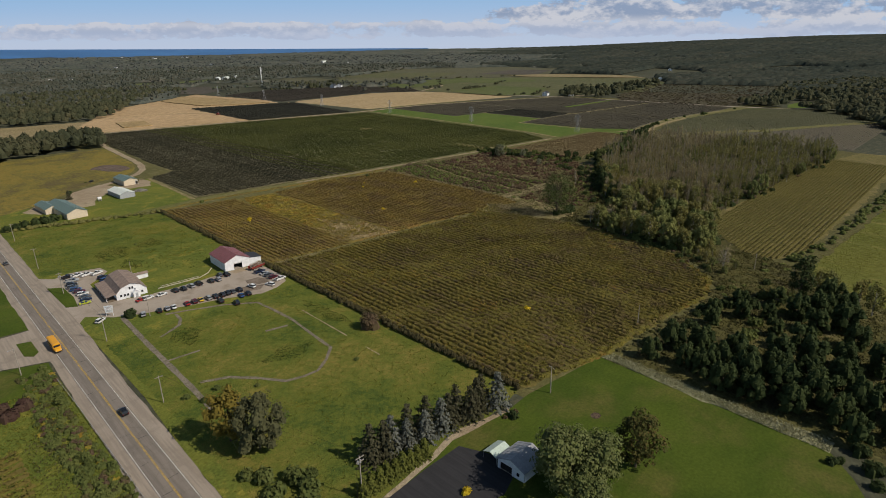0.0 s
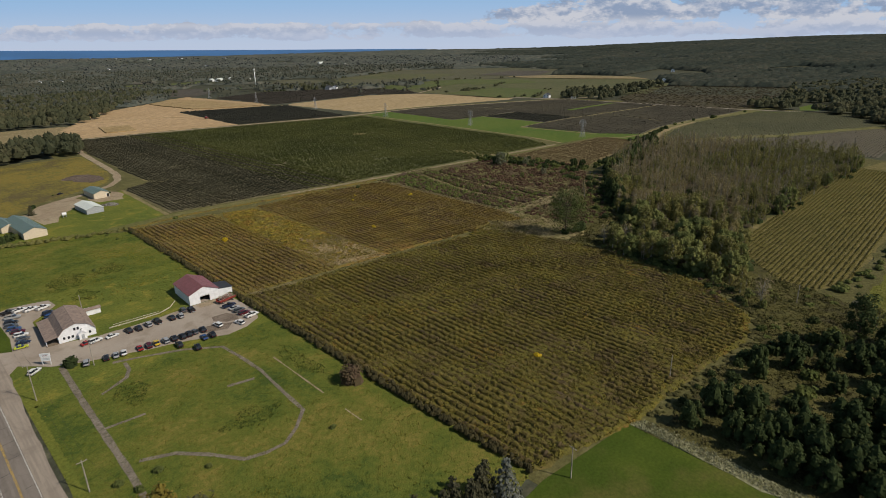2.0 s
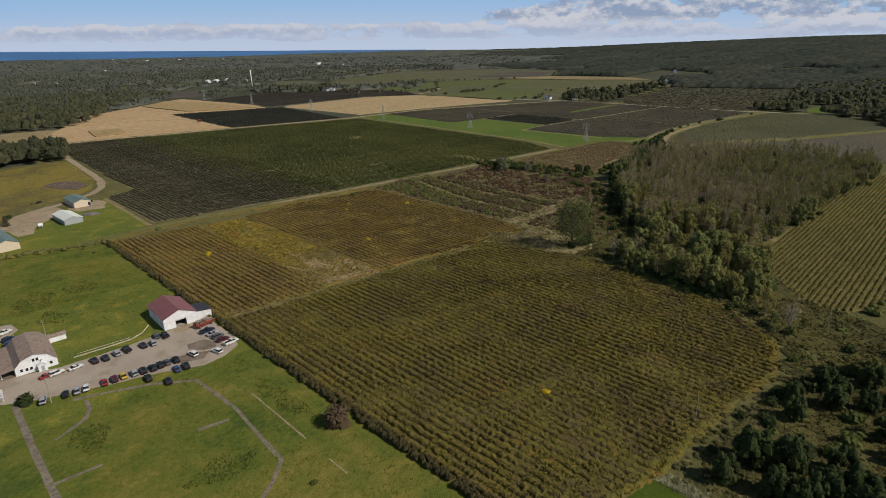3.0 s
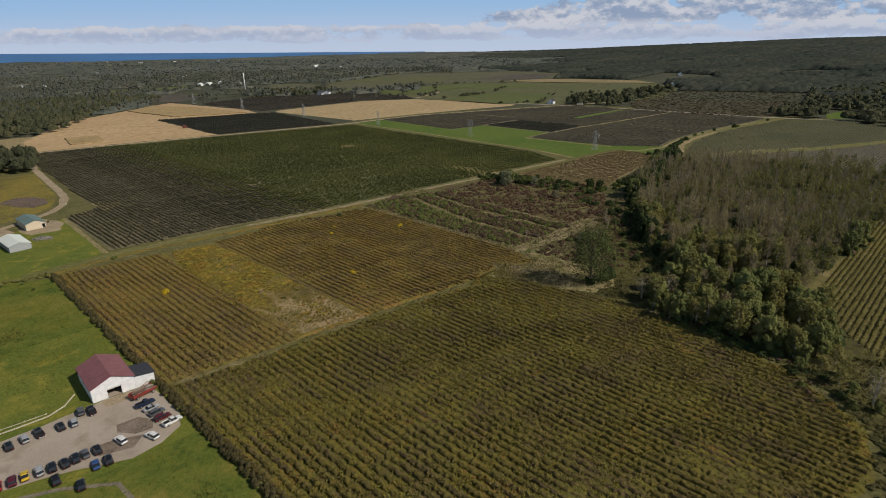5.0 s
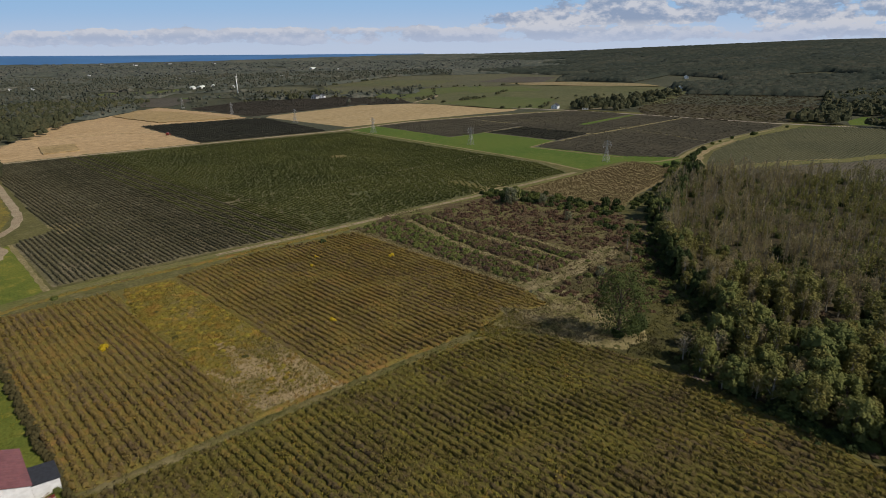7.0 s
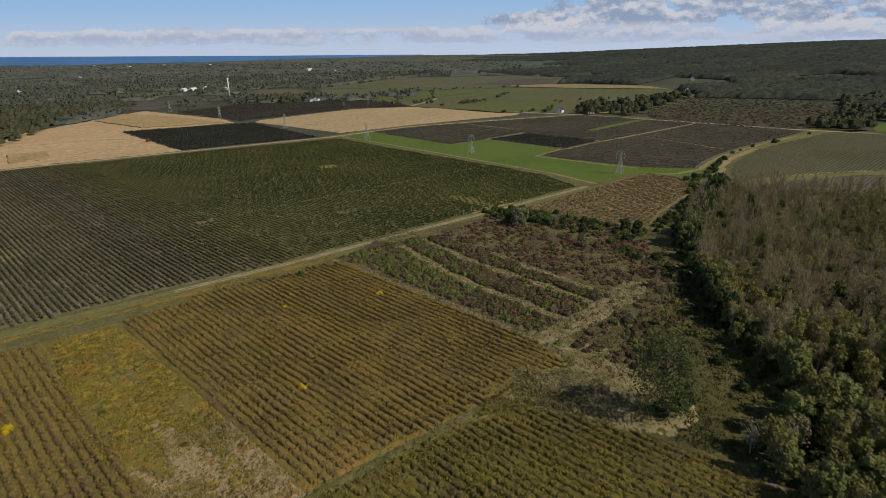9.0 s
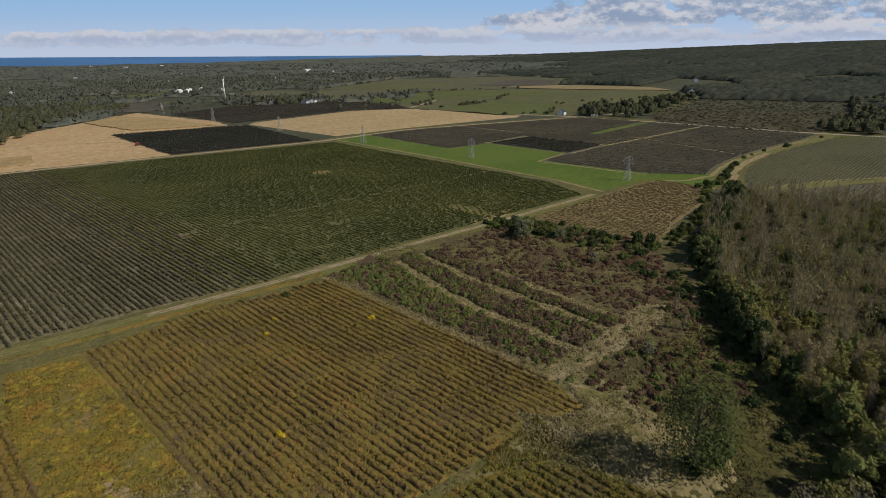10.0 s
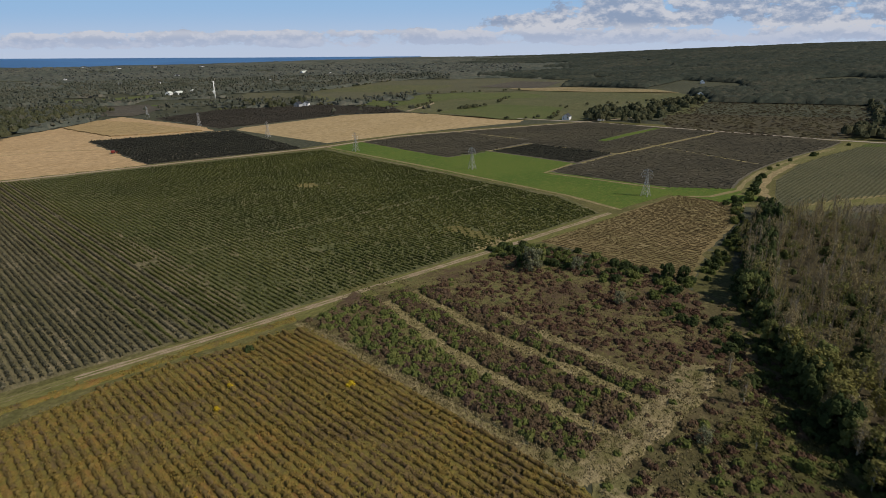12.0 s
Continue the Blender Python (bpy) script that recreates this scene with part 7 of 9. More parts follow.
for i in range(3100):     # russet shrubs in drifts, with grass between them
    x, y = random.uniform(312, 460), random.uniform(200, 376)
    drift = math.sin(x / 6.1 + 1.5 * math.sin(y / 11)) * math.sin(y / 7.3 + 1.2 * math.sin(x / 13))
    if drift > -0.25 - 0.4 * random.random() and inside(WILD, np.array([x]), np.array([y]))[0]:
        green = y < 250 and random.random() < 0.35
        heap_up(("russet_brush", "low russet shrubs of the overgrown plot", "brush"), random.choice(LOW_T + LOW_G if green else LOW_M), x, y, random.uniform(0.55, 1.25), random.uniform(0.8, 1.1))
for i in range(300):
    x, y = random.uniform(368, 460), random.uniform(258, 376)
    if inside(ORCHARD, np.array([x]), np.array([y]))[0]:
        heap_up(("low_brush", "low reddish-brown brush of the overgrown plot", "brush"), random.choice(LOW_S * 2 + LOW_G), x, y, random.uniform(0.55, 1.15), 0.85)
for i in range(200):
    x, y = random.uniform(322, 440), random.uniform(205, 268)
    if y > 206 + (x - 315) * 0.30 and y < 250 + (x - 315) * 0.2:
        heap_up(("low_brush", "low reddish-brown brush of the overgrown plot", "brush"), random.choice(LOW_S * 2 + LOW_G + LOW_D[:1]), x, y, random.uniform(0.5, 1.05), 0.9)
for i in range(130):
    y = random.uniform(284, 384)
    x = 443 + random.uniform(-14, 13) - max(0, y - 350) * 0.35
    if i < 46:
        shrub("shrub", random.choice(BUSH_D + BUSH_G), "dark green shrub of the thicket", "shrub", "thicket at the end of the plot", x, y, random.uniform(0.8, 1.5))
    else:
        heap_up(("thicket_brush", "dense dark green brush of the thicket", "brush"), random.choice(BUSH_D + BUSH_G), x, y, random.uniform(0.6, 1.3))
BANK = ((430, 312), (427, 295), (420, 277), (410, 257), (398, 240), (384, 224), (366, 212))
for i in range(64):      # bank of shrubs between the old plot and the wood
    k = random.randrange(6)
    t = random.random()
    x, y = BANK[k][0] + (BANK[k + 1][0] - BANK[k][0]) * t + random.uniform(-8, 7), BANK[k][1] + (BANK[k + 1][1] - BANK[k][1]) * t + random.uniform(-6, 6)
    shrub("shrub", random.choice(BUSH_G * 2 + BUSH_D + BUSH_S[:2]), "grey-green shrub of the bank beside the wood", "shrub", "shrub bank by the wood", x, y, random.uniform(0.5, 1.25))
SILVER = tree_parts(12, 5.0, "silver_leaf", leaves_n=900, leaf=0.8, crown0=0.1, lobes=14, seed=57)
for x, y, t, s in ((419, 349, SILVER, 1.0), (412, 299, SILVER, 0.5), (433, 333, SILVER, 0.6), (427, 352, GREEN_T[0], 0.95), (420, 356, DARK_T[0], 0.8), (452, 297, DARK_T[1], 0.85), (456, 291, DARK_T[2], 0.75), (345, 237, SILVER, 0.45), (330, 262, BROWN_T[0], 0.35), (385, 245, BROWN_T[1], 0.6), (372, 236, BROWN_T[2], 0.6), (392, 305, GREEN_T[2], 0.4), (352, 226, OLIVE_T[0], 0.55)):
    plant("tree", t, "small tree in the overgrown plot", "tree", "", x, y, s)
for i in range(40):     # hedge on the ditch beyond the small vineyard
    t = i / 39
    x, y = 465 + 155 * t + random.uniform(-3, 3), 286 + 40 * t + random.uniform(-5, 5) - 10 * math.sin(t * 3)
    shrub("shrub", random.choice(BUSH_D + BUSH_G), "hedge shrub along the ditch", "shrub", "hedge beyond the small vineyard", x, y, random.uniform(0.8, 1.6))
for x, y, s in ((621, 318, 1.6), (632, 321, 1.9), (643, 322, 2.0), (626, 312, 1.4), (659, 327, 1.7), (650, 323, 1.5), (673, 330, 1.3), (684, 332, 1.5), (703, 335, 1.5), (694, 335, 1.2), (740, 341, 1.2), (760, 341, 0.8), (789, 339, 1.1), (828, 331, 1.5), (836, 330, 1.1), (611, 321, 1.5), (602, 326, 1.2), (590, 316, 1.4), (912, 320, 1.0)):
    shrub("shrub", random.choice(BUSH_D * 2 + BUSH_G), "dark shrub in the ditch between far vineyards", "shrub", "shrubs of the ditch", x, y, s)
BUSH_Y = bush_mesh(2.0, 2.8, "yellow_leaf", 420, 0.5, 120)
for x, y, s in ((160, 334, 1.15), (232, 291, 0.75), (297, 331, 0.85), (261, 350, 0.65), (270, 360, 0.55), (240, 318, 0.4), (176, 131, 0.8)):
    shrub("shrub", BUSH_Y, "bright yellow sapling among the vines", "shrub", "yellow saplings", x, y, s)
shrub("shrub", BUSH_D[0], "dark round bush on the vineyard edge", "shrub", "", 286, 377, 0.9)
ROUND = bush_mesh(4.6, 6.2, "shrub", 1500, 0.7, 121)
shrub("shrub", ROUND, "large round brownish bush at the meadow edge", "shrub", "", 122.5, 166)
shrub("shrub", BUSH_D[1], "clipped dark bush by the drive", "shrub", "", 61, 245.5, 1.3)
for x, y, s in ((130, 390, 0.8), (95, 340, 0.5), (120, 385, 0.5), (118, 397, 0.5), (160, 402, 0.8), (128, 262, 0.6), (128, 240, 0.5), (104, 150, 0.5), (72, 160, 0.5), (62, 168, 0.7), (53, 170, 0.7), (56, 164, 0.7)):
    shrub("shrub", random.choice(BUSH_G), "low green shrub in the meadow grass", "shrub", "", x, y, s)

# house garden
for i, (x, y, s, k) in enumerate(((75, 105, 1.2, 0), (79, 104, 1.15, 0), (82, 105, 1.1, 1), (86, 103, 0.9, 1), (88, 105, 1.15, 0), (91, 101, 1.0, 1), (94, 104, 1.15, 0), (97, 101, 1.1, 1), (100, 101, 1.1, 0), (104, 102, 1.15, 0), (107, 99, 1.1, 0), (111, 100, 1.15, 0), (114, 101, 1.1, 0), (117, 97, 1.2, 1))):
    sp = spruce_parts(10.5, 3.9, "blue_spruce" if k else "spruce_leaf", 130 + i, 1100, 0.6)
    plant("spruce", sp, "blue spruce in the garden row" if k else "dark spruce in the garden row", "spruce", "spruces along the garden", x, y, s)
for i in range(9):
    t = i / 8
    cy = spruce_parts(6.2, 2.3, "cypress_leaf", 150 + i, 1100, 0.5)
    plant("cypress_hedge", cy, "dense olive-green hedge conifer", "hedge", "hedge along the drive", 66 + 20 * t, 96.5 - 0.3 * t, random.uniform(0.9, 1.1))
plant("tree", MAPLE_T[0], "large pale green maple by the garage", "tree", "", 101, 63, 1.15)
plant("tree", MAPLE_T[1], "large pale green maple by the garage", "tree", "", 108, 58, 1.0)
plant("tree", tree_parts(14, 5.0, "autumn_leaf", leaves_n=3600, leaf=0.6, crown0=0.12, lobes=24, seed=160), "round tree turning red at the top", "tree", "", 121, 54, 1.15)
plant("tree", MAPLE_T[1], "large pale green maple by the garage", "tree", "", 94, 52, 0.9)
plant("tree", tree_parts(9.5, 4.2, "olive_grey", leaves_n=2600, leaf=0.45, crown0=0.08, lobes=24, seed=161, thin=0.8, tall=1.1, upright=0.3, body=0.6), "spreading half-bare olive tree by the highway", "tree", "", 57, 131, 1.6)
plant("tree", tree_parts(8, 2.6, "golden_leaf", leaves_n=1100, leaf=0.45, crown0=0.12, lobes=16, seed=162, tall=1.4, body=0.6), "small tree with yellow leaves by the highway", "tree", "", 53, 140, 1.95)
for x, y, s in ((52, 119, 1.5), (57, 113, 1.6), (51, 112, 1.5), (58, 108, 1.6), (55, 104, 1.7), (49, 123, 1.1), (61, 112, 1.0), (54, 97, 1.9), (57, 93, 1.9)):
    shrub("shrub", random.choice(BUSH_G), "green shrub between the meadow and the highway", "shrub", "", x, y, s)
shrub("shrub", BUSH_Y, "small yellowing garden shrub", "shrub", "", 84, 79, 0.7)
for x, y, s in ((157, 18.5, 0.75), (159, 17, 0.6), (154, 8, 0.9), (160, 10, 1.3), (148, 2, 1.2), (166, 14, 1.2), (141, -2, 1.1), (156, 2, 1.3), (134, -6, 1.2), (164, 4, 1.4), (128, -8, 1.0)):
    shrub("shrub", random.choice(BUSH_D + BUSH_S[:1]), "dark shrub at the corner of the lawn", "shrub", "shrubs at the lawn corner", x, y, s)
for x, y, s in ((118, 91, 0.6), (114, 91.5, 0.5)):
    shrub("shrub", BUSH_S[0], "low garden shrub on the lawn edge", "shrub", "", x, y, s)
for i in range(24):
    y = random.uniform(60, 224)
    shrub("shrub", random.choice(BUSH_G * 2 + BUSH_S), "brush beside the highway guardrail", "shrub", "brush west of the highway", random.uniform(19.5, 26), y, random.uniform(0.5, 1.1))
for i in range(820):
    y = random.uniform(60, 222)
    heap_up(("roadside_brush", "low olive and orange brush beside the guardrail", "brush"), random.choice(LOW_G * 2 + LOW_S[:1] + LOW_T + LOW_Y[:1]), random.uniform(18.0, 27) - 2 * math.sin(y / 23) ** 2, y, random.uniform(0.4, 0.95))
for x, y in ((6, 198), (2, 202), (10, 203), (-2, 196), (12, 198), (16, 202), (-6, 200)):
    shrub("shrub", BUSH_P, "dark reddish shrub by the highway", "shrub", "brush west of the highway", x, y, 1.5)


lay_heaps()


# ---- far woods: countless crowns, one mesh for each stretch ----
def woods(name, label, poly, n, mat, h, w, per, seed, keep=None, grain=0.45):
    rng = np.random.default_rng(seed)
    x, y = scatter(poly, n, rng)
    if keep is not None:
        k = keep(x, y)
        x, y = x[k], y[k]
    m = len(x)
    size = rng.uniform(0.7, 1.2, m)
    z = height(x, y)
    bits = []
    if per > 12:        # near enough to tell crowns apart: leaf clumps over lumpy domes
        d = rng.normal(size=(m, per, 3))
        d[:, :, 2] = np.abs(d[:, :, 2]) - 0.35
        d /= np.linalg.norm(d, axis=2)[:, :, None]
        face = (d + np.array([0, 0, 0.3])).reshape(-1, 3)
        c = np.stack([x[:, None] + d[:, :, 0] * w * size[:, None], y[:, None] + d[:, :, 1] * w * size[:, None], z[:, None] + h * size[:, None] * (0.56 + 0.44 * d[:, :, 2])], 2).reshape(-1, 3)
        bits.append(quads(c, np.repeat(w * grain * size, per), rng, 0.0, face=face))
    shapes = [mound(1.0, 1.0, rng, *((7, 3) if per > 12 else (4, 2) if per > 8 else (3, 2)), -0.35) for _ in range(9)]
    shapes = [np.stack([q[:, 0], q[:, 1], (0.52 + 0.48 * q[:, 2]) if per > 12 else (0.70 + 0.30 * q[:, 2])], 1) for q in shapes]
    pick = rng.integers(0, 9, m)
    tall = rng.uniform(0.85, 1.1, m)
    for k in range(9):
        at = pick == k
        one = shapes[k]
        v = np.stack([x[at, None] + one[None, :, 0] * w * size[at, None], y[at, None] + one[None, :, 1] * w * size[at, None], z[at, None] + (one[None, :, 2] * h * size[at, None]) * tall[at, None]], 2).reshape(-1, 3)
        bits.append((v, np.arange(len(v)).reshape(-1, 4)))
    v, f = joined(bits)
    return thing(name, label, "woodland", data=mesh_from(name, v, f, mat), kind="stuff")


FAR_BITS = [[(570, 1800), (620, 1800), (605, 1640), (548, 1650)], [(640, 1770), (744, 1775), (840, 1812), (700, 1630), (632, 1618)], [(585, 1544), (665, 1515), (645, 1375), (558, 1280), (514, 1339)], [(945, 1625), (1010, 1516), (960, 1240), (820, 1375), (825, 1485)]]
NO_GO = FAR_BITS + [[(1250, 1120), (1374, 1135), (1510, 1012), (1505, 740), (1380, 680), (1250, 800)], VINE_B, WHEAT_A, WHEAT_B, DARK_S, DARK_N, GREEN, FAR_V, RIGHT_F, ORANGE, BRUSH, FAR_GREEN, FAR_BROWN, RIGHT_G, RIGHT_V, BLOCK_N, WOOD, [(60, 420), (165, 400), (170, 560), (60, 560)],
         [(600, 1480), (760, 1370), (830, 1500), (700, 1620)], [(1400, 760), (1560, 640), (1700, 700), (1760, 860), (1520, 840)]]


TURBINE_FARM = ((790, 1735, 12, 18, -50), (806, 1722, 13, 26, -55), (865, 1766, 9, 11, -40), (885, 1685, 9, 10, -30))
FAR_HOUSES = ((499, 2085, 8, 10, -30), (452, 2115, 8, 9, -20), (843, 2245, 8, 12, -50), (939, 2195, 9, 16, -50), (782, 2595, 8, 12, -40), (1134, 2527, 9, 22, -50), (1038, 3310, 11, 16, -30), (1141, 3182, 11, 26, -50), (1293, 3201, 11, 40, -60), (1489, 3107, 10, 34, -60), (1559, 2336, 12, 34, -70), (1605, 2202, 9, 14, -30), (1250, 2050, 8, 12, -40))


def open_land(x, y):
    k = np.ones(len(x), bool)
    for fx, fy, w, d, a in TURBINE_FARM + FAR_HOUSES:      # yards and paddocks round the far farms
        r = math.hypot(fx, fy)
        fore = ((fx - x) * fx + (fy - y) * fy) / r
        side = np.abs((fx - x) * fy - (fy - y) * fx) / r
        k &= ~((fore > -14) & (fore < 75) & (side < d * 0.5 + 5))
    for p in NO_GO:
        k &= ~inside(p, x, y)
    return k


def wedge(a0, a1, r0, r1):
    a = np.radians(np.linspace(a0, a1, 12))
    return [(r0 * math.sin(t), r0 * math.cos(t)) for t in a] + [(r1 * math.sin(t), r1 * math.cos(t)) for t in a[::-1]]


def clumped(scale, cut):
    def keep(x, y):
        s = np.sin(x / scale + 1.3) * np.sin(y / (scale * 0.8) + 0.4) + 0.6 * np.sin((x + y) / (scale * 0.37)) * np.sin((x - y) / (scale * 0.53))
        return open_land(x, y) & (s > cut)
    return keep


woods("woodland", "dense mixed trees between the sheds and the grain fields", [(40, 690), (91, 690), (146, 716), (185, 706), (204, 770), (196, 806), (130, 786), (40, 790)], 330, "forest", 14, 4.6, 44, 201, grain=0.36)
woods("woodland", "dense mixed woodland beyond the grain field", [(20, 1030), (143, 1006), (217, 988), (250, 985), (277, 1006), (333, 1102), (364, 1178), (465, 1330), (560, 1400), (500, 1560), (200, 1560), (20, 1300)], 2300, "forest", 11, 4.8, 14, 202, grain=0.4)
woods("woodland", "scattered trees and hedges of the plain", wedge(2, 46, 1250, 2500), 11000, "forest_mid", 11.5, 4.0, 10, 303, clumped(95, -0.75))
def canopy(label, a0, a1, r0, r1, da, dr, h, mat, seed, keep):
    """Far woodland as one closed, uneven roof of crowns that falls to the ground where it ends."""
    rng = np.random.default_rng(seed)
    a, r = np.meshgrid(np.radians(np.arange(a0, a1 + da, da)), np.arange(r0, r1 + dr, dr))
    a = a + rng.uniform(-0.4, 0.4, a.shape) * math.radians(da)
    r = r + rng.uniform(-0.4, 0.4, r.shape) * dr
    x, y = r * np.sin(a), r * np.cos(a)
    z = height(x, y) + h * (0.4 + 0.7 * rng.random(x.shape))
    ok = keep((x[:-1, :-1] + x[1:, 1:]).ravel() / 2, (y[:-1, :-1] + y[1:, 1:]).ravel() / 2)
    idx = np.arange(x.size).reshape(x.shape)
    f = np.stack([idx[:-1, :-1], idx[1:, :-1], idx[1:, 1:], idx[:-1, 1:]], 2).reshape(-1, 4)[ok]
    f = np.concatenate([f[:, [0, 1, 2]], f[:, [0, 2, 3]]])
    rim = np.bincount(f.ravel(), minlength=x.size) < 6
    z.ravel()[rim] = height(x.ravel()[rim], y.ravel()[rim]) + h * 0.12
    used, f = np.unique(f, return_inverse=True)
    v = np.stack([x, y, z], 2).reshape(-1, 3)[used]
    thing("woodland", label, "woodland", data=mesh_from("woodland", v, f.reshape(-1, 3), mat), kind="stuff")


def near_woods(x, y):
    """Trees between the farms of the plain and, closed, on the lower slope of the scarp."""
    az = np.degrees(np.arctan2(x, y))
    return np.where(az > 51 + 2 * np.sin(np.hypot(x, y) / 60), clumped(140, -0.75)(x, y), clumped(95, -0.2)(x, y))


def far_woods(x, y):
    """Woods as far as the lake's shore and the top of the scarp."""
    r, az = np.hypot(x, y), np.degrees(np.arctan2(x, y))
    return np.where(az < 50, (r < shore(az) - 130) & clumped(160, -0.8)(x, y), clumped(300, -1.1)(x, y))


def on_scarp(x, y):
    """True where the woods of the plain give way to the scarp's, coloured darker for cloud shade."""
    r = np.hypot(x, y)
    return np.degrees(np.arctan2(x, y)) > 54 + 3.5 * np.sin(r / 210) + 2.5 * np.sin(r / 83 + 1) - np.clip((r - 2300) / 500, 0, 4)


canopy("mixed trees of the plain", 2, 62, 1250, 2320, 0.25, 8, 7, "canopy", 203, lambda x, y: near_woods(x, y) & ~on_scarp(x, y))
canopy("closed woods on the lower slope of the scarp, cloud shade in their colour", 46, 92, 1250, 2320, 0.22, 6.5, 11, "scarp_canopy", 205, lambda x, y: near_woods(x, y) & on_scarp(x, y))
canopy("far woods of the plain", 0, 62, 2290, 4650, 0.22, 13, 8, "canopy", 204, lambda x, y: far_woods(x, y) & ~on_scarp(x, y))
canopy("closed woods of the far scarp, cloud shade in their colour", 44, 92, 2290, 4650, 0.2, 12, 12, "scarp_canopy", 206, lambda x, y: far_woods(x, y) & on_scarp(x, y))
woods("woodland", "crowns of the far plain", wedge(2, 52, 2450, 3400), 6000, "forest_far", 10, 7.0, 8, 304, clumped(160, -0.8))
woods("tree_belt", "belt of dark trees below the scarp", [(1000, 560), (935, 560), (940, 640), (1000, 690), (1150, 640), (1270, 640), (1280, 610)], 260, "forest", 12, 5, 26, 209)
woods("woodland", "dark trees around the green clearing", [(950, 240), (965, 345), (1110, 330), (1340, 380), (1500, 300), (1500, 100), (900, 60), (760, 100), (930, 180)], 2000, "forest", 11, 5.5, 14, 210, lambda x, y: ~inside([(960, 270), (985, 240), (1064, 244), (1082, 280), (1015, 286)], x, y) & ((x > 960) | (y < 225)))
woods("tree_belt", "trees beyond the hay field", [(480, -60), (640, -40), (760, 20), (820, 120), (900, 180), (900, 60), (760, -60)], 500, "forest", 11, 5, 20, 211)
woods("brush", "low brush scattered over the brown fallow", BRUSH, 2600, "dark_brush", 1.6, 2.4, 8, 212)
woods("tree_belt", "belt of trees by the far farm", [(800, 1190), (830, 1170), (900, 1290), (760, 1330), (720, 1300)], 90, "forest", 11, 5, 24, 213, lambda x, y: np.hypot(x - 825, y - 1190) > 18)
woods("tree_belt", "line of trees behind the sheds", [(-60, 440), (40, 440), (60, 560), (60, 720), (-60, 760)], 320, "forest", 11, 4.5, 40, 214)
woods("hedgerow", "scrub line along the meadow top", [(46, 424), (102, 404), (130, 398), (131, 402), (103, 410), (46, 431)], 420, "olive_leaf", 1.8, 1.3, 14, 215, grain=0.5)
woods("hedgerow", "weedy scrub along the vineyard edge", [(128, 258), (130.5, 258), (132, 398), (129.5, 399)], 420, "edge_leaf", 1.7, 0.8, 14, 216, grain=0.5)
woods("hedgerow", "weedy scrub along the vineyard edge", [(127.4, 97), (129.6, 97), (130.5, 256), (128, 256)], 460, "edge_leaf", 1.7, 0.8, 14, 217, grain=0.5)
woods("hedgerow", "low hedge between vine rows and hay field", [(300, 66), (345, 62), (482, 58), (640, 68), (640, 72), (482, 65), (345, 67), (303, 73)], 300, "green_leaf", 2.0, 1.7, 14, 220, grain=0.5)
for k, pts in enumerate(([(885, 745), (930, 690), (1080, 770)], [(905, 900), (1060, 900), (1190, 980)], [(880, 950), (1000, 1010), (1150, 1185)], [(1110, 760), (1240, 690), (1330, 640)], [(905, 1010), (862, 1180), (690, 1262)], [(1050, 1500), (1250, 1560), (1450, 1650)], [(1160, 1210), (1400, 1010)])):
    for a, b in zip(pts, pts[1:]):
        dx, dy = b[0] - a[0], b[1] - a[1]
        ln = math.hypot(dx, dy)
        ox, oy = -dy / ln * 7, dx / ln * 7
        woods("hedgerow", "dark hedge and scattered trees between far fields", [(a[0] - ox, a[1] - oy), (b[0] - ox, b[1] - oy), (b[0] + ox, b[1] + oy), (a[0] + ox, a[1] + oy)], int(ln / 2.2), "forest", 5, 3, 14, 230 + k, lambda x, y: np.sin(x / 17) * np.sin(y / 23) > -0.35)


# ---- buildings ----
def roof_pair(w, y0, y1, eave, ridge, over=0.35, thick=0.16):
    """Two roof slopes over a span of width w, with their thickness."""
    s = (ridge - eave) / (w / 2)
    out = []
    for sign in (-1, 1):
        xe, ze = sign * (w / 2 + over), eave - over * s
        out.append(prism([(0, ridge + thick), (xe, ze + thick), (xe, ze), (0, ridge)], y0 - over, y1 + over))
    return out


def seams(parent, w, y0, y1, eave, ridge, mat, step=1.2, over=0.35, thick=0.16):
    """Standing seams of a metal roof, one rib each, under the slope that carries them."""
    s = (ridge - eave) / (w / 2)
    for slope, sign in zip(parent, (-1, 1)):
        xe, ze = sign * (w / 2 + over), eave - over * s
        me = None
        y = y0 - over + 0.1
        while y < y1 + over:
            if me is None:
                bm = prism([(0, ridge + thick + 0.05), (xe, ze + thick + 0.05), (xe, ze + thick), (0, ridge + thick)], -0.04, 0.04)
                me = bpy.data.meshes.new("seam")
                bm.to_mesh(me)
                bm.free()
                me.materials.append(M[mat])
            ob = piece("seam", me, slope)
            ob.location = (0, y, 0)
            y += step


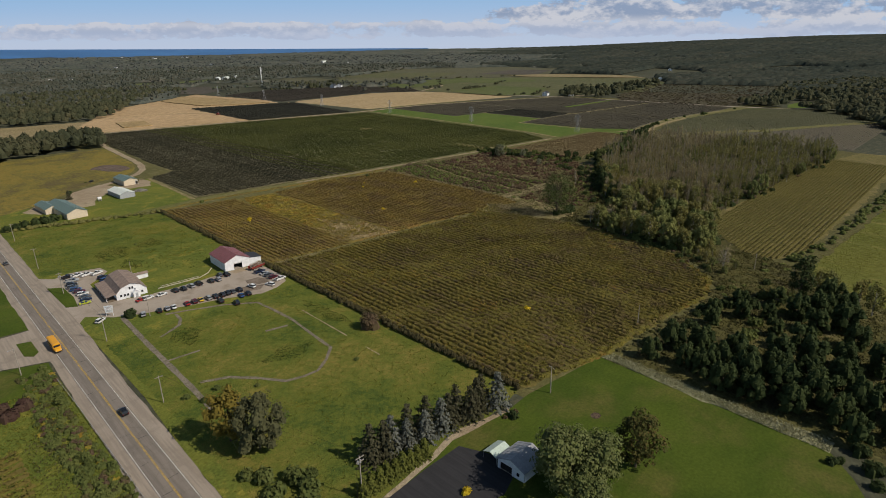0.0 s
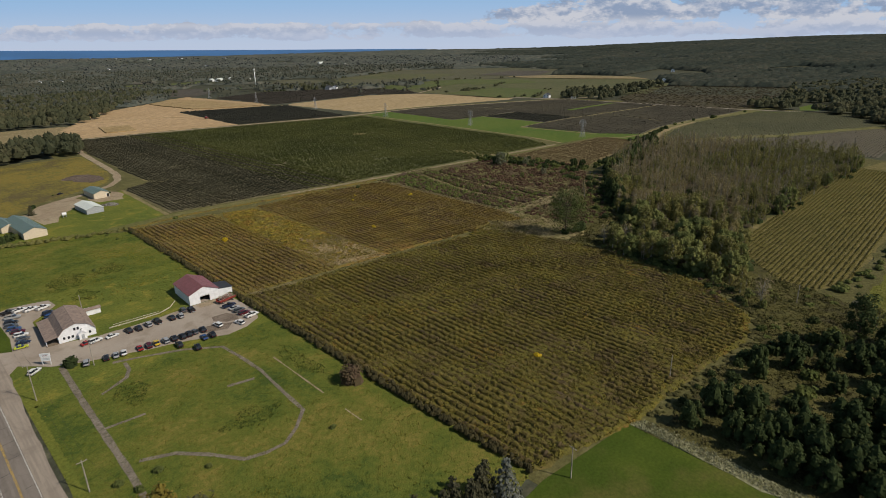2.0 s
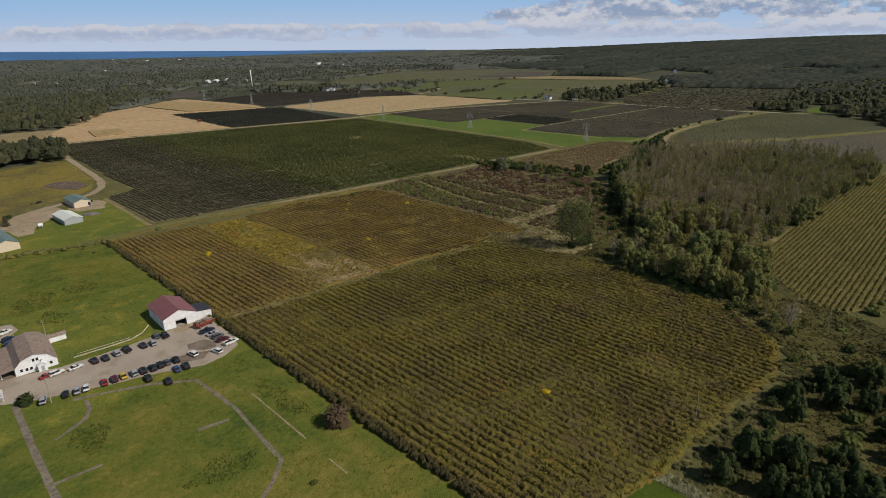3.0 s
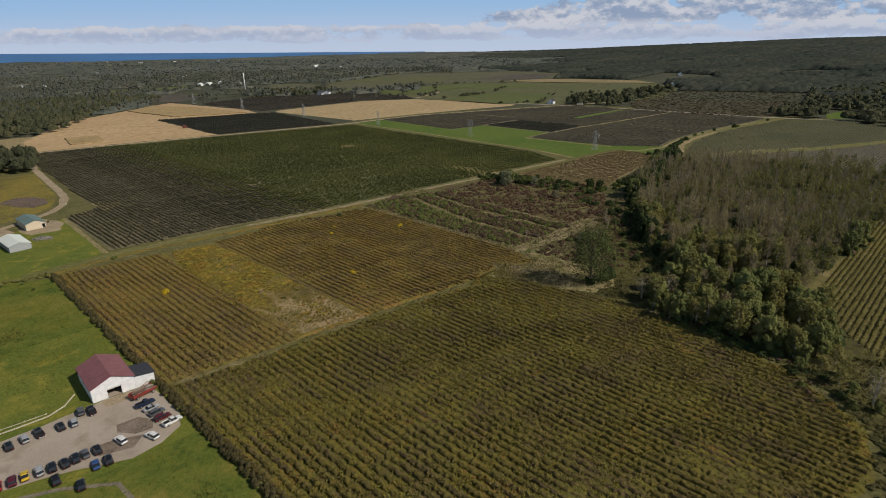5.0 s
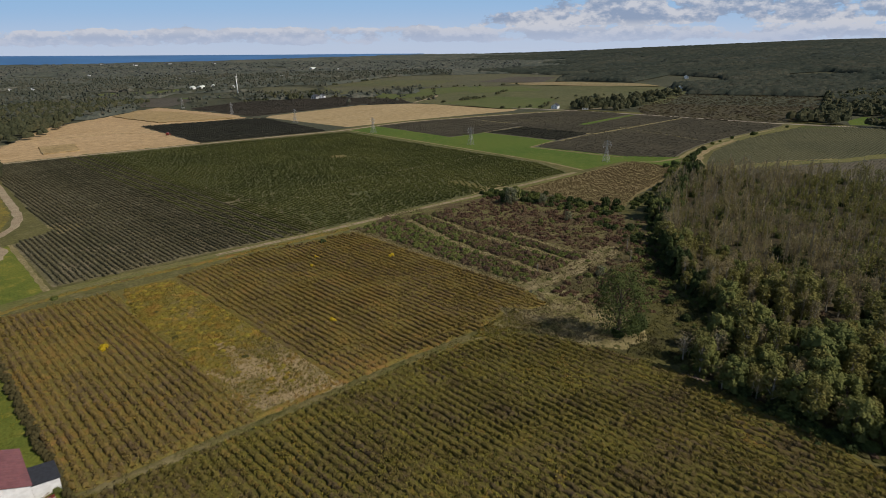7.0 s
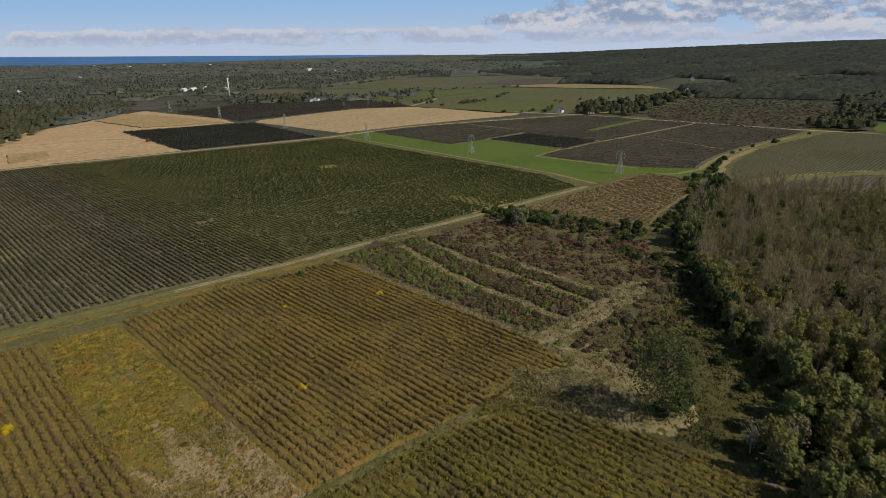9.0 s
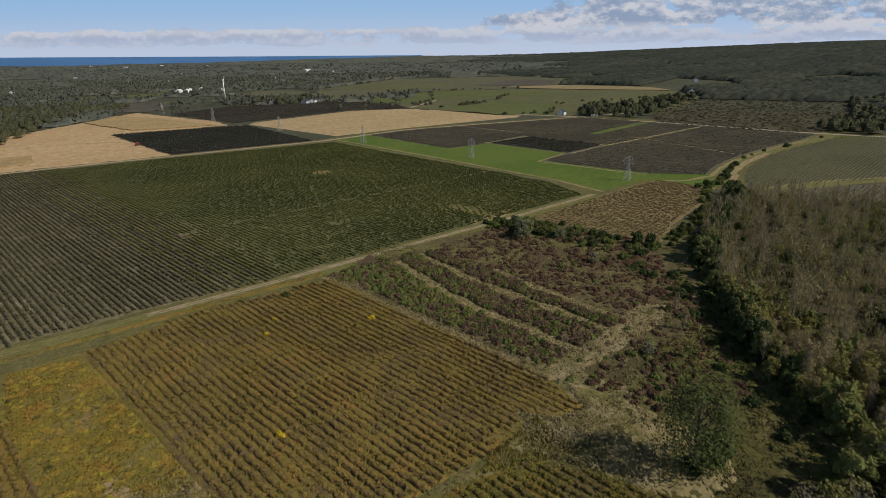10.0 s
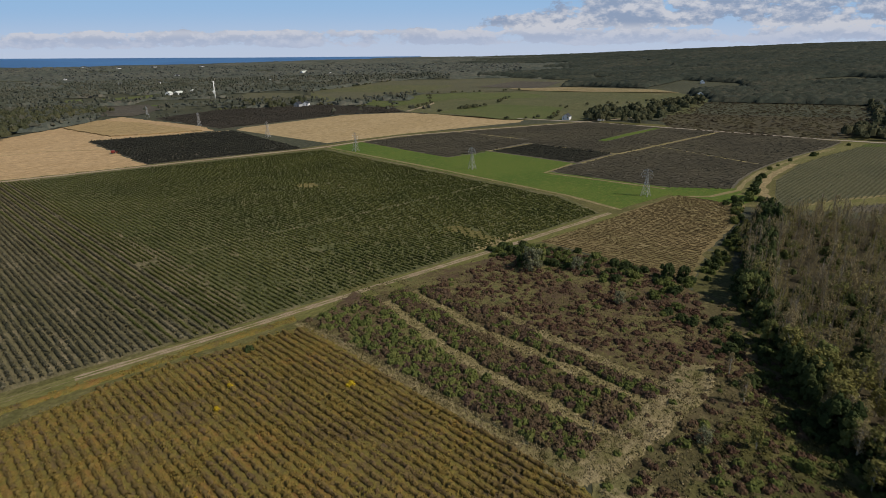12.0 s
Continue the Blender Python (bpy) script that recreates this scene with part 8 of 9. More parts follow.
def gable_building(name, label, at, w, d, eave, ridge, wall, roof, category="building", group="", door=None, metal=True, windows=()):
    """A gabled shed, its front at y = 0 facing -y, its ridge along y. door: x0, x1, height, a real opening in the front."""
    ob = thing(name, label, category, group, at)
    t = 0.2
    if door:
        x0, x1, h = door
        bm = prism([(-w / 2, 0), (x0, 0), (x0, h), (x1, h), (x1, 0), (w / 2, 0), (w / 2, eave), (0, ridge), (-w / 2, eave)], 0, t)
    else:
        bm = prism([(-w / 2, 0), (w / 2, 0), (w / 2, eave), (0, ridge), (-w / 2, eave)], 0, t)
    part("front_wall", bm, wall, ob)
    part("back_wall", prism([(-w / 2, 0), (w / 2, 0), (w / 2, eave), (0, ridge), (-w / 2, eave)], d - t, d), wall, ob)
    part("side_wall", boxed(-w / 2, -w / 2 + t, t, d - t, 0, eave), wall, ob)
    part("side_wall", boxed(w / 2 - t, w / 2, t, d - t, 0, eave), wall, ob)
    part("floor", boxed(-w / 2 + t, w / 2 - t, t, d - t, 0.0, 0.12), "gravel", ob)
    slopes = [part("roof_slope", b, roof, ob) for b in roof_pair(w, 0, d, eave, ridge)]
    if metal:
        seams(slopes, w, 0, d, eave, ridge, roof)
    if door:
        x0, x1, h = door
        bm = bmesh.new()
        box(bm, x0 - 0.2, x0, -0.05, 0.02, 0, h + 0.2), box(bm, x1, x1 + 0.2, -0.05, 0.02, 0, h + 0.2), box(bm, x0, x1, -0.05, 0.02, h, h + 0.2)
        part("door_frame", bm, "white_wall", ob)
    for x, z, ww, wh in windows:
        fr = part("window", boxed(x - ww / 2 - 0.1, x + ww / 2 + 0.1, -0.06, 0.03, z - wh / 2 - 0.1, z + wh / 2 + 0.1), "white_wall", ob, "white framed window")
        part("pane", boxed(x - ww / 2, x + ww / 2, -0.09, -0.05, z - wh / 2, z + wh / 2), "glass", fr)
    return ob


def gambrel_barn():
    """The white barn with the brown gambrel roof, an open porch on its west side and a small entry."""
    w, d = 12.4, 21.0
    ob = thing("barn", "white barn with brown gambrel roof and side porch", "barn", "", pose(68.9, 266.0, 0.1, 0, 0, -4))
    e, k, r = 2.9, 5.3, 6.5
    prof = [(-w / 2, e), (-w / 2 + 2.3, k), (0, r), (w / 2 - 2.3, k), (w / 2, e)]
    part("front_wall", prism([(-w / 2, 0), (w / 2, 0)] + prof[::-1], 0, 0.25), "white_wall", ob)
    part("back_wall", prism([(-w / 2, 0), (w / 2, 0)] + prof[::-1], d - 0.25, d), "white_wall", ob)
    part("side_wall", boxed(-w / 2, -w / 2 + 0.25, 0.25, d - 0.25, 0, e), "white_wall", ob)
    part("side_wall", boxed(w / 2 - 0.25, w / 2, 0.25, d - 0.25, 0, e), "white_wall", ob)
    for (x0, z0), (x1, z1) in zip(prof, prof[1:]):
        dx, dz = x1 - x0, z1 - z0
        ln = math.hypot(dx, dz)
        nx, nz = -dz / ln * 0.18, dx / ln * 0.18
        o = 0.06
        slope = part("roof_slope", prism([(x0 - dx * o, z0 - dz * o), (x1 + dx * 0.01, z1 + dz * 0.01), (x1 + nx, z1 + nz), (x0 - dx * o + nx, z0 - dz * o + nz)], -0.4, d + 0.4), "brown_roof", ob)
        n = 5
        for i in range(1, n):       # shingle courses
            f = i / n
            bx, bz = x0 + dx * f + nx, z0 + dz * f + nz
            part("shingle_course", prism([(bx, bz), (bx + dx * 0.02, bz + dz * 0.02), (bx + dx * 0.02 + nx * 0.15, bz + dz * 0.02 + nz * 0.15), (bx + nx * 0.2, bz + nz * 0.2)], -0.4, d + 0.4), "brown_roof", slope)
    # porch
    part("porch_roof", prism([(-w / 2 + 0.1, e + 0.25), (-w / 2 - 4.2, 2.5), (-w / 2 - 4.2, 2.34), (-w / 2 + 0.1, e + 0.08)], -0.3, d + 0.3), "brown_roof", ob, "brown lean-to porch roof")
    for i in range(7):
        part("porch_post", boxed(-w / 2 - 4.0, -w / 2 - 3.82, 0.2 + i * (d - 0.6) / 6, 0.38 + i * (d - 0.6) / 6, 0, 2.42), "white_wall", ob)
    part("porch_deck", boxed(-w / 2 - 4.1, -w / 2, 0, d, 0, 0.2), "wood", ob)
    # entry
    en = part("entry", prism([(0.2, 0), (2.8, 0), (2.8, 2.3), (1.5, 3.3), (0.2, 2.3)], -1.8, 0), "white_wall", ob, "small white entry porch")
    for s in (-1, 1):
        part("roof_slope", prism([(1.5, 3.5), (1.5 + s * 1.55, 2.3), (1.5 + s * 1.55, 2.15), (1.5, 3.34)], -2.0, 0.0), "white_wall", en)
    part("door", boxed(1.0, 2.0, -1.86, -1.79, 0, 2.05), "grey_wall", en)
    for x, z, ww, wh in ((-0.55, 4.3, 0.7, 1.1), (0.55, 4.3, 0.7, 1.1), (-4.4, 1.7, 0.8, 1.0), (-2.9, 1.6, 0.8, 1.0), (-1.6, 1.6, 0.8, 1.0), (4.2, 1.6, 0.8, 1.0)):
        fr = part("window", boxed(x - ww / 2 - 0.1, x + ww / 2 + 0.1, -0.07, -0.005, z - wh / 2 - 0.1, z + wh / 2 + 0.1), "white_wall", ob)
        part("pane", boxed(x - ww / 2, x + ww / 2, -0.1, -0.06, z - wh / 2, z + wh / 2), "glass", fr)
    part("lamp", boxed(1.2, 1.8, -0.3, -0.01, 3.5, 3.7), "dark", ob)
    return ob


gambrel_barn()
red = gable_building("barn", "white metal barn with dark red roof and open door", pose(117.0, 263.0, 0.1, 0, 0, -3), 12.6, 18.5, 4.6, 7.2, "white_wall", "red_roof", "barn", door=(-1.9, 2.2, 3.2))
part("rolled_door", boxed(-1.9, 2.2, 0.22, 0.4, 2.7, 3.2), "pale_roof", red)
part("lean_to_wall", prism([(6.32, 0), (12.2, 0), (12.2, 3.4), (6.32, 4.1)], 0.0, 0.2), "white_wall", red)
part("lean_to_wall", boxed(12.0, 12.2, 0.2, 8.5, 0, 3.3), "white_wall", red)
part("lean_to_wall", prism([(6.32, 0), (12.2, 0), (12.2, 3.4), (6.32, 4.1)], 8.3, 8.5), "white_wall", red)
part("lean_to_roof", prism([(6.31, 4.32), (12.6, 3.55), (12.6, 3.4), (6.31, 4.14)], -0.15, 8.7), "dark_roof", red, "dark shingled lean-to roof")
gable_building("shed", "small white shed behind the barn", pose(76.0, 287.0, 0.05, 0, 0, -92), 2.6, 6.5, 2.3, 2.7, "white_wall", "brown_roof", "shed", metal=False)
part("wall", boxed(-3.6, 3.6, -0.1, 0.1, 0, 2.4), "white_wall", thing("screen_wall", "long white board wall on the grass", "wall", "", pose(76.6, 288.6, 0.05, 0, 0, -6)))

green_w = gable_building("shed", "long cream shed with green metal roof", pose(88.5, 425, 0.1, 0, 0, 4), 12, 40, 4.0, 6.4, "cream_wall", "green_roof", "shed", "green-roofed farm sheds")
gable_building("shed", "cream shed wing with green metal roof", pose(80.5, 450, 0.1, 0, 0, 4), 9, 22, 3.4, 5.2, "cream_wall", "green_roof", "shed", "green-roofed farm sheds")
gable_building("shed", "white metal shed with white roof", pose(129, 456.5, 0.1, 0, 0, 3), 10.5, 23, 3.2, 4.8, "grey_wall", "pale_roof", "shed", door=None)
gable_building("shed", "cream shed with green metal roof and dark door", pose(145, 498, 0.1, 0, 0, 2), 10.5, 22, 3.8, 5.6, "cream_wall", "green_roof", "shed", "green-roofed farm sheds", door=(3.4, 5.0, 2.8))

garage = gable_building("garage", "white garage with grey roof beside the maple", pose(96.4, 75.2, 0.1, 0, 0, -90), 8.6, 8.5, 3.0, 4.7, "white_wall", "grey_roof", "garage", door=(-3.4, 0.4, 2.4), windows=((2.4, 1.5, 0.9, 1.0),))
# black panel set in the doorway as the shade inside the garage
part("garage_door", boxed(-3.4, 0.4, 0.3, 0.36, 0.1, 2.4), "dark", garage, "black panel that stands for the shade in the garage doorway")


def carport():
    ob = thing("carport", "pale green metal carport with low gabled roof", "carport", "", pose(96.6, 82.4, 0.1, 0, 0, -90))
    bm = bmesh.new()
    n, w, d = 2, 4.6, 6.0
    for i in range(n):
        a0, a1 = math.pi * i / n, math.pi * (i + 1) / n
        q = [(math.cos(a) * r, 2.1 + math.sin(a) * (1.0 if r > w / 2 - 0.01 else 0.94)) for a, r in ((a0, w / 2), (a1, w / 2), (a1, w / 2 - 0.06), (a0, w / 2 - 0.06))]
        sub = prism(q, 0, d)
        me = bpy.data.meshes.new("tmp")
        sub.to_mesh(me)
        sub.free()
        bm.from_mesh(me)
        bpy.data.meshes.remove(me)
    part("roof", bm, "mint_roof", ob)
    for x in (-w / 2 + 0.05, w / 2 - 0.05):
        for y in (0.1, d / 2, d - 0.1):
            part("post", rod(bmesh.new(), (x, y, 0), (x, y, 2.15), 0.05), "galvanised", ob)


carport()


def farmhouse(x, y, w, d, turn, wall="white_wall", roof="dark_roof", label="white farmhouse far off among trees", tall=4.5, group="far houses"):
    z = float(height(x, y))
    ob = gable_building("house", label, pose(x, y, z - 0.3, 0, 0, turn), w, d, tall, tall + w * 0.35, wall, roof, "house", group, metal=False)
    for s in (-1, 1):
        for i in range(2):
            part("window", boxed(s * w * 0.25 - 0.6, s * w * 0.25 + 0.6, -0.05, 0.02, 1.2 + i * 2.4 * (tall > 4), 2.6 + i * 2.4 * (tall > 4)), "glass", ob)
    return ob


farmhouse(811, 1182, 11, 16, -60, "grey_wall", "dark_roof", "grey barn beside the dark field", 6)
farmhouse(829, 1180, 10, 14, -50, "white_wall", "dark_roof", "pale barn beside the dark field", 6)
for x, y, w, d, a in TURBINE_FARM:
    farmhouse(x, y, w, d, a, "white_wall", "pale_roof", "white farm building near the turbine", 4.5, "white farm near the turbine")
for x, y, w, d, a in FAR_HOUSES:
    farmhouse(x, y, w, d, a, "white_wall", "pale_roof" if w > 11 else "dark_roof", "pale building far off among trees", 4.5)
for x, y, w, d, a, lab in ((930, 668, 10, 14, -70, "white house beside the gravel road"), (948, 622, 9, 10, -60, "white cottage beside the gravel road"), (1361, 651, 11, 18, -60, "pale house below the scarp"), (1665, 771, 9, 16, -60, "pale house on the wooded slope"), (2534, 735, 12, 40, -70, "pale building high on the scarp")):
    farmhouse(x, y, w, d, a, "white_wall", "pale_roof" if x > 1300 else "dark_roof", lab, 5)


# ---- vehicles ----
def loft(sections):
    """A body through rings of points, capped at both ends."""
    bm = bmesh.new()
    rings = [[bm.verts.new(p) for p in s] for s in sections]
    n = len(rings[0])
    for a, b in zip(rings, rings[1:]):
        for i in range(n):
            j = (i + 1) % n
            bm.faces.new((a[i], a[j], b[j], b[i]))
    bm.faces.new(rings[0][::-1]), bm.faces.new(rings[-1])
    bmesh.ops.recalc_face_normals(bm, faces=bm.faces)
    return bm


def hull_ring(x, w, z0, z1, r=0.14):
    h = w / 2
    return [(x, -h + r, z0), (x, h - r, z0), (x, h, z0 + r), (x, h, z1 - r), (x, h - r * 1.4, z1), (x, -h + r * 1.4, z1), (x, -h, z1 - r), (x, -h, z0 + r)]


PAINT = {k: plain("paint_" + k, c, 0.28, 0.15, 0.06, 1.0, 0.5) for k, c in dict(black=(0.012, 0.012, 0.014), white=(0.72, 0.72, 0.71), silver=(0.36, 0.37, 0.38), grey=(0.10, 0.105, 0.11), navy=(0.015, 0.025, 0.06), blue=(0.03, 0.08, 0.22), red=(0.33, 0.02, 0.02), maroon=(0.10, 0.012, 0.02), yellow=(0.62, 0.42, 0.03), lime=(0.45, 0.48, 0.04)).items()}
TYRE, RIM_M = None, None


def wheel(ob, x, y, r=0.34):
    global TYRE, RIM_M
    if TYRE is None:
        for nm, rr, w, mat in (("tyre", 0.34, 0.22, "rubber"), ("rim", 0.21, 0.24, "chrome")):
            bm = rod(bmesh.new(), (0, -w / 2, 0), (0, w / 2, 0), rr, rr, 12)
            me = bpy.data.meshes.new(nm)
            bm.to_mesh(me)
            bm.free()
            me.materials.append(M[mat])
            if nm == "tyre":
                TYRE = me
            else:
                RIM_M = me
    wh = piece("wheel", TYRE, ob)
    wh.matrix_basis = Matrix.Translation((x, y, r)) @ Matrix.Diagonal((r / 0.34,) * 3 + (1,))
    piece("rim", RIM_M, wh)


def car(kind, colour, label, at=None, group="parked cars"):
    """kind: sedan, suv or pickup, nose along +x, on its wheels."""
    ob = thing({"sedan": "car", "suv": "car", "pickup": "pickup_truck"}[kind], label, "truck" if kind == "pickup" else "car", group, at)
    L, Wd, belt, top = {"sedan": (4.7, 1.82, 0.92, 1.45), "suv": (4.75, 1.9, 1.08, 1.76), "pickup": (5.7, 1.98, 1.12, 1.85)}[kind]
    f = L / 2
    hood = belt - 0.08
    rear = {"sedan": belt + 0.04, "suv": belt + 0.02, "pickup": belt}[kind]
    body = [hull_ring(-f, Wd * 0.88, 0.42, rear - 0.16), hull_ring(-f + 0.18, Wd * 0.97, 0.28, rear), hull_ring(-f * 0.4, Wd, 0.24, belt), hull_ring(f * 0.3, Wd, 0.24, belt), hull_ring(f * 0.62, Wd * 0.98, 0.26, hood), hull_ring(f - 0.2, Wd * 0.94, 0.3, hood - 0.12), hull_ring(f, Wd * 0.8, 0.42, hood - 0.3)]
    part("body", loft(body), PAINT[colour], ob, smooth=False)
    x0, x1, y0, y1 = {"sedan": (-f * 0.72, f * 0.42, -f * 0.36, f * 0.05), "suv": (-f * 0.95, f * 0.42, -f * 0.82, f * 0.12), "pickup": (-f * 0.22, f * 0.50, -f * 0.14, f * 0.22)}[kind]
    g0, g1 = Wd * 0.46, Wd * 0.38
    part("glass", loft([[(x0, -g0, belt - 0.04), (x0, g0, belt - 0.04), (y0, g1, top - 0.05), (y0, -g1, top - 0.05)], [(x1, -g0, belt - 0.04), (x1, g0, belt - 0.04), (y1, g1, top - 0.05), (y1, -g1, top - 0.05)]]), "glass", ob, "dark window glass")
    part("roof", loft([[(y0 - 0.05, -g1 - 0.02, top - 0.07), (y0 - 0.05, g1 + 0.02, top - 0.07), (y0 + 0.1, g1 - 0.1, top), (y0 + 0.1, -g1 + 0.1, top)], [(y1 + 0.05, -g1 - 0.02, top - 0.07), (y1 + 0.05, g1 + 0.02, top - 0.07), (y1 - 0.1, g1 - 0.1, top), (y1 - 0.1, -g1 + 0.1, top)]]), PAINT[colour], ob)
    for s in (-1, 1):
        for xa in ((x0 + y0) / 2 * 0.2 + (x1 + y1) / 2 * 0.05,):
            part("pillar", loft([[(xa - 0.05, s * (g0 + 0.012), belt - 0.04), (xa + 0.05, s * (g0 + 0.012), belt - 0.04), (xa + 0.05, s * (g1 + 0.012), top - 0.05), (xa - 0.05, s * (g1 + 0.012), top - 0.05)], [(xa - 0.05, s * (g0 - 0.02), belt - 0.04), (xa + 0.05, s * (g0 - 0.02), belt - 0.04), (xa + 0.05, s * (g1 - 0.02), top - 0.05), (xa - 0.05, s * (g1 - 0.02), top - 0.05)]]), PAINT[colour], ob)
        part("headlight", boxed(f - 0.16, f - 0.03, s * Wd * 0.33 - 0.16, s * Wd * 0.33 + 0.16, hood - 0.34, hood - 0.2, 0.02), "lamp_glass", ob)
        part("tail_light", boxed(-f - 0.01, -f + 0.1, s * Wd * 0.36 - 0.13, s * Wd * 0.36 + 0.13, rear - 0.4, rear - 0.2, 0.02), "tail_red", ob)
        part("mirror", boxed(f * 0.3 - 0.08, f * 0.3 + 0.08, s * (Wd / 2 + 0.1) - 0.1, s * (Wd / 2 + 0.1) + 0.1, belt, belt + 0.15, 0.03), PAINT[colour], ob)
        for xw in (-f * 0.6, f * 0.62):
            wheel(ob, xw, s * (Wd / 2 - 0.1), 0.36 if kind != "sedan" else 0.33)
    part("bumper", boxed(f - 0.12, f + 0.05, -Wd * 0.42, Wd * 0.42, 0.38, 0.52, 0.03), "dark", ob)
    part("bumper", boxed(-f - 0.06, -f + 0.1, -Wd * 0.42, Wd * 0.42, 0.40, 0.54, 0.03), "dark" if kind != "pickup" else "chrome", ob)
    if kind == "pickup":
        part("cargo_bed", boxed(-f + 0.14, -f * 0.26, -Wd * 0.40, Wd * 0.40, belt - 0.01, belt + 0.012), "dark", ob, "open dark cargo bed")
        for s in (-1, 1):
            part("bed_side", boxed(-f + 0.1, -f * 0.24, s * Wd * 0.46 - 0.05, s * Wd * 0.46 + 0.05, belt - 0.1, belt + 0.22, 0.02), PAINT[colour], ob)
        part("tailgate", boxed(-f + 0.06, -f + 0.14, -Wd * 0.45, Wd * 0.45, belt - 0.4, belt + 0.2, 0.02), PAINT[colour], ob)
    return ob


CARS = {}


def park(kind, colour, x, y, turn, what):
    key = (kind, colour)
    at = pose(x, y, 0.16, 0, 0, turn)
    if key not in CARS:
        CARS[key] = car(kind, colour, what, at)
    else:
        tagged(copy_thing(CARS[key], at), what)


LOT = [  # drive, north side
    ("suv", "black", 84.2, 257.6, 80), ("suv", "black", 87.6, 256.8, 78), ("suv", "silver", 91.4, 257.4, 80), ("pickup", "black", 95.0, 257.6, 82), ("suv", "black", 100.2, 256.4, 75), ("suv", "silver", 103.6, 255.8, 70), ("suv", "grey", 106.5, 260.5, 65), ("pickup", "black", 109.0, 258.6, 75),
    ("sedan", "white", 78.4, 257.6, 10), ("sedan", "red", 70.0, 258.6, 15), ("suv", "white", 72.8, 258.2, 10),
    # south side
    ("suv", "silver", 65.4, 242.6, 60), ("sedan", "black", 71.4, 241.4, 62), ("sedan", "silver", 74.4, 240.8, 64), ("sedan", "white", 77.0, 240.6, 65), ("sedan", "red", 82.2, 239.8, 68), ("suv", "maroon", 85.2, 239.4, 68), ("sedan", "yellow", 87.9, 239.4, 70), ("suv", "silver", 91.0, 238.6, 70), ("suv", "black", 93.8, 237.9, 70), ("suv", "black", 96.6, 237.2, 72), ("suv", "black", 99.2, 237.4, 72), ("sedan", "grey", 101.6, 237.6, 72), ("suv", "black", 104.4, 237.0, 74),
    ("suv", "black", 93.2, 231.6, 72), ("sedan", "blue", 102.2, 230.6, 70), ("suv", "black", 105.2, 230.2, 70), ("suv", "black", 97.2, 224.8, 65), ("suv", "white", 110.3, 236.6, 100), ("suv", "white", 117.2, 232.2, 105),
    # by the vineyard
    ("pickup", "white", 124.0, 235.0, 10), ("suv", "maroon", 122.8, 239.2, 8), ("suv", "grey", 122.6, 243.0, 8), ("sedan", "silver", 122.2, 246.6, 6), ("pickup", "navy", 121.8, 250.4, 6),
    # west court
    ("pickup", "black", 55.0, 312.6, 20), ("pickup", "white", 58.8, 311.6, 22), ("pickup", "white", 62.2, 309.4, 22), ("pickup", "white", 66.4, 307.6, 22), ("suv", "navy", 66.6, 299.8, 25), ("suv", "blue", 66.4, 295.2, 25),
    ("pickup", "silver", 55.2, 305.8, -14), ("suv", "black", 53.8, 300.6, -14), ("suv", "grey", 53.2, 296.6, -14), ("suv", "blue", 53.4, 292.6, -14), ("suv", "maroon", 54.0, 288.8, -14), ("suv", "white", 54.2, 284.6, -14), ("sedan", "grey", 54.0, 280.8, -14), ("sedan", "navy", 53.4, 277.0, -14), ("sedan", "lime", 52.0, 273.2, -10)]
WORDS = {"sedan": "sedan", "suv": "sport utility car", "pickup": "pickup truck"}
for kind, colour, x, y, a in LOT:
    spot = "in the gravel lot" if x < 68 and y > 265 else "beside the vineyard" if x > 120 else "along the gravel drive"
    park(kind, colour, x, y, a + (14 if 40 < a < 95 else 0) + random.uniform(-3, 3), f"{colour} {WORDS[kind]} parked {spot}")
for kind, colour, x, y, z, a, lab in (("suv", "white", 51.2, 249.4, 0.08, 38, "white sport utility car parked on the grass"), ("suv", "black", 36.4, 176, 0.14, 90, "black car driving on the highway"), ("sedan", "grey", 38.0, 358, 0.14, 90, "dark car far along the highway")):
    ob = car(kind, colour, lab, pose(x, y, z, 0, 0, a), "")


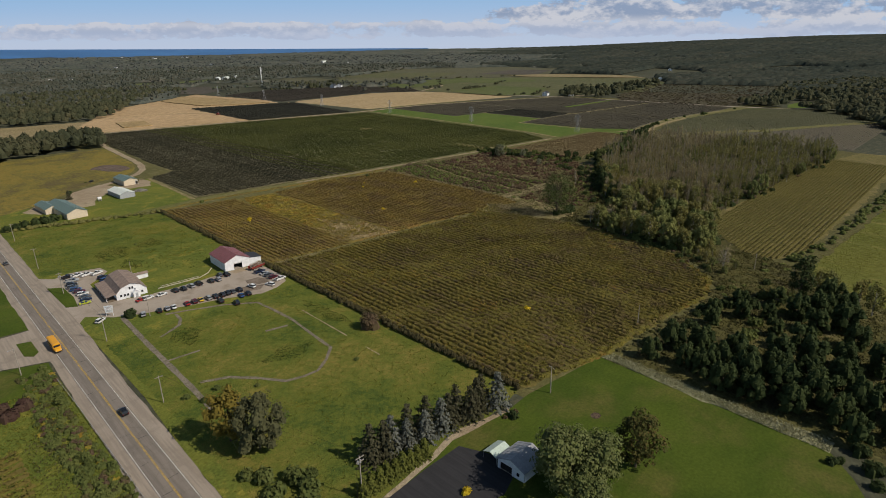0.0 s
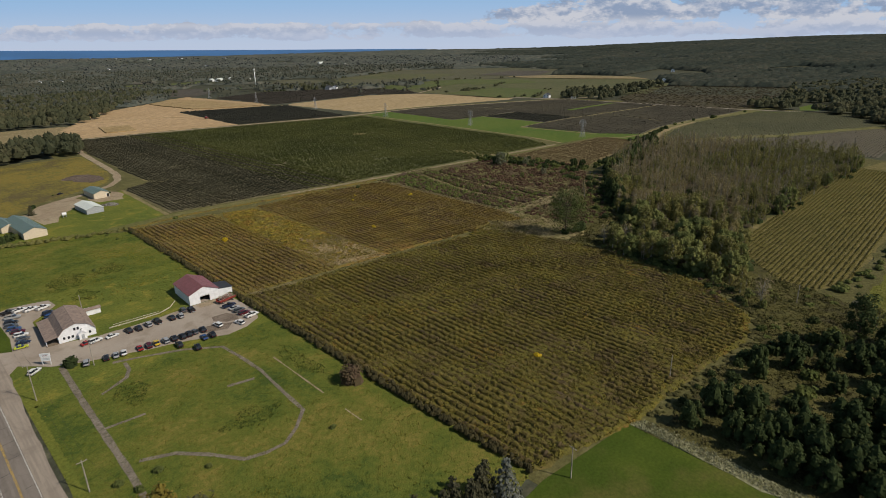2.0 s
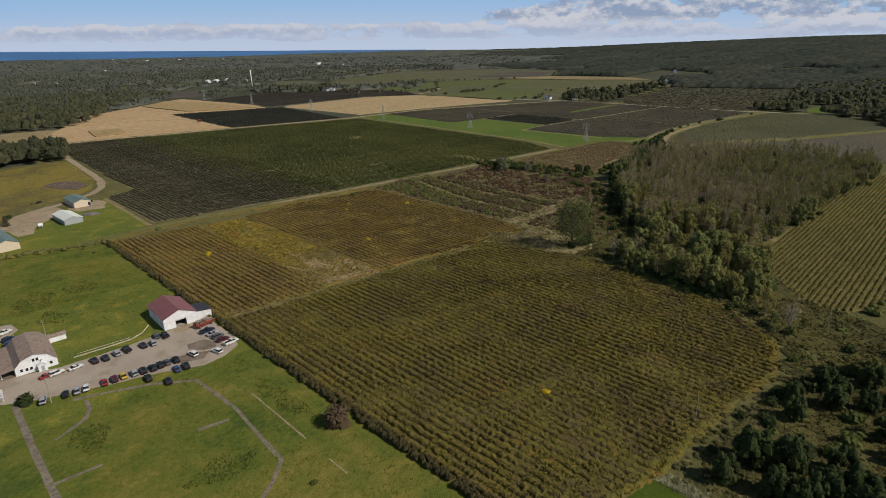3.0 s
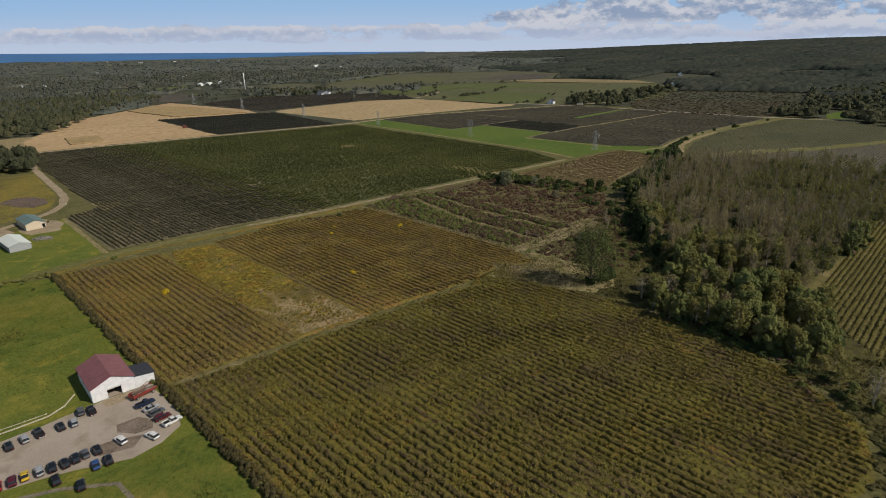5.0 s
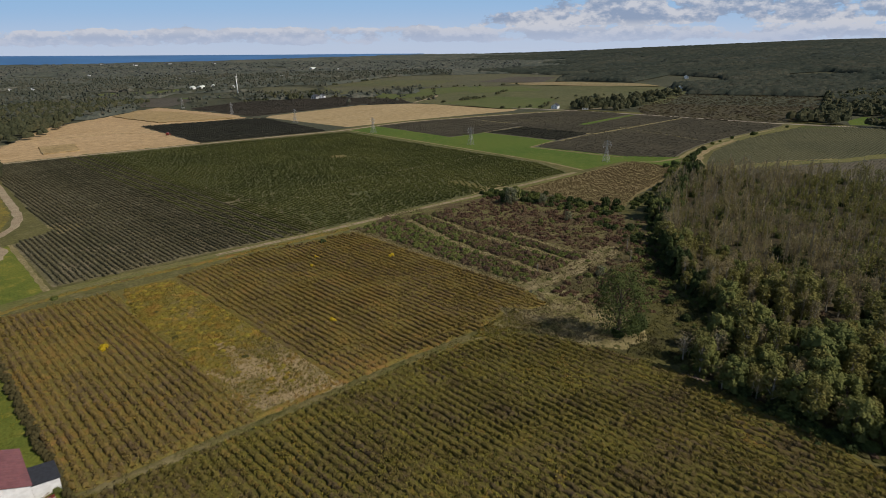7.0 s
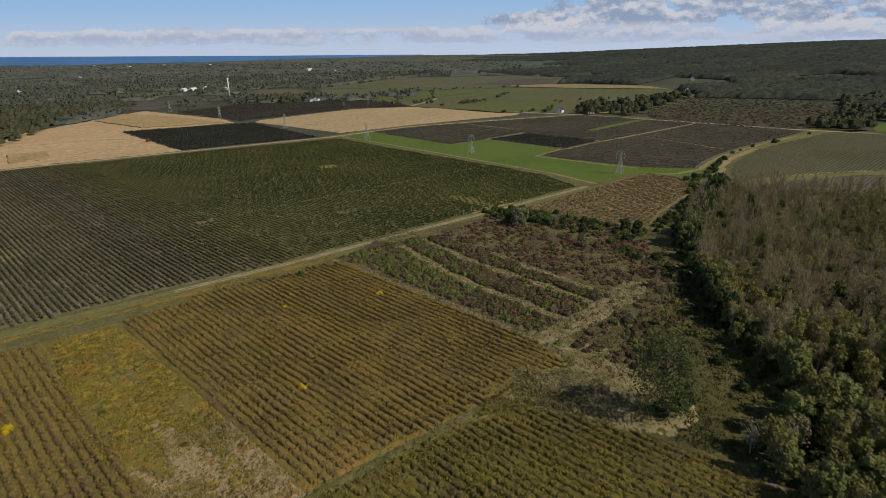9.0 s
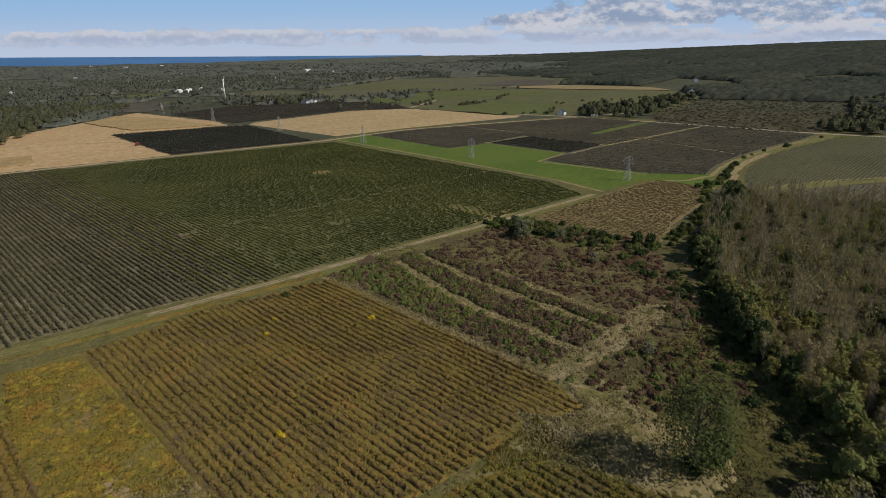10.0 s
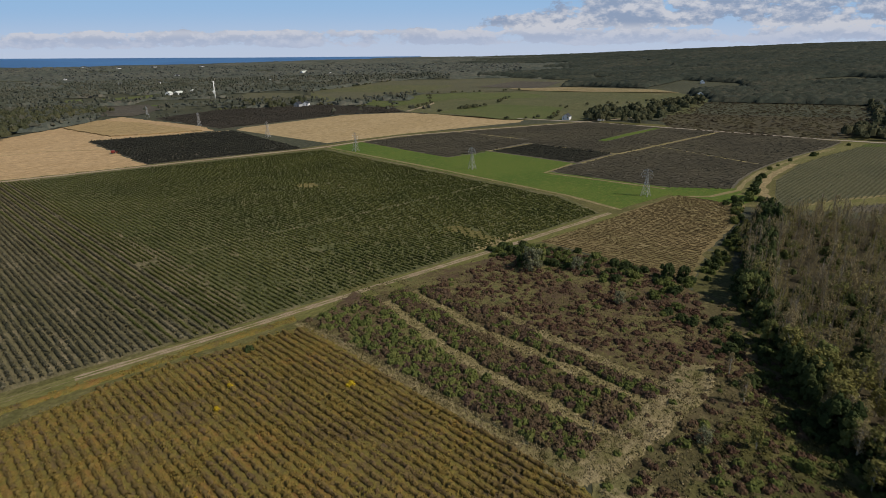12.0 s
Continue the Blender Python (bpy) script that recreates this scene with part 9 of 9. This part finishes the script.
def school_bus(at):
    ob = thing("school_bus", "yellow school bus driving on the highway", "bus", "", at)
    body = [hull_ring(-5.6, 2.3, 0.6, 2.9, 0.18), hull_ring(-5.4, 2.45, 0.5, 3.05, 0.22), hull_ring(3.4, 2.45, 0.5, 3.05, 0.22), hull_ring(3.7, 2.4, 0.5, 2.95, 0.22)]
    part("body", loft(body), "bus_yellow", ob)
    part("hood", loft([hull_ring(3.7, 2.2, 0.5, 1.75, 0.2), hull_ring(5.2, 2.1, 0.5, 1.6, 0.2), hull_ring(5.5, 1.9, 0.6, 1.4, 0.2)]), "bus_yellow", ob)
    part("windscreen", loft([[(3.69, -1.05, 1.8), (3.69, 1.05, 1.8), (3.66, 1.0, 2.6), (3.66, -1.0, 2.6)], [(3.75, -1.05, 1.8), (3.75, 1.05, 1.8), (3.71, 1.0, 2.6), (3.71, -1.0, 2.6)]]), "glass", ob)
    part("roof", boxed(-5.2, 3.2, -0.85, 0.85, 3.04, 3.1, 0.02), "bus_yellow", ob)
    for s in (-1, 1):
        for i in range(11):
            part("window", boxed(-5.2 + i * 0.78, -4.6 + i * 0.78, s * 1.235 - 0.02, s * 1.235 + 0.02, 1.85, 2.55), "glass", ob)
        for z in (0.95, 1.55):
            part("rub_rail", boxed(-5.3, 3.4, s * 1.24 - 0.03, s * 1.24 + 0.03, z, z + 0.08), "dark", ob)
        part("headlight", boxed(5.42, 5.54, s * 0.75 - 0.15, s * 0.75 + 0.15, 0.95, 1.2, 0.02), "lamp_glass", ob)
        for x in (-3.2, 4.3):
            wheel(ob, x, s * 1.1, 0.48)
    part("bumper", boxed(5.45, 5.65, -1.1, 1.1, 0.5, 0.75, 0.03), "dark", ob)
    return ob


school_bus(pose(32.6, 238, 0.14, 0, 0, -90))


park("sedan", "black", 126.7, 534.6, 35, "black car standing in the rough grass behind the sheds")
plant("spruce", spruce_parts(7.5, 2.6, "spruce_leaf", 149, 900, 0.5), "small dark conifer in the farm yard", "spruce", "", 98, 484, 1.0)


# ---- junk and machines by the red barn ----
def rubble_heap(x, y):
    """Broken stones and spoil tipped in a low pile, one mesh of loose lumps."""
    rng = np.random.default_rng(88)
    bits = []
    for i in range(90):
        a, d = rng.uniform(0, 6.28), 4.6 * rng.random() ** 0.6
        r = rng.uniform(0.35, 0.9)
        lump = mound(r, r * 0.8, rng, 5, 2, -0.5)
        bits.append((lump + np.array([math.cos(a) * d * 1.2, math.sin(a) * d * 0.8, max(0.15, 1.5 * (1 - d / 5))]), np.arange(len(lump)).reshape(-1, 4)))
    v, f = joined(bits)
    thing("rubble_heap", "low heap of grey rubble behind the white shed", "rubble", "", pose(x, y, 0.05, 0, 0, -40), mesh_from("rubble_heap", v, f, "rubble"))


rubble_heap(142.5, 472)

def scrap_trailer(at):
    ob = thing("trailer", "red farm trailer loaded with scrap poles", "trailer", "", at)
    part("bed", boxed(-3.4, 3.4, -1.2, 1.2, 0.7, 0.9, 0.03), "machine_red", ob)
    for s in (-1, 1):
        part("side_board", boxed(-3.4, 3.4, s * 1.2 - 0.05, s * 1.2 + 0.05, 0.9, 1.5, 0.02), "machine_red", ob)
        for x in (-2.2, 2.2):
            wheel(ob, x, s * 1.0, 0.4)
    r = random.Random(3)
    for i in range(34):
        a, l = r.uniform(-0.35, 0.35), r.uniform(3, 6.5)
        y, z = r.uniform(-1.1, 1.1), r.uniform(1.0, 2.0)
        part("pole", rod(bmesh.new(), (-l / 2 * math.cos(a), y - l / 2 * math.sin(a), z + r.uniform(-0.2, 0.2)), (l / 2 * math.cos(a), y + l / 2 * math.sin(a), z + r.uniform(-0.2, 0.5)), 0.07, n=5), r.choice(("wood", "grey_wood", "galvanised", "dark", "machine_red")), ob)


scrap_trailer(pose(123.4, 256.6, 0.15, 0, 0, 12) @ Matrix.Diagonal((1.15, 1.25, 1.35, 1)))


def tractor(name, label, at, mat="machine_red"):
    """A combine harvester: cab, grain tank, header and wheels."""
    ob = thing(name, label, "farm machine", "", at)
    part("body", boxed(-3.0, 1.6, -1.4, 1.4, 1.2, 3.4, 0.15), mat, ob)
    part("cab", boxed(1.65, 3.1, -0.95, 0.95, 1.7, 3.5, 0.12), "glass", ob)
    part("header", boxed(3.6, 5.0, -3.2, 3.2, 0.3, 1.2, 0.1), mat, ob)
    part("feeder", boxed(2.9, 3.8, -0.6, 0.6, 0.7, 1.6, 0.05), "dark", ob)
    for s in (-1, 1):
        wheel(ob, 1.6, s * 1.55, 0.95)
        wheel(ob, -2.2, s * 1.4, 0.6)


tractor("combine_harvester", "red combine harvester in the grain field", pose(403, 898, 0.06, 0, 0, 60))
bm = bmesh.new()
ob = thing("propane_tank", "white tank on a stand in the farm yard", "tank", "", pose(112, 462, 0.1))
part("tank", rod(bm, (-1.2, 0, 2.0), (1.2, 0, 2.0), 1.1, n=14), "white_wall", ob)
for x in (-0.8, 0.8):
    part("leg", boxed(x - 0.15, x + 0.15, -0.8, 0.8, 0, 1.2), "galvanised", ob)


# ---- poles, fences, signs ----
def utility_pole(x, y, h, label, arms=1, lamp=False, turn=0, cans=0):
    ob = thing("utility_pole", label, "utility pole", "utility poles", pose(x, y, 0.02, 0, 0, turn))
    part("pole", rod(bmesh.new(), (0, 0, -0.3), (0, 0, h), 0.17, 0.11, 8), "grey_wood", ob)
    for i in range(arms):
        z = h - 0.5 - i * 1.1
        arm = part("crossarm", boxed(-1.2, 1.2, -0.14, -0.02, z - 0.07, z + 0.07), "grey_wood", ob)
        for xi in (-1.05, -0.5, 0.5, 1.05):
            part("insulator", rod(bmesh.new(), (xi, -0.08, z + 0.07), (xi, -0.08, z + 0.27), 0.05, 0.04), "galvanised", arm)
    for i in range(cans):
        part("transformer", rod(bmesh.new(), (0.35 * (-1) ** i, 0.3, h - 2.4), (0.35 * (-1) ** i, 0.3, h - 1.5), 0.24, n=10), "galvanised", ob)
    if lamp:
        part("lamp_arm", rod(bmesh.new(), (0, 0, h - 0.6), (-1.6, 0, h - 0.2), 0.05), "galvanised", ob)
        part("lamp_head", boxed(-2.2, -1.6, -0.15, 0.15, h - 0.3, h - 0.12, 0.03), "galvanised", ob)
    return ob


POLES = ((65.4, 96.2, 12.4), (47.1, 173, 9.6), (47.6, 229.6, 13.0), (48.3, 292, 10.5), (48.2, 338.4, 10.8), (49.5, 400, 10.5), (50.5, 470, 10.5))
for i, (x, y, h) in enumerate(POLES):
    utility_pole(x, y, h, "weathered wooden utility pole beside the highway", 1 if i else 2, False, 0, 2 if i in (0, 3) else 0)
utility_pole(67, 240, 9.0, "grey wooden lamp pole beside the drive", 0, True, 160)
utility_pole(77, 291, 8.0, "slim wooden pole behind the barn", 0)
utility_pole(133.6, 89.4, 9.6, "wooden pole at the lawn's edge", 1, False, 80)
utility_pole(19.5, 225, 10.5, "wooden lamp pole at the side road", 0, True, 30)
utility_pole(194, 92, 8.5, "thin grey pole at the vineyard's end", 0)
utility_pole(283, 80, 8.5, "thin grey pole at the field corner", 0)


def wire(a, b, sag=0.6, r=0.018):
    """One unbroken three-sided strand that hangs between two points."""
    a, b = Vector(a), Vector(b)
    side = (b - a).cross(Vector((0, 0, 1))).normalized() * r
    v = []
    for k in range(9):
        t = k / 8
        p = a.lerp(b, t) - Vector((0, 0, sag * 4 * t * (1 - t)))
        v += [tuple(p + side), tuple(p + Vector((0, 0, r * 1.7))), tuple(p - side)]
    f = [(3 * k + n, 3 * k + (n + 1) % 3, 3 * k + 3 + (n + 1) % 3, 3 * k + 3 + n) for k in range(8) for n in range(3)]
    me = mesh_from("wire", v, np.array(f), "dark")
    thing("wire", "thin dark sagging overhead power wire", "wire", "overhead wires", None, me)


for (x0, y0, h0), (x1, y1, h1) in zip(POLES[1:], POLES[2:]):
    for dx in (-1.05, 1.05):
        wire((x0 + dx, y0, h0 - 0.25), (x1 + dx, y1, h1 - 0.25))
for dx in (-1.05, 1.05):
    wire((65.4 + dx, 96.2, 12.1), (47.1 + dx, 173, 9.35))
    wire((65.4 + dx, 96.2, 11.1), (40 + dx, 60, 10))


def sign():
    ob = thing("roadside_sign", "white two-panel sign board on posts by the drive", "sign", "", pose(55.6, 252.4, 0.05, 0, 0, -35))
    for s in (-1, 1):
        part("post", boxed(s * 1.3 - 0.08, s * 1.3 + 0.08, -0.08, 0.08, 0, 4.6), "white_wall", ob)
    part("panel", boxed(-1.7, 1.7, -0.12, 0.12, 3.2, 4.6, 0.03), "white_wall", ob)
    low = part("panel", boxed(-1.5, 1.5, -0.1, 0.1, 1.6, 3.0, 0.03), "white_wall", ob)
    for i, (w, z) in enumerate(((1.1, 4.1), (0.8, 3.7))):
        part("lettering_bar", boxed(-w, w, -0.15, -0.122, z - 0.1, z + 0.1), "machine_red" if i else "grey_wall", ob)
    for z in (2.6, 2.2):
        part("lettering_bar", boxed(-1.2, 1.2, -0.13, -0.102, z - 0.08, z + 0.08), "grey_wall", low)


sign()


def rail_fence(pts, label, h=1.1, mat="grey_wood", rails=2):
    ob = thing("fence", label, "fence", "", None)
    for (x0, y0), (x1, y1) in zip(pts, pts[1:]):
        ln = math.hypot(x1 - x0, y1 - y0)
        k = max(1, round(ln / 3.0))
        for i in range(k + 1):
            x, y = x0 + (x1 - x0) * i / k, y0 + (y1 - y0) * i / k
            part("post", boxed(x - 0.08, x + 0.08, y - 0.08, y + 0.08, 0, h), mat, ob)
        for j in range(rails):
            z = h * (0.45 + 0.45 * j / max(1, rails - 1))
            part("rail", rod(bmesh.new(), (x0, y0, z), (x1, y1, z), 0.1, n=5), mat, ob)


rail_fence([(80, 266.3), (90, 265.6), (99, 265.4), (104, 268), (108, 273)], "low pale wooden rail fence along the drive", 0.6, "pale_wood")
rail_fence([(82, 268.6), (99, 267.6)], "low pale wooden rail fence along the drive", 0.55, "pale_wood", 1)


def guardrail():
    ob = thing("guardrail", "galvanised guardrail with wooden posts beside the highway", "guardrail", "", None)
    pts = [(28.3, 80), (27.9, 120), (27.7, 160), (27.6, 190), (27.2, 212), (26.0, 217)]
    for (x0, y0), (x1, y1) in zip(pts, pts[1:]):
        bm = loft([[(x0 - 0.04, y0, 0.45), (x0 + 0.06, y0, 0.5), (x0 - 0.02, y0, 0.6), (x0 + 0.06, y0, 0.7), (x0 - 0.04, y0, 0.76), (x0 - 0.08, y0, 0.6)], [(x1 - 0.04, y1, 0.45), (x1 + 0.06, y1, 0.5), (x1 - 0.02, y1, 0.6), (x1 + 0.06, y1, 0.7), (x1 - 0.04, y1, 0.76), (x1 - 0.08, y1, 0.6)]])
        part("rail", bm, "galvanised", ob)
        k = max(2, int(abs(y1 - y0) / 3.8))
        for i in range(k):
            x, y = x0 + (x1 - x0) * i / k - 0.16, y0 + (y1 - y0) * i / k
            part("post", boxed(x - 0.08, x + 0.08, y - 0.1, y + 0.1, 0, 0.8), "wood", ob)


guardrail()


def pylon(x, y, h, turn):
    """A lattice transmission tower with three pairs of arms."""
    ob = thing("transmission_tower", "grey steel lattice power line tower", "pylon", "transmission line", pose(x, y, 0, 0, 0, turn))
    b, w = 2.6, 0.55
    zs = [0, h * 0.2, h * 0.38, h * 0.54, h * 0.68]
    wid = [b + (w - b) * z / (h * 0.68) for z in zs]
    for sx in (-1, 1):
        for sy in (-1, 1):
            part("leg", rod(bmesh.new(), (sx * b, sy * b, -0.3), (sx * w, sy * w, h * 0.68), 0.11, n=4), "galvanised", ob)
            part("mast", rod(bmesh.new(), (sx * w, sy * w, h * 0.68), (sx * 0.2, sy * 0.2, h), 0.1, n=4), "galvanised", ob)
    for i in range(4):
        for sx, sy, tx, ty in ((-1, -1, 1, -1), (1, -1, 1, 1), (1, 1, -1, 1), (-1, 1, -1, -1)):
            bm = bmesh.new()
            rod(bm, (sx * wid[i], sy * wid[i], zs[i]), (tx * wid[i + 1], ty * wid[i + 1], zs[i + 1]), 0.08, n=4)
            rod(bm, (tx * wid[i], ty * wid[i], zs[i]), (sx * wid[i + 1], sy * wid[i + 1], zs[i + 1]), 0.08, n=4)
            part("brace", bm, "galvanised", ob)
    for z, l in ((0.70, 3.6), (0.81, 4.2), (0.92, 3.2)):
        for s in (-1, 1):
            bm = bmesh.new()
            rod(bm, (s * 0.5, 0.3, h * z), (s * l, 0, h * z + 0.2), 0.1, n=4)
            rod(bm, (s * 0.5, -0.3, h * z), (s * l, 0, h * z + 0.2), 0.1, n=4)
            rod(bm, (s * 0.4, 0, h * z + 1.3), (s * l, 0, h * z + 0.2), 0.09, n=4)
            arm = part("arm", bm, "galvanised", ob)
            part("insulator", rod(bmesh.new(), (s * l, 0, h * z + 0.2), (s * l, 0, h * z - 1.2), 0.1, n=5), "turbine_white", arm)


LINE = ((591, 377), (585, 537), (579, 697), (574, 870), (569, 1056), (562, 1236))
for x, y in LINE:
    pylon(x, y, 19.5, 92)


def turbine(x, y, h):
    ob = thing("wind_turbine", "slender white wind turbine with three blades", "wind turbine", "", pose(x, y, -0.2, 0, 0, -40))
    part("tower", rod(bmesh.new(), (0, 0, 0), (0, 0, h), 1.5, 0.8, 16), "turbine_white", ob, smooth=True)
    part("nacelle", boxed(-2.2, 1.4, -0.7, 0.7, h - 0.3, h + 1.2, 0.25), "turbine_white", ob)
    part("hub", rod(bmesh.new(), (1.4, 0, h + 0.45), (2.4, 0, h + 0.45), 0.6, 0.2, 10), "turbine_white", ob)
    for k in range(3):
        a = radians(50 + 120 * k)
        c, s = math.cos(a), math.sin(a)
        secs = []
        for t, w in ((0.0, 0.25), (0.15, 0.75), (0.5, 0.5), (1.0, 0.12)):
            r = 0.4 + t * 9.0
            secs.append([(1.9, c * r - s * w, h + 0.45 + s * r + c * w), (2.05, c * r, h + 0.45 + s * r), (1.9, c * r + s * w, h + 0.45 + s * r - c * w), (1.82, c * r, h + 0.45 + s * r)])
        part("blade", loft(secs), "turbine_white", ob)


turbine(781, 1452, 41)
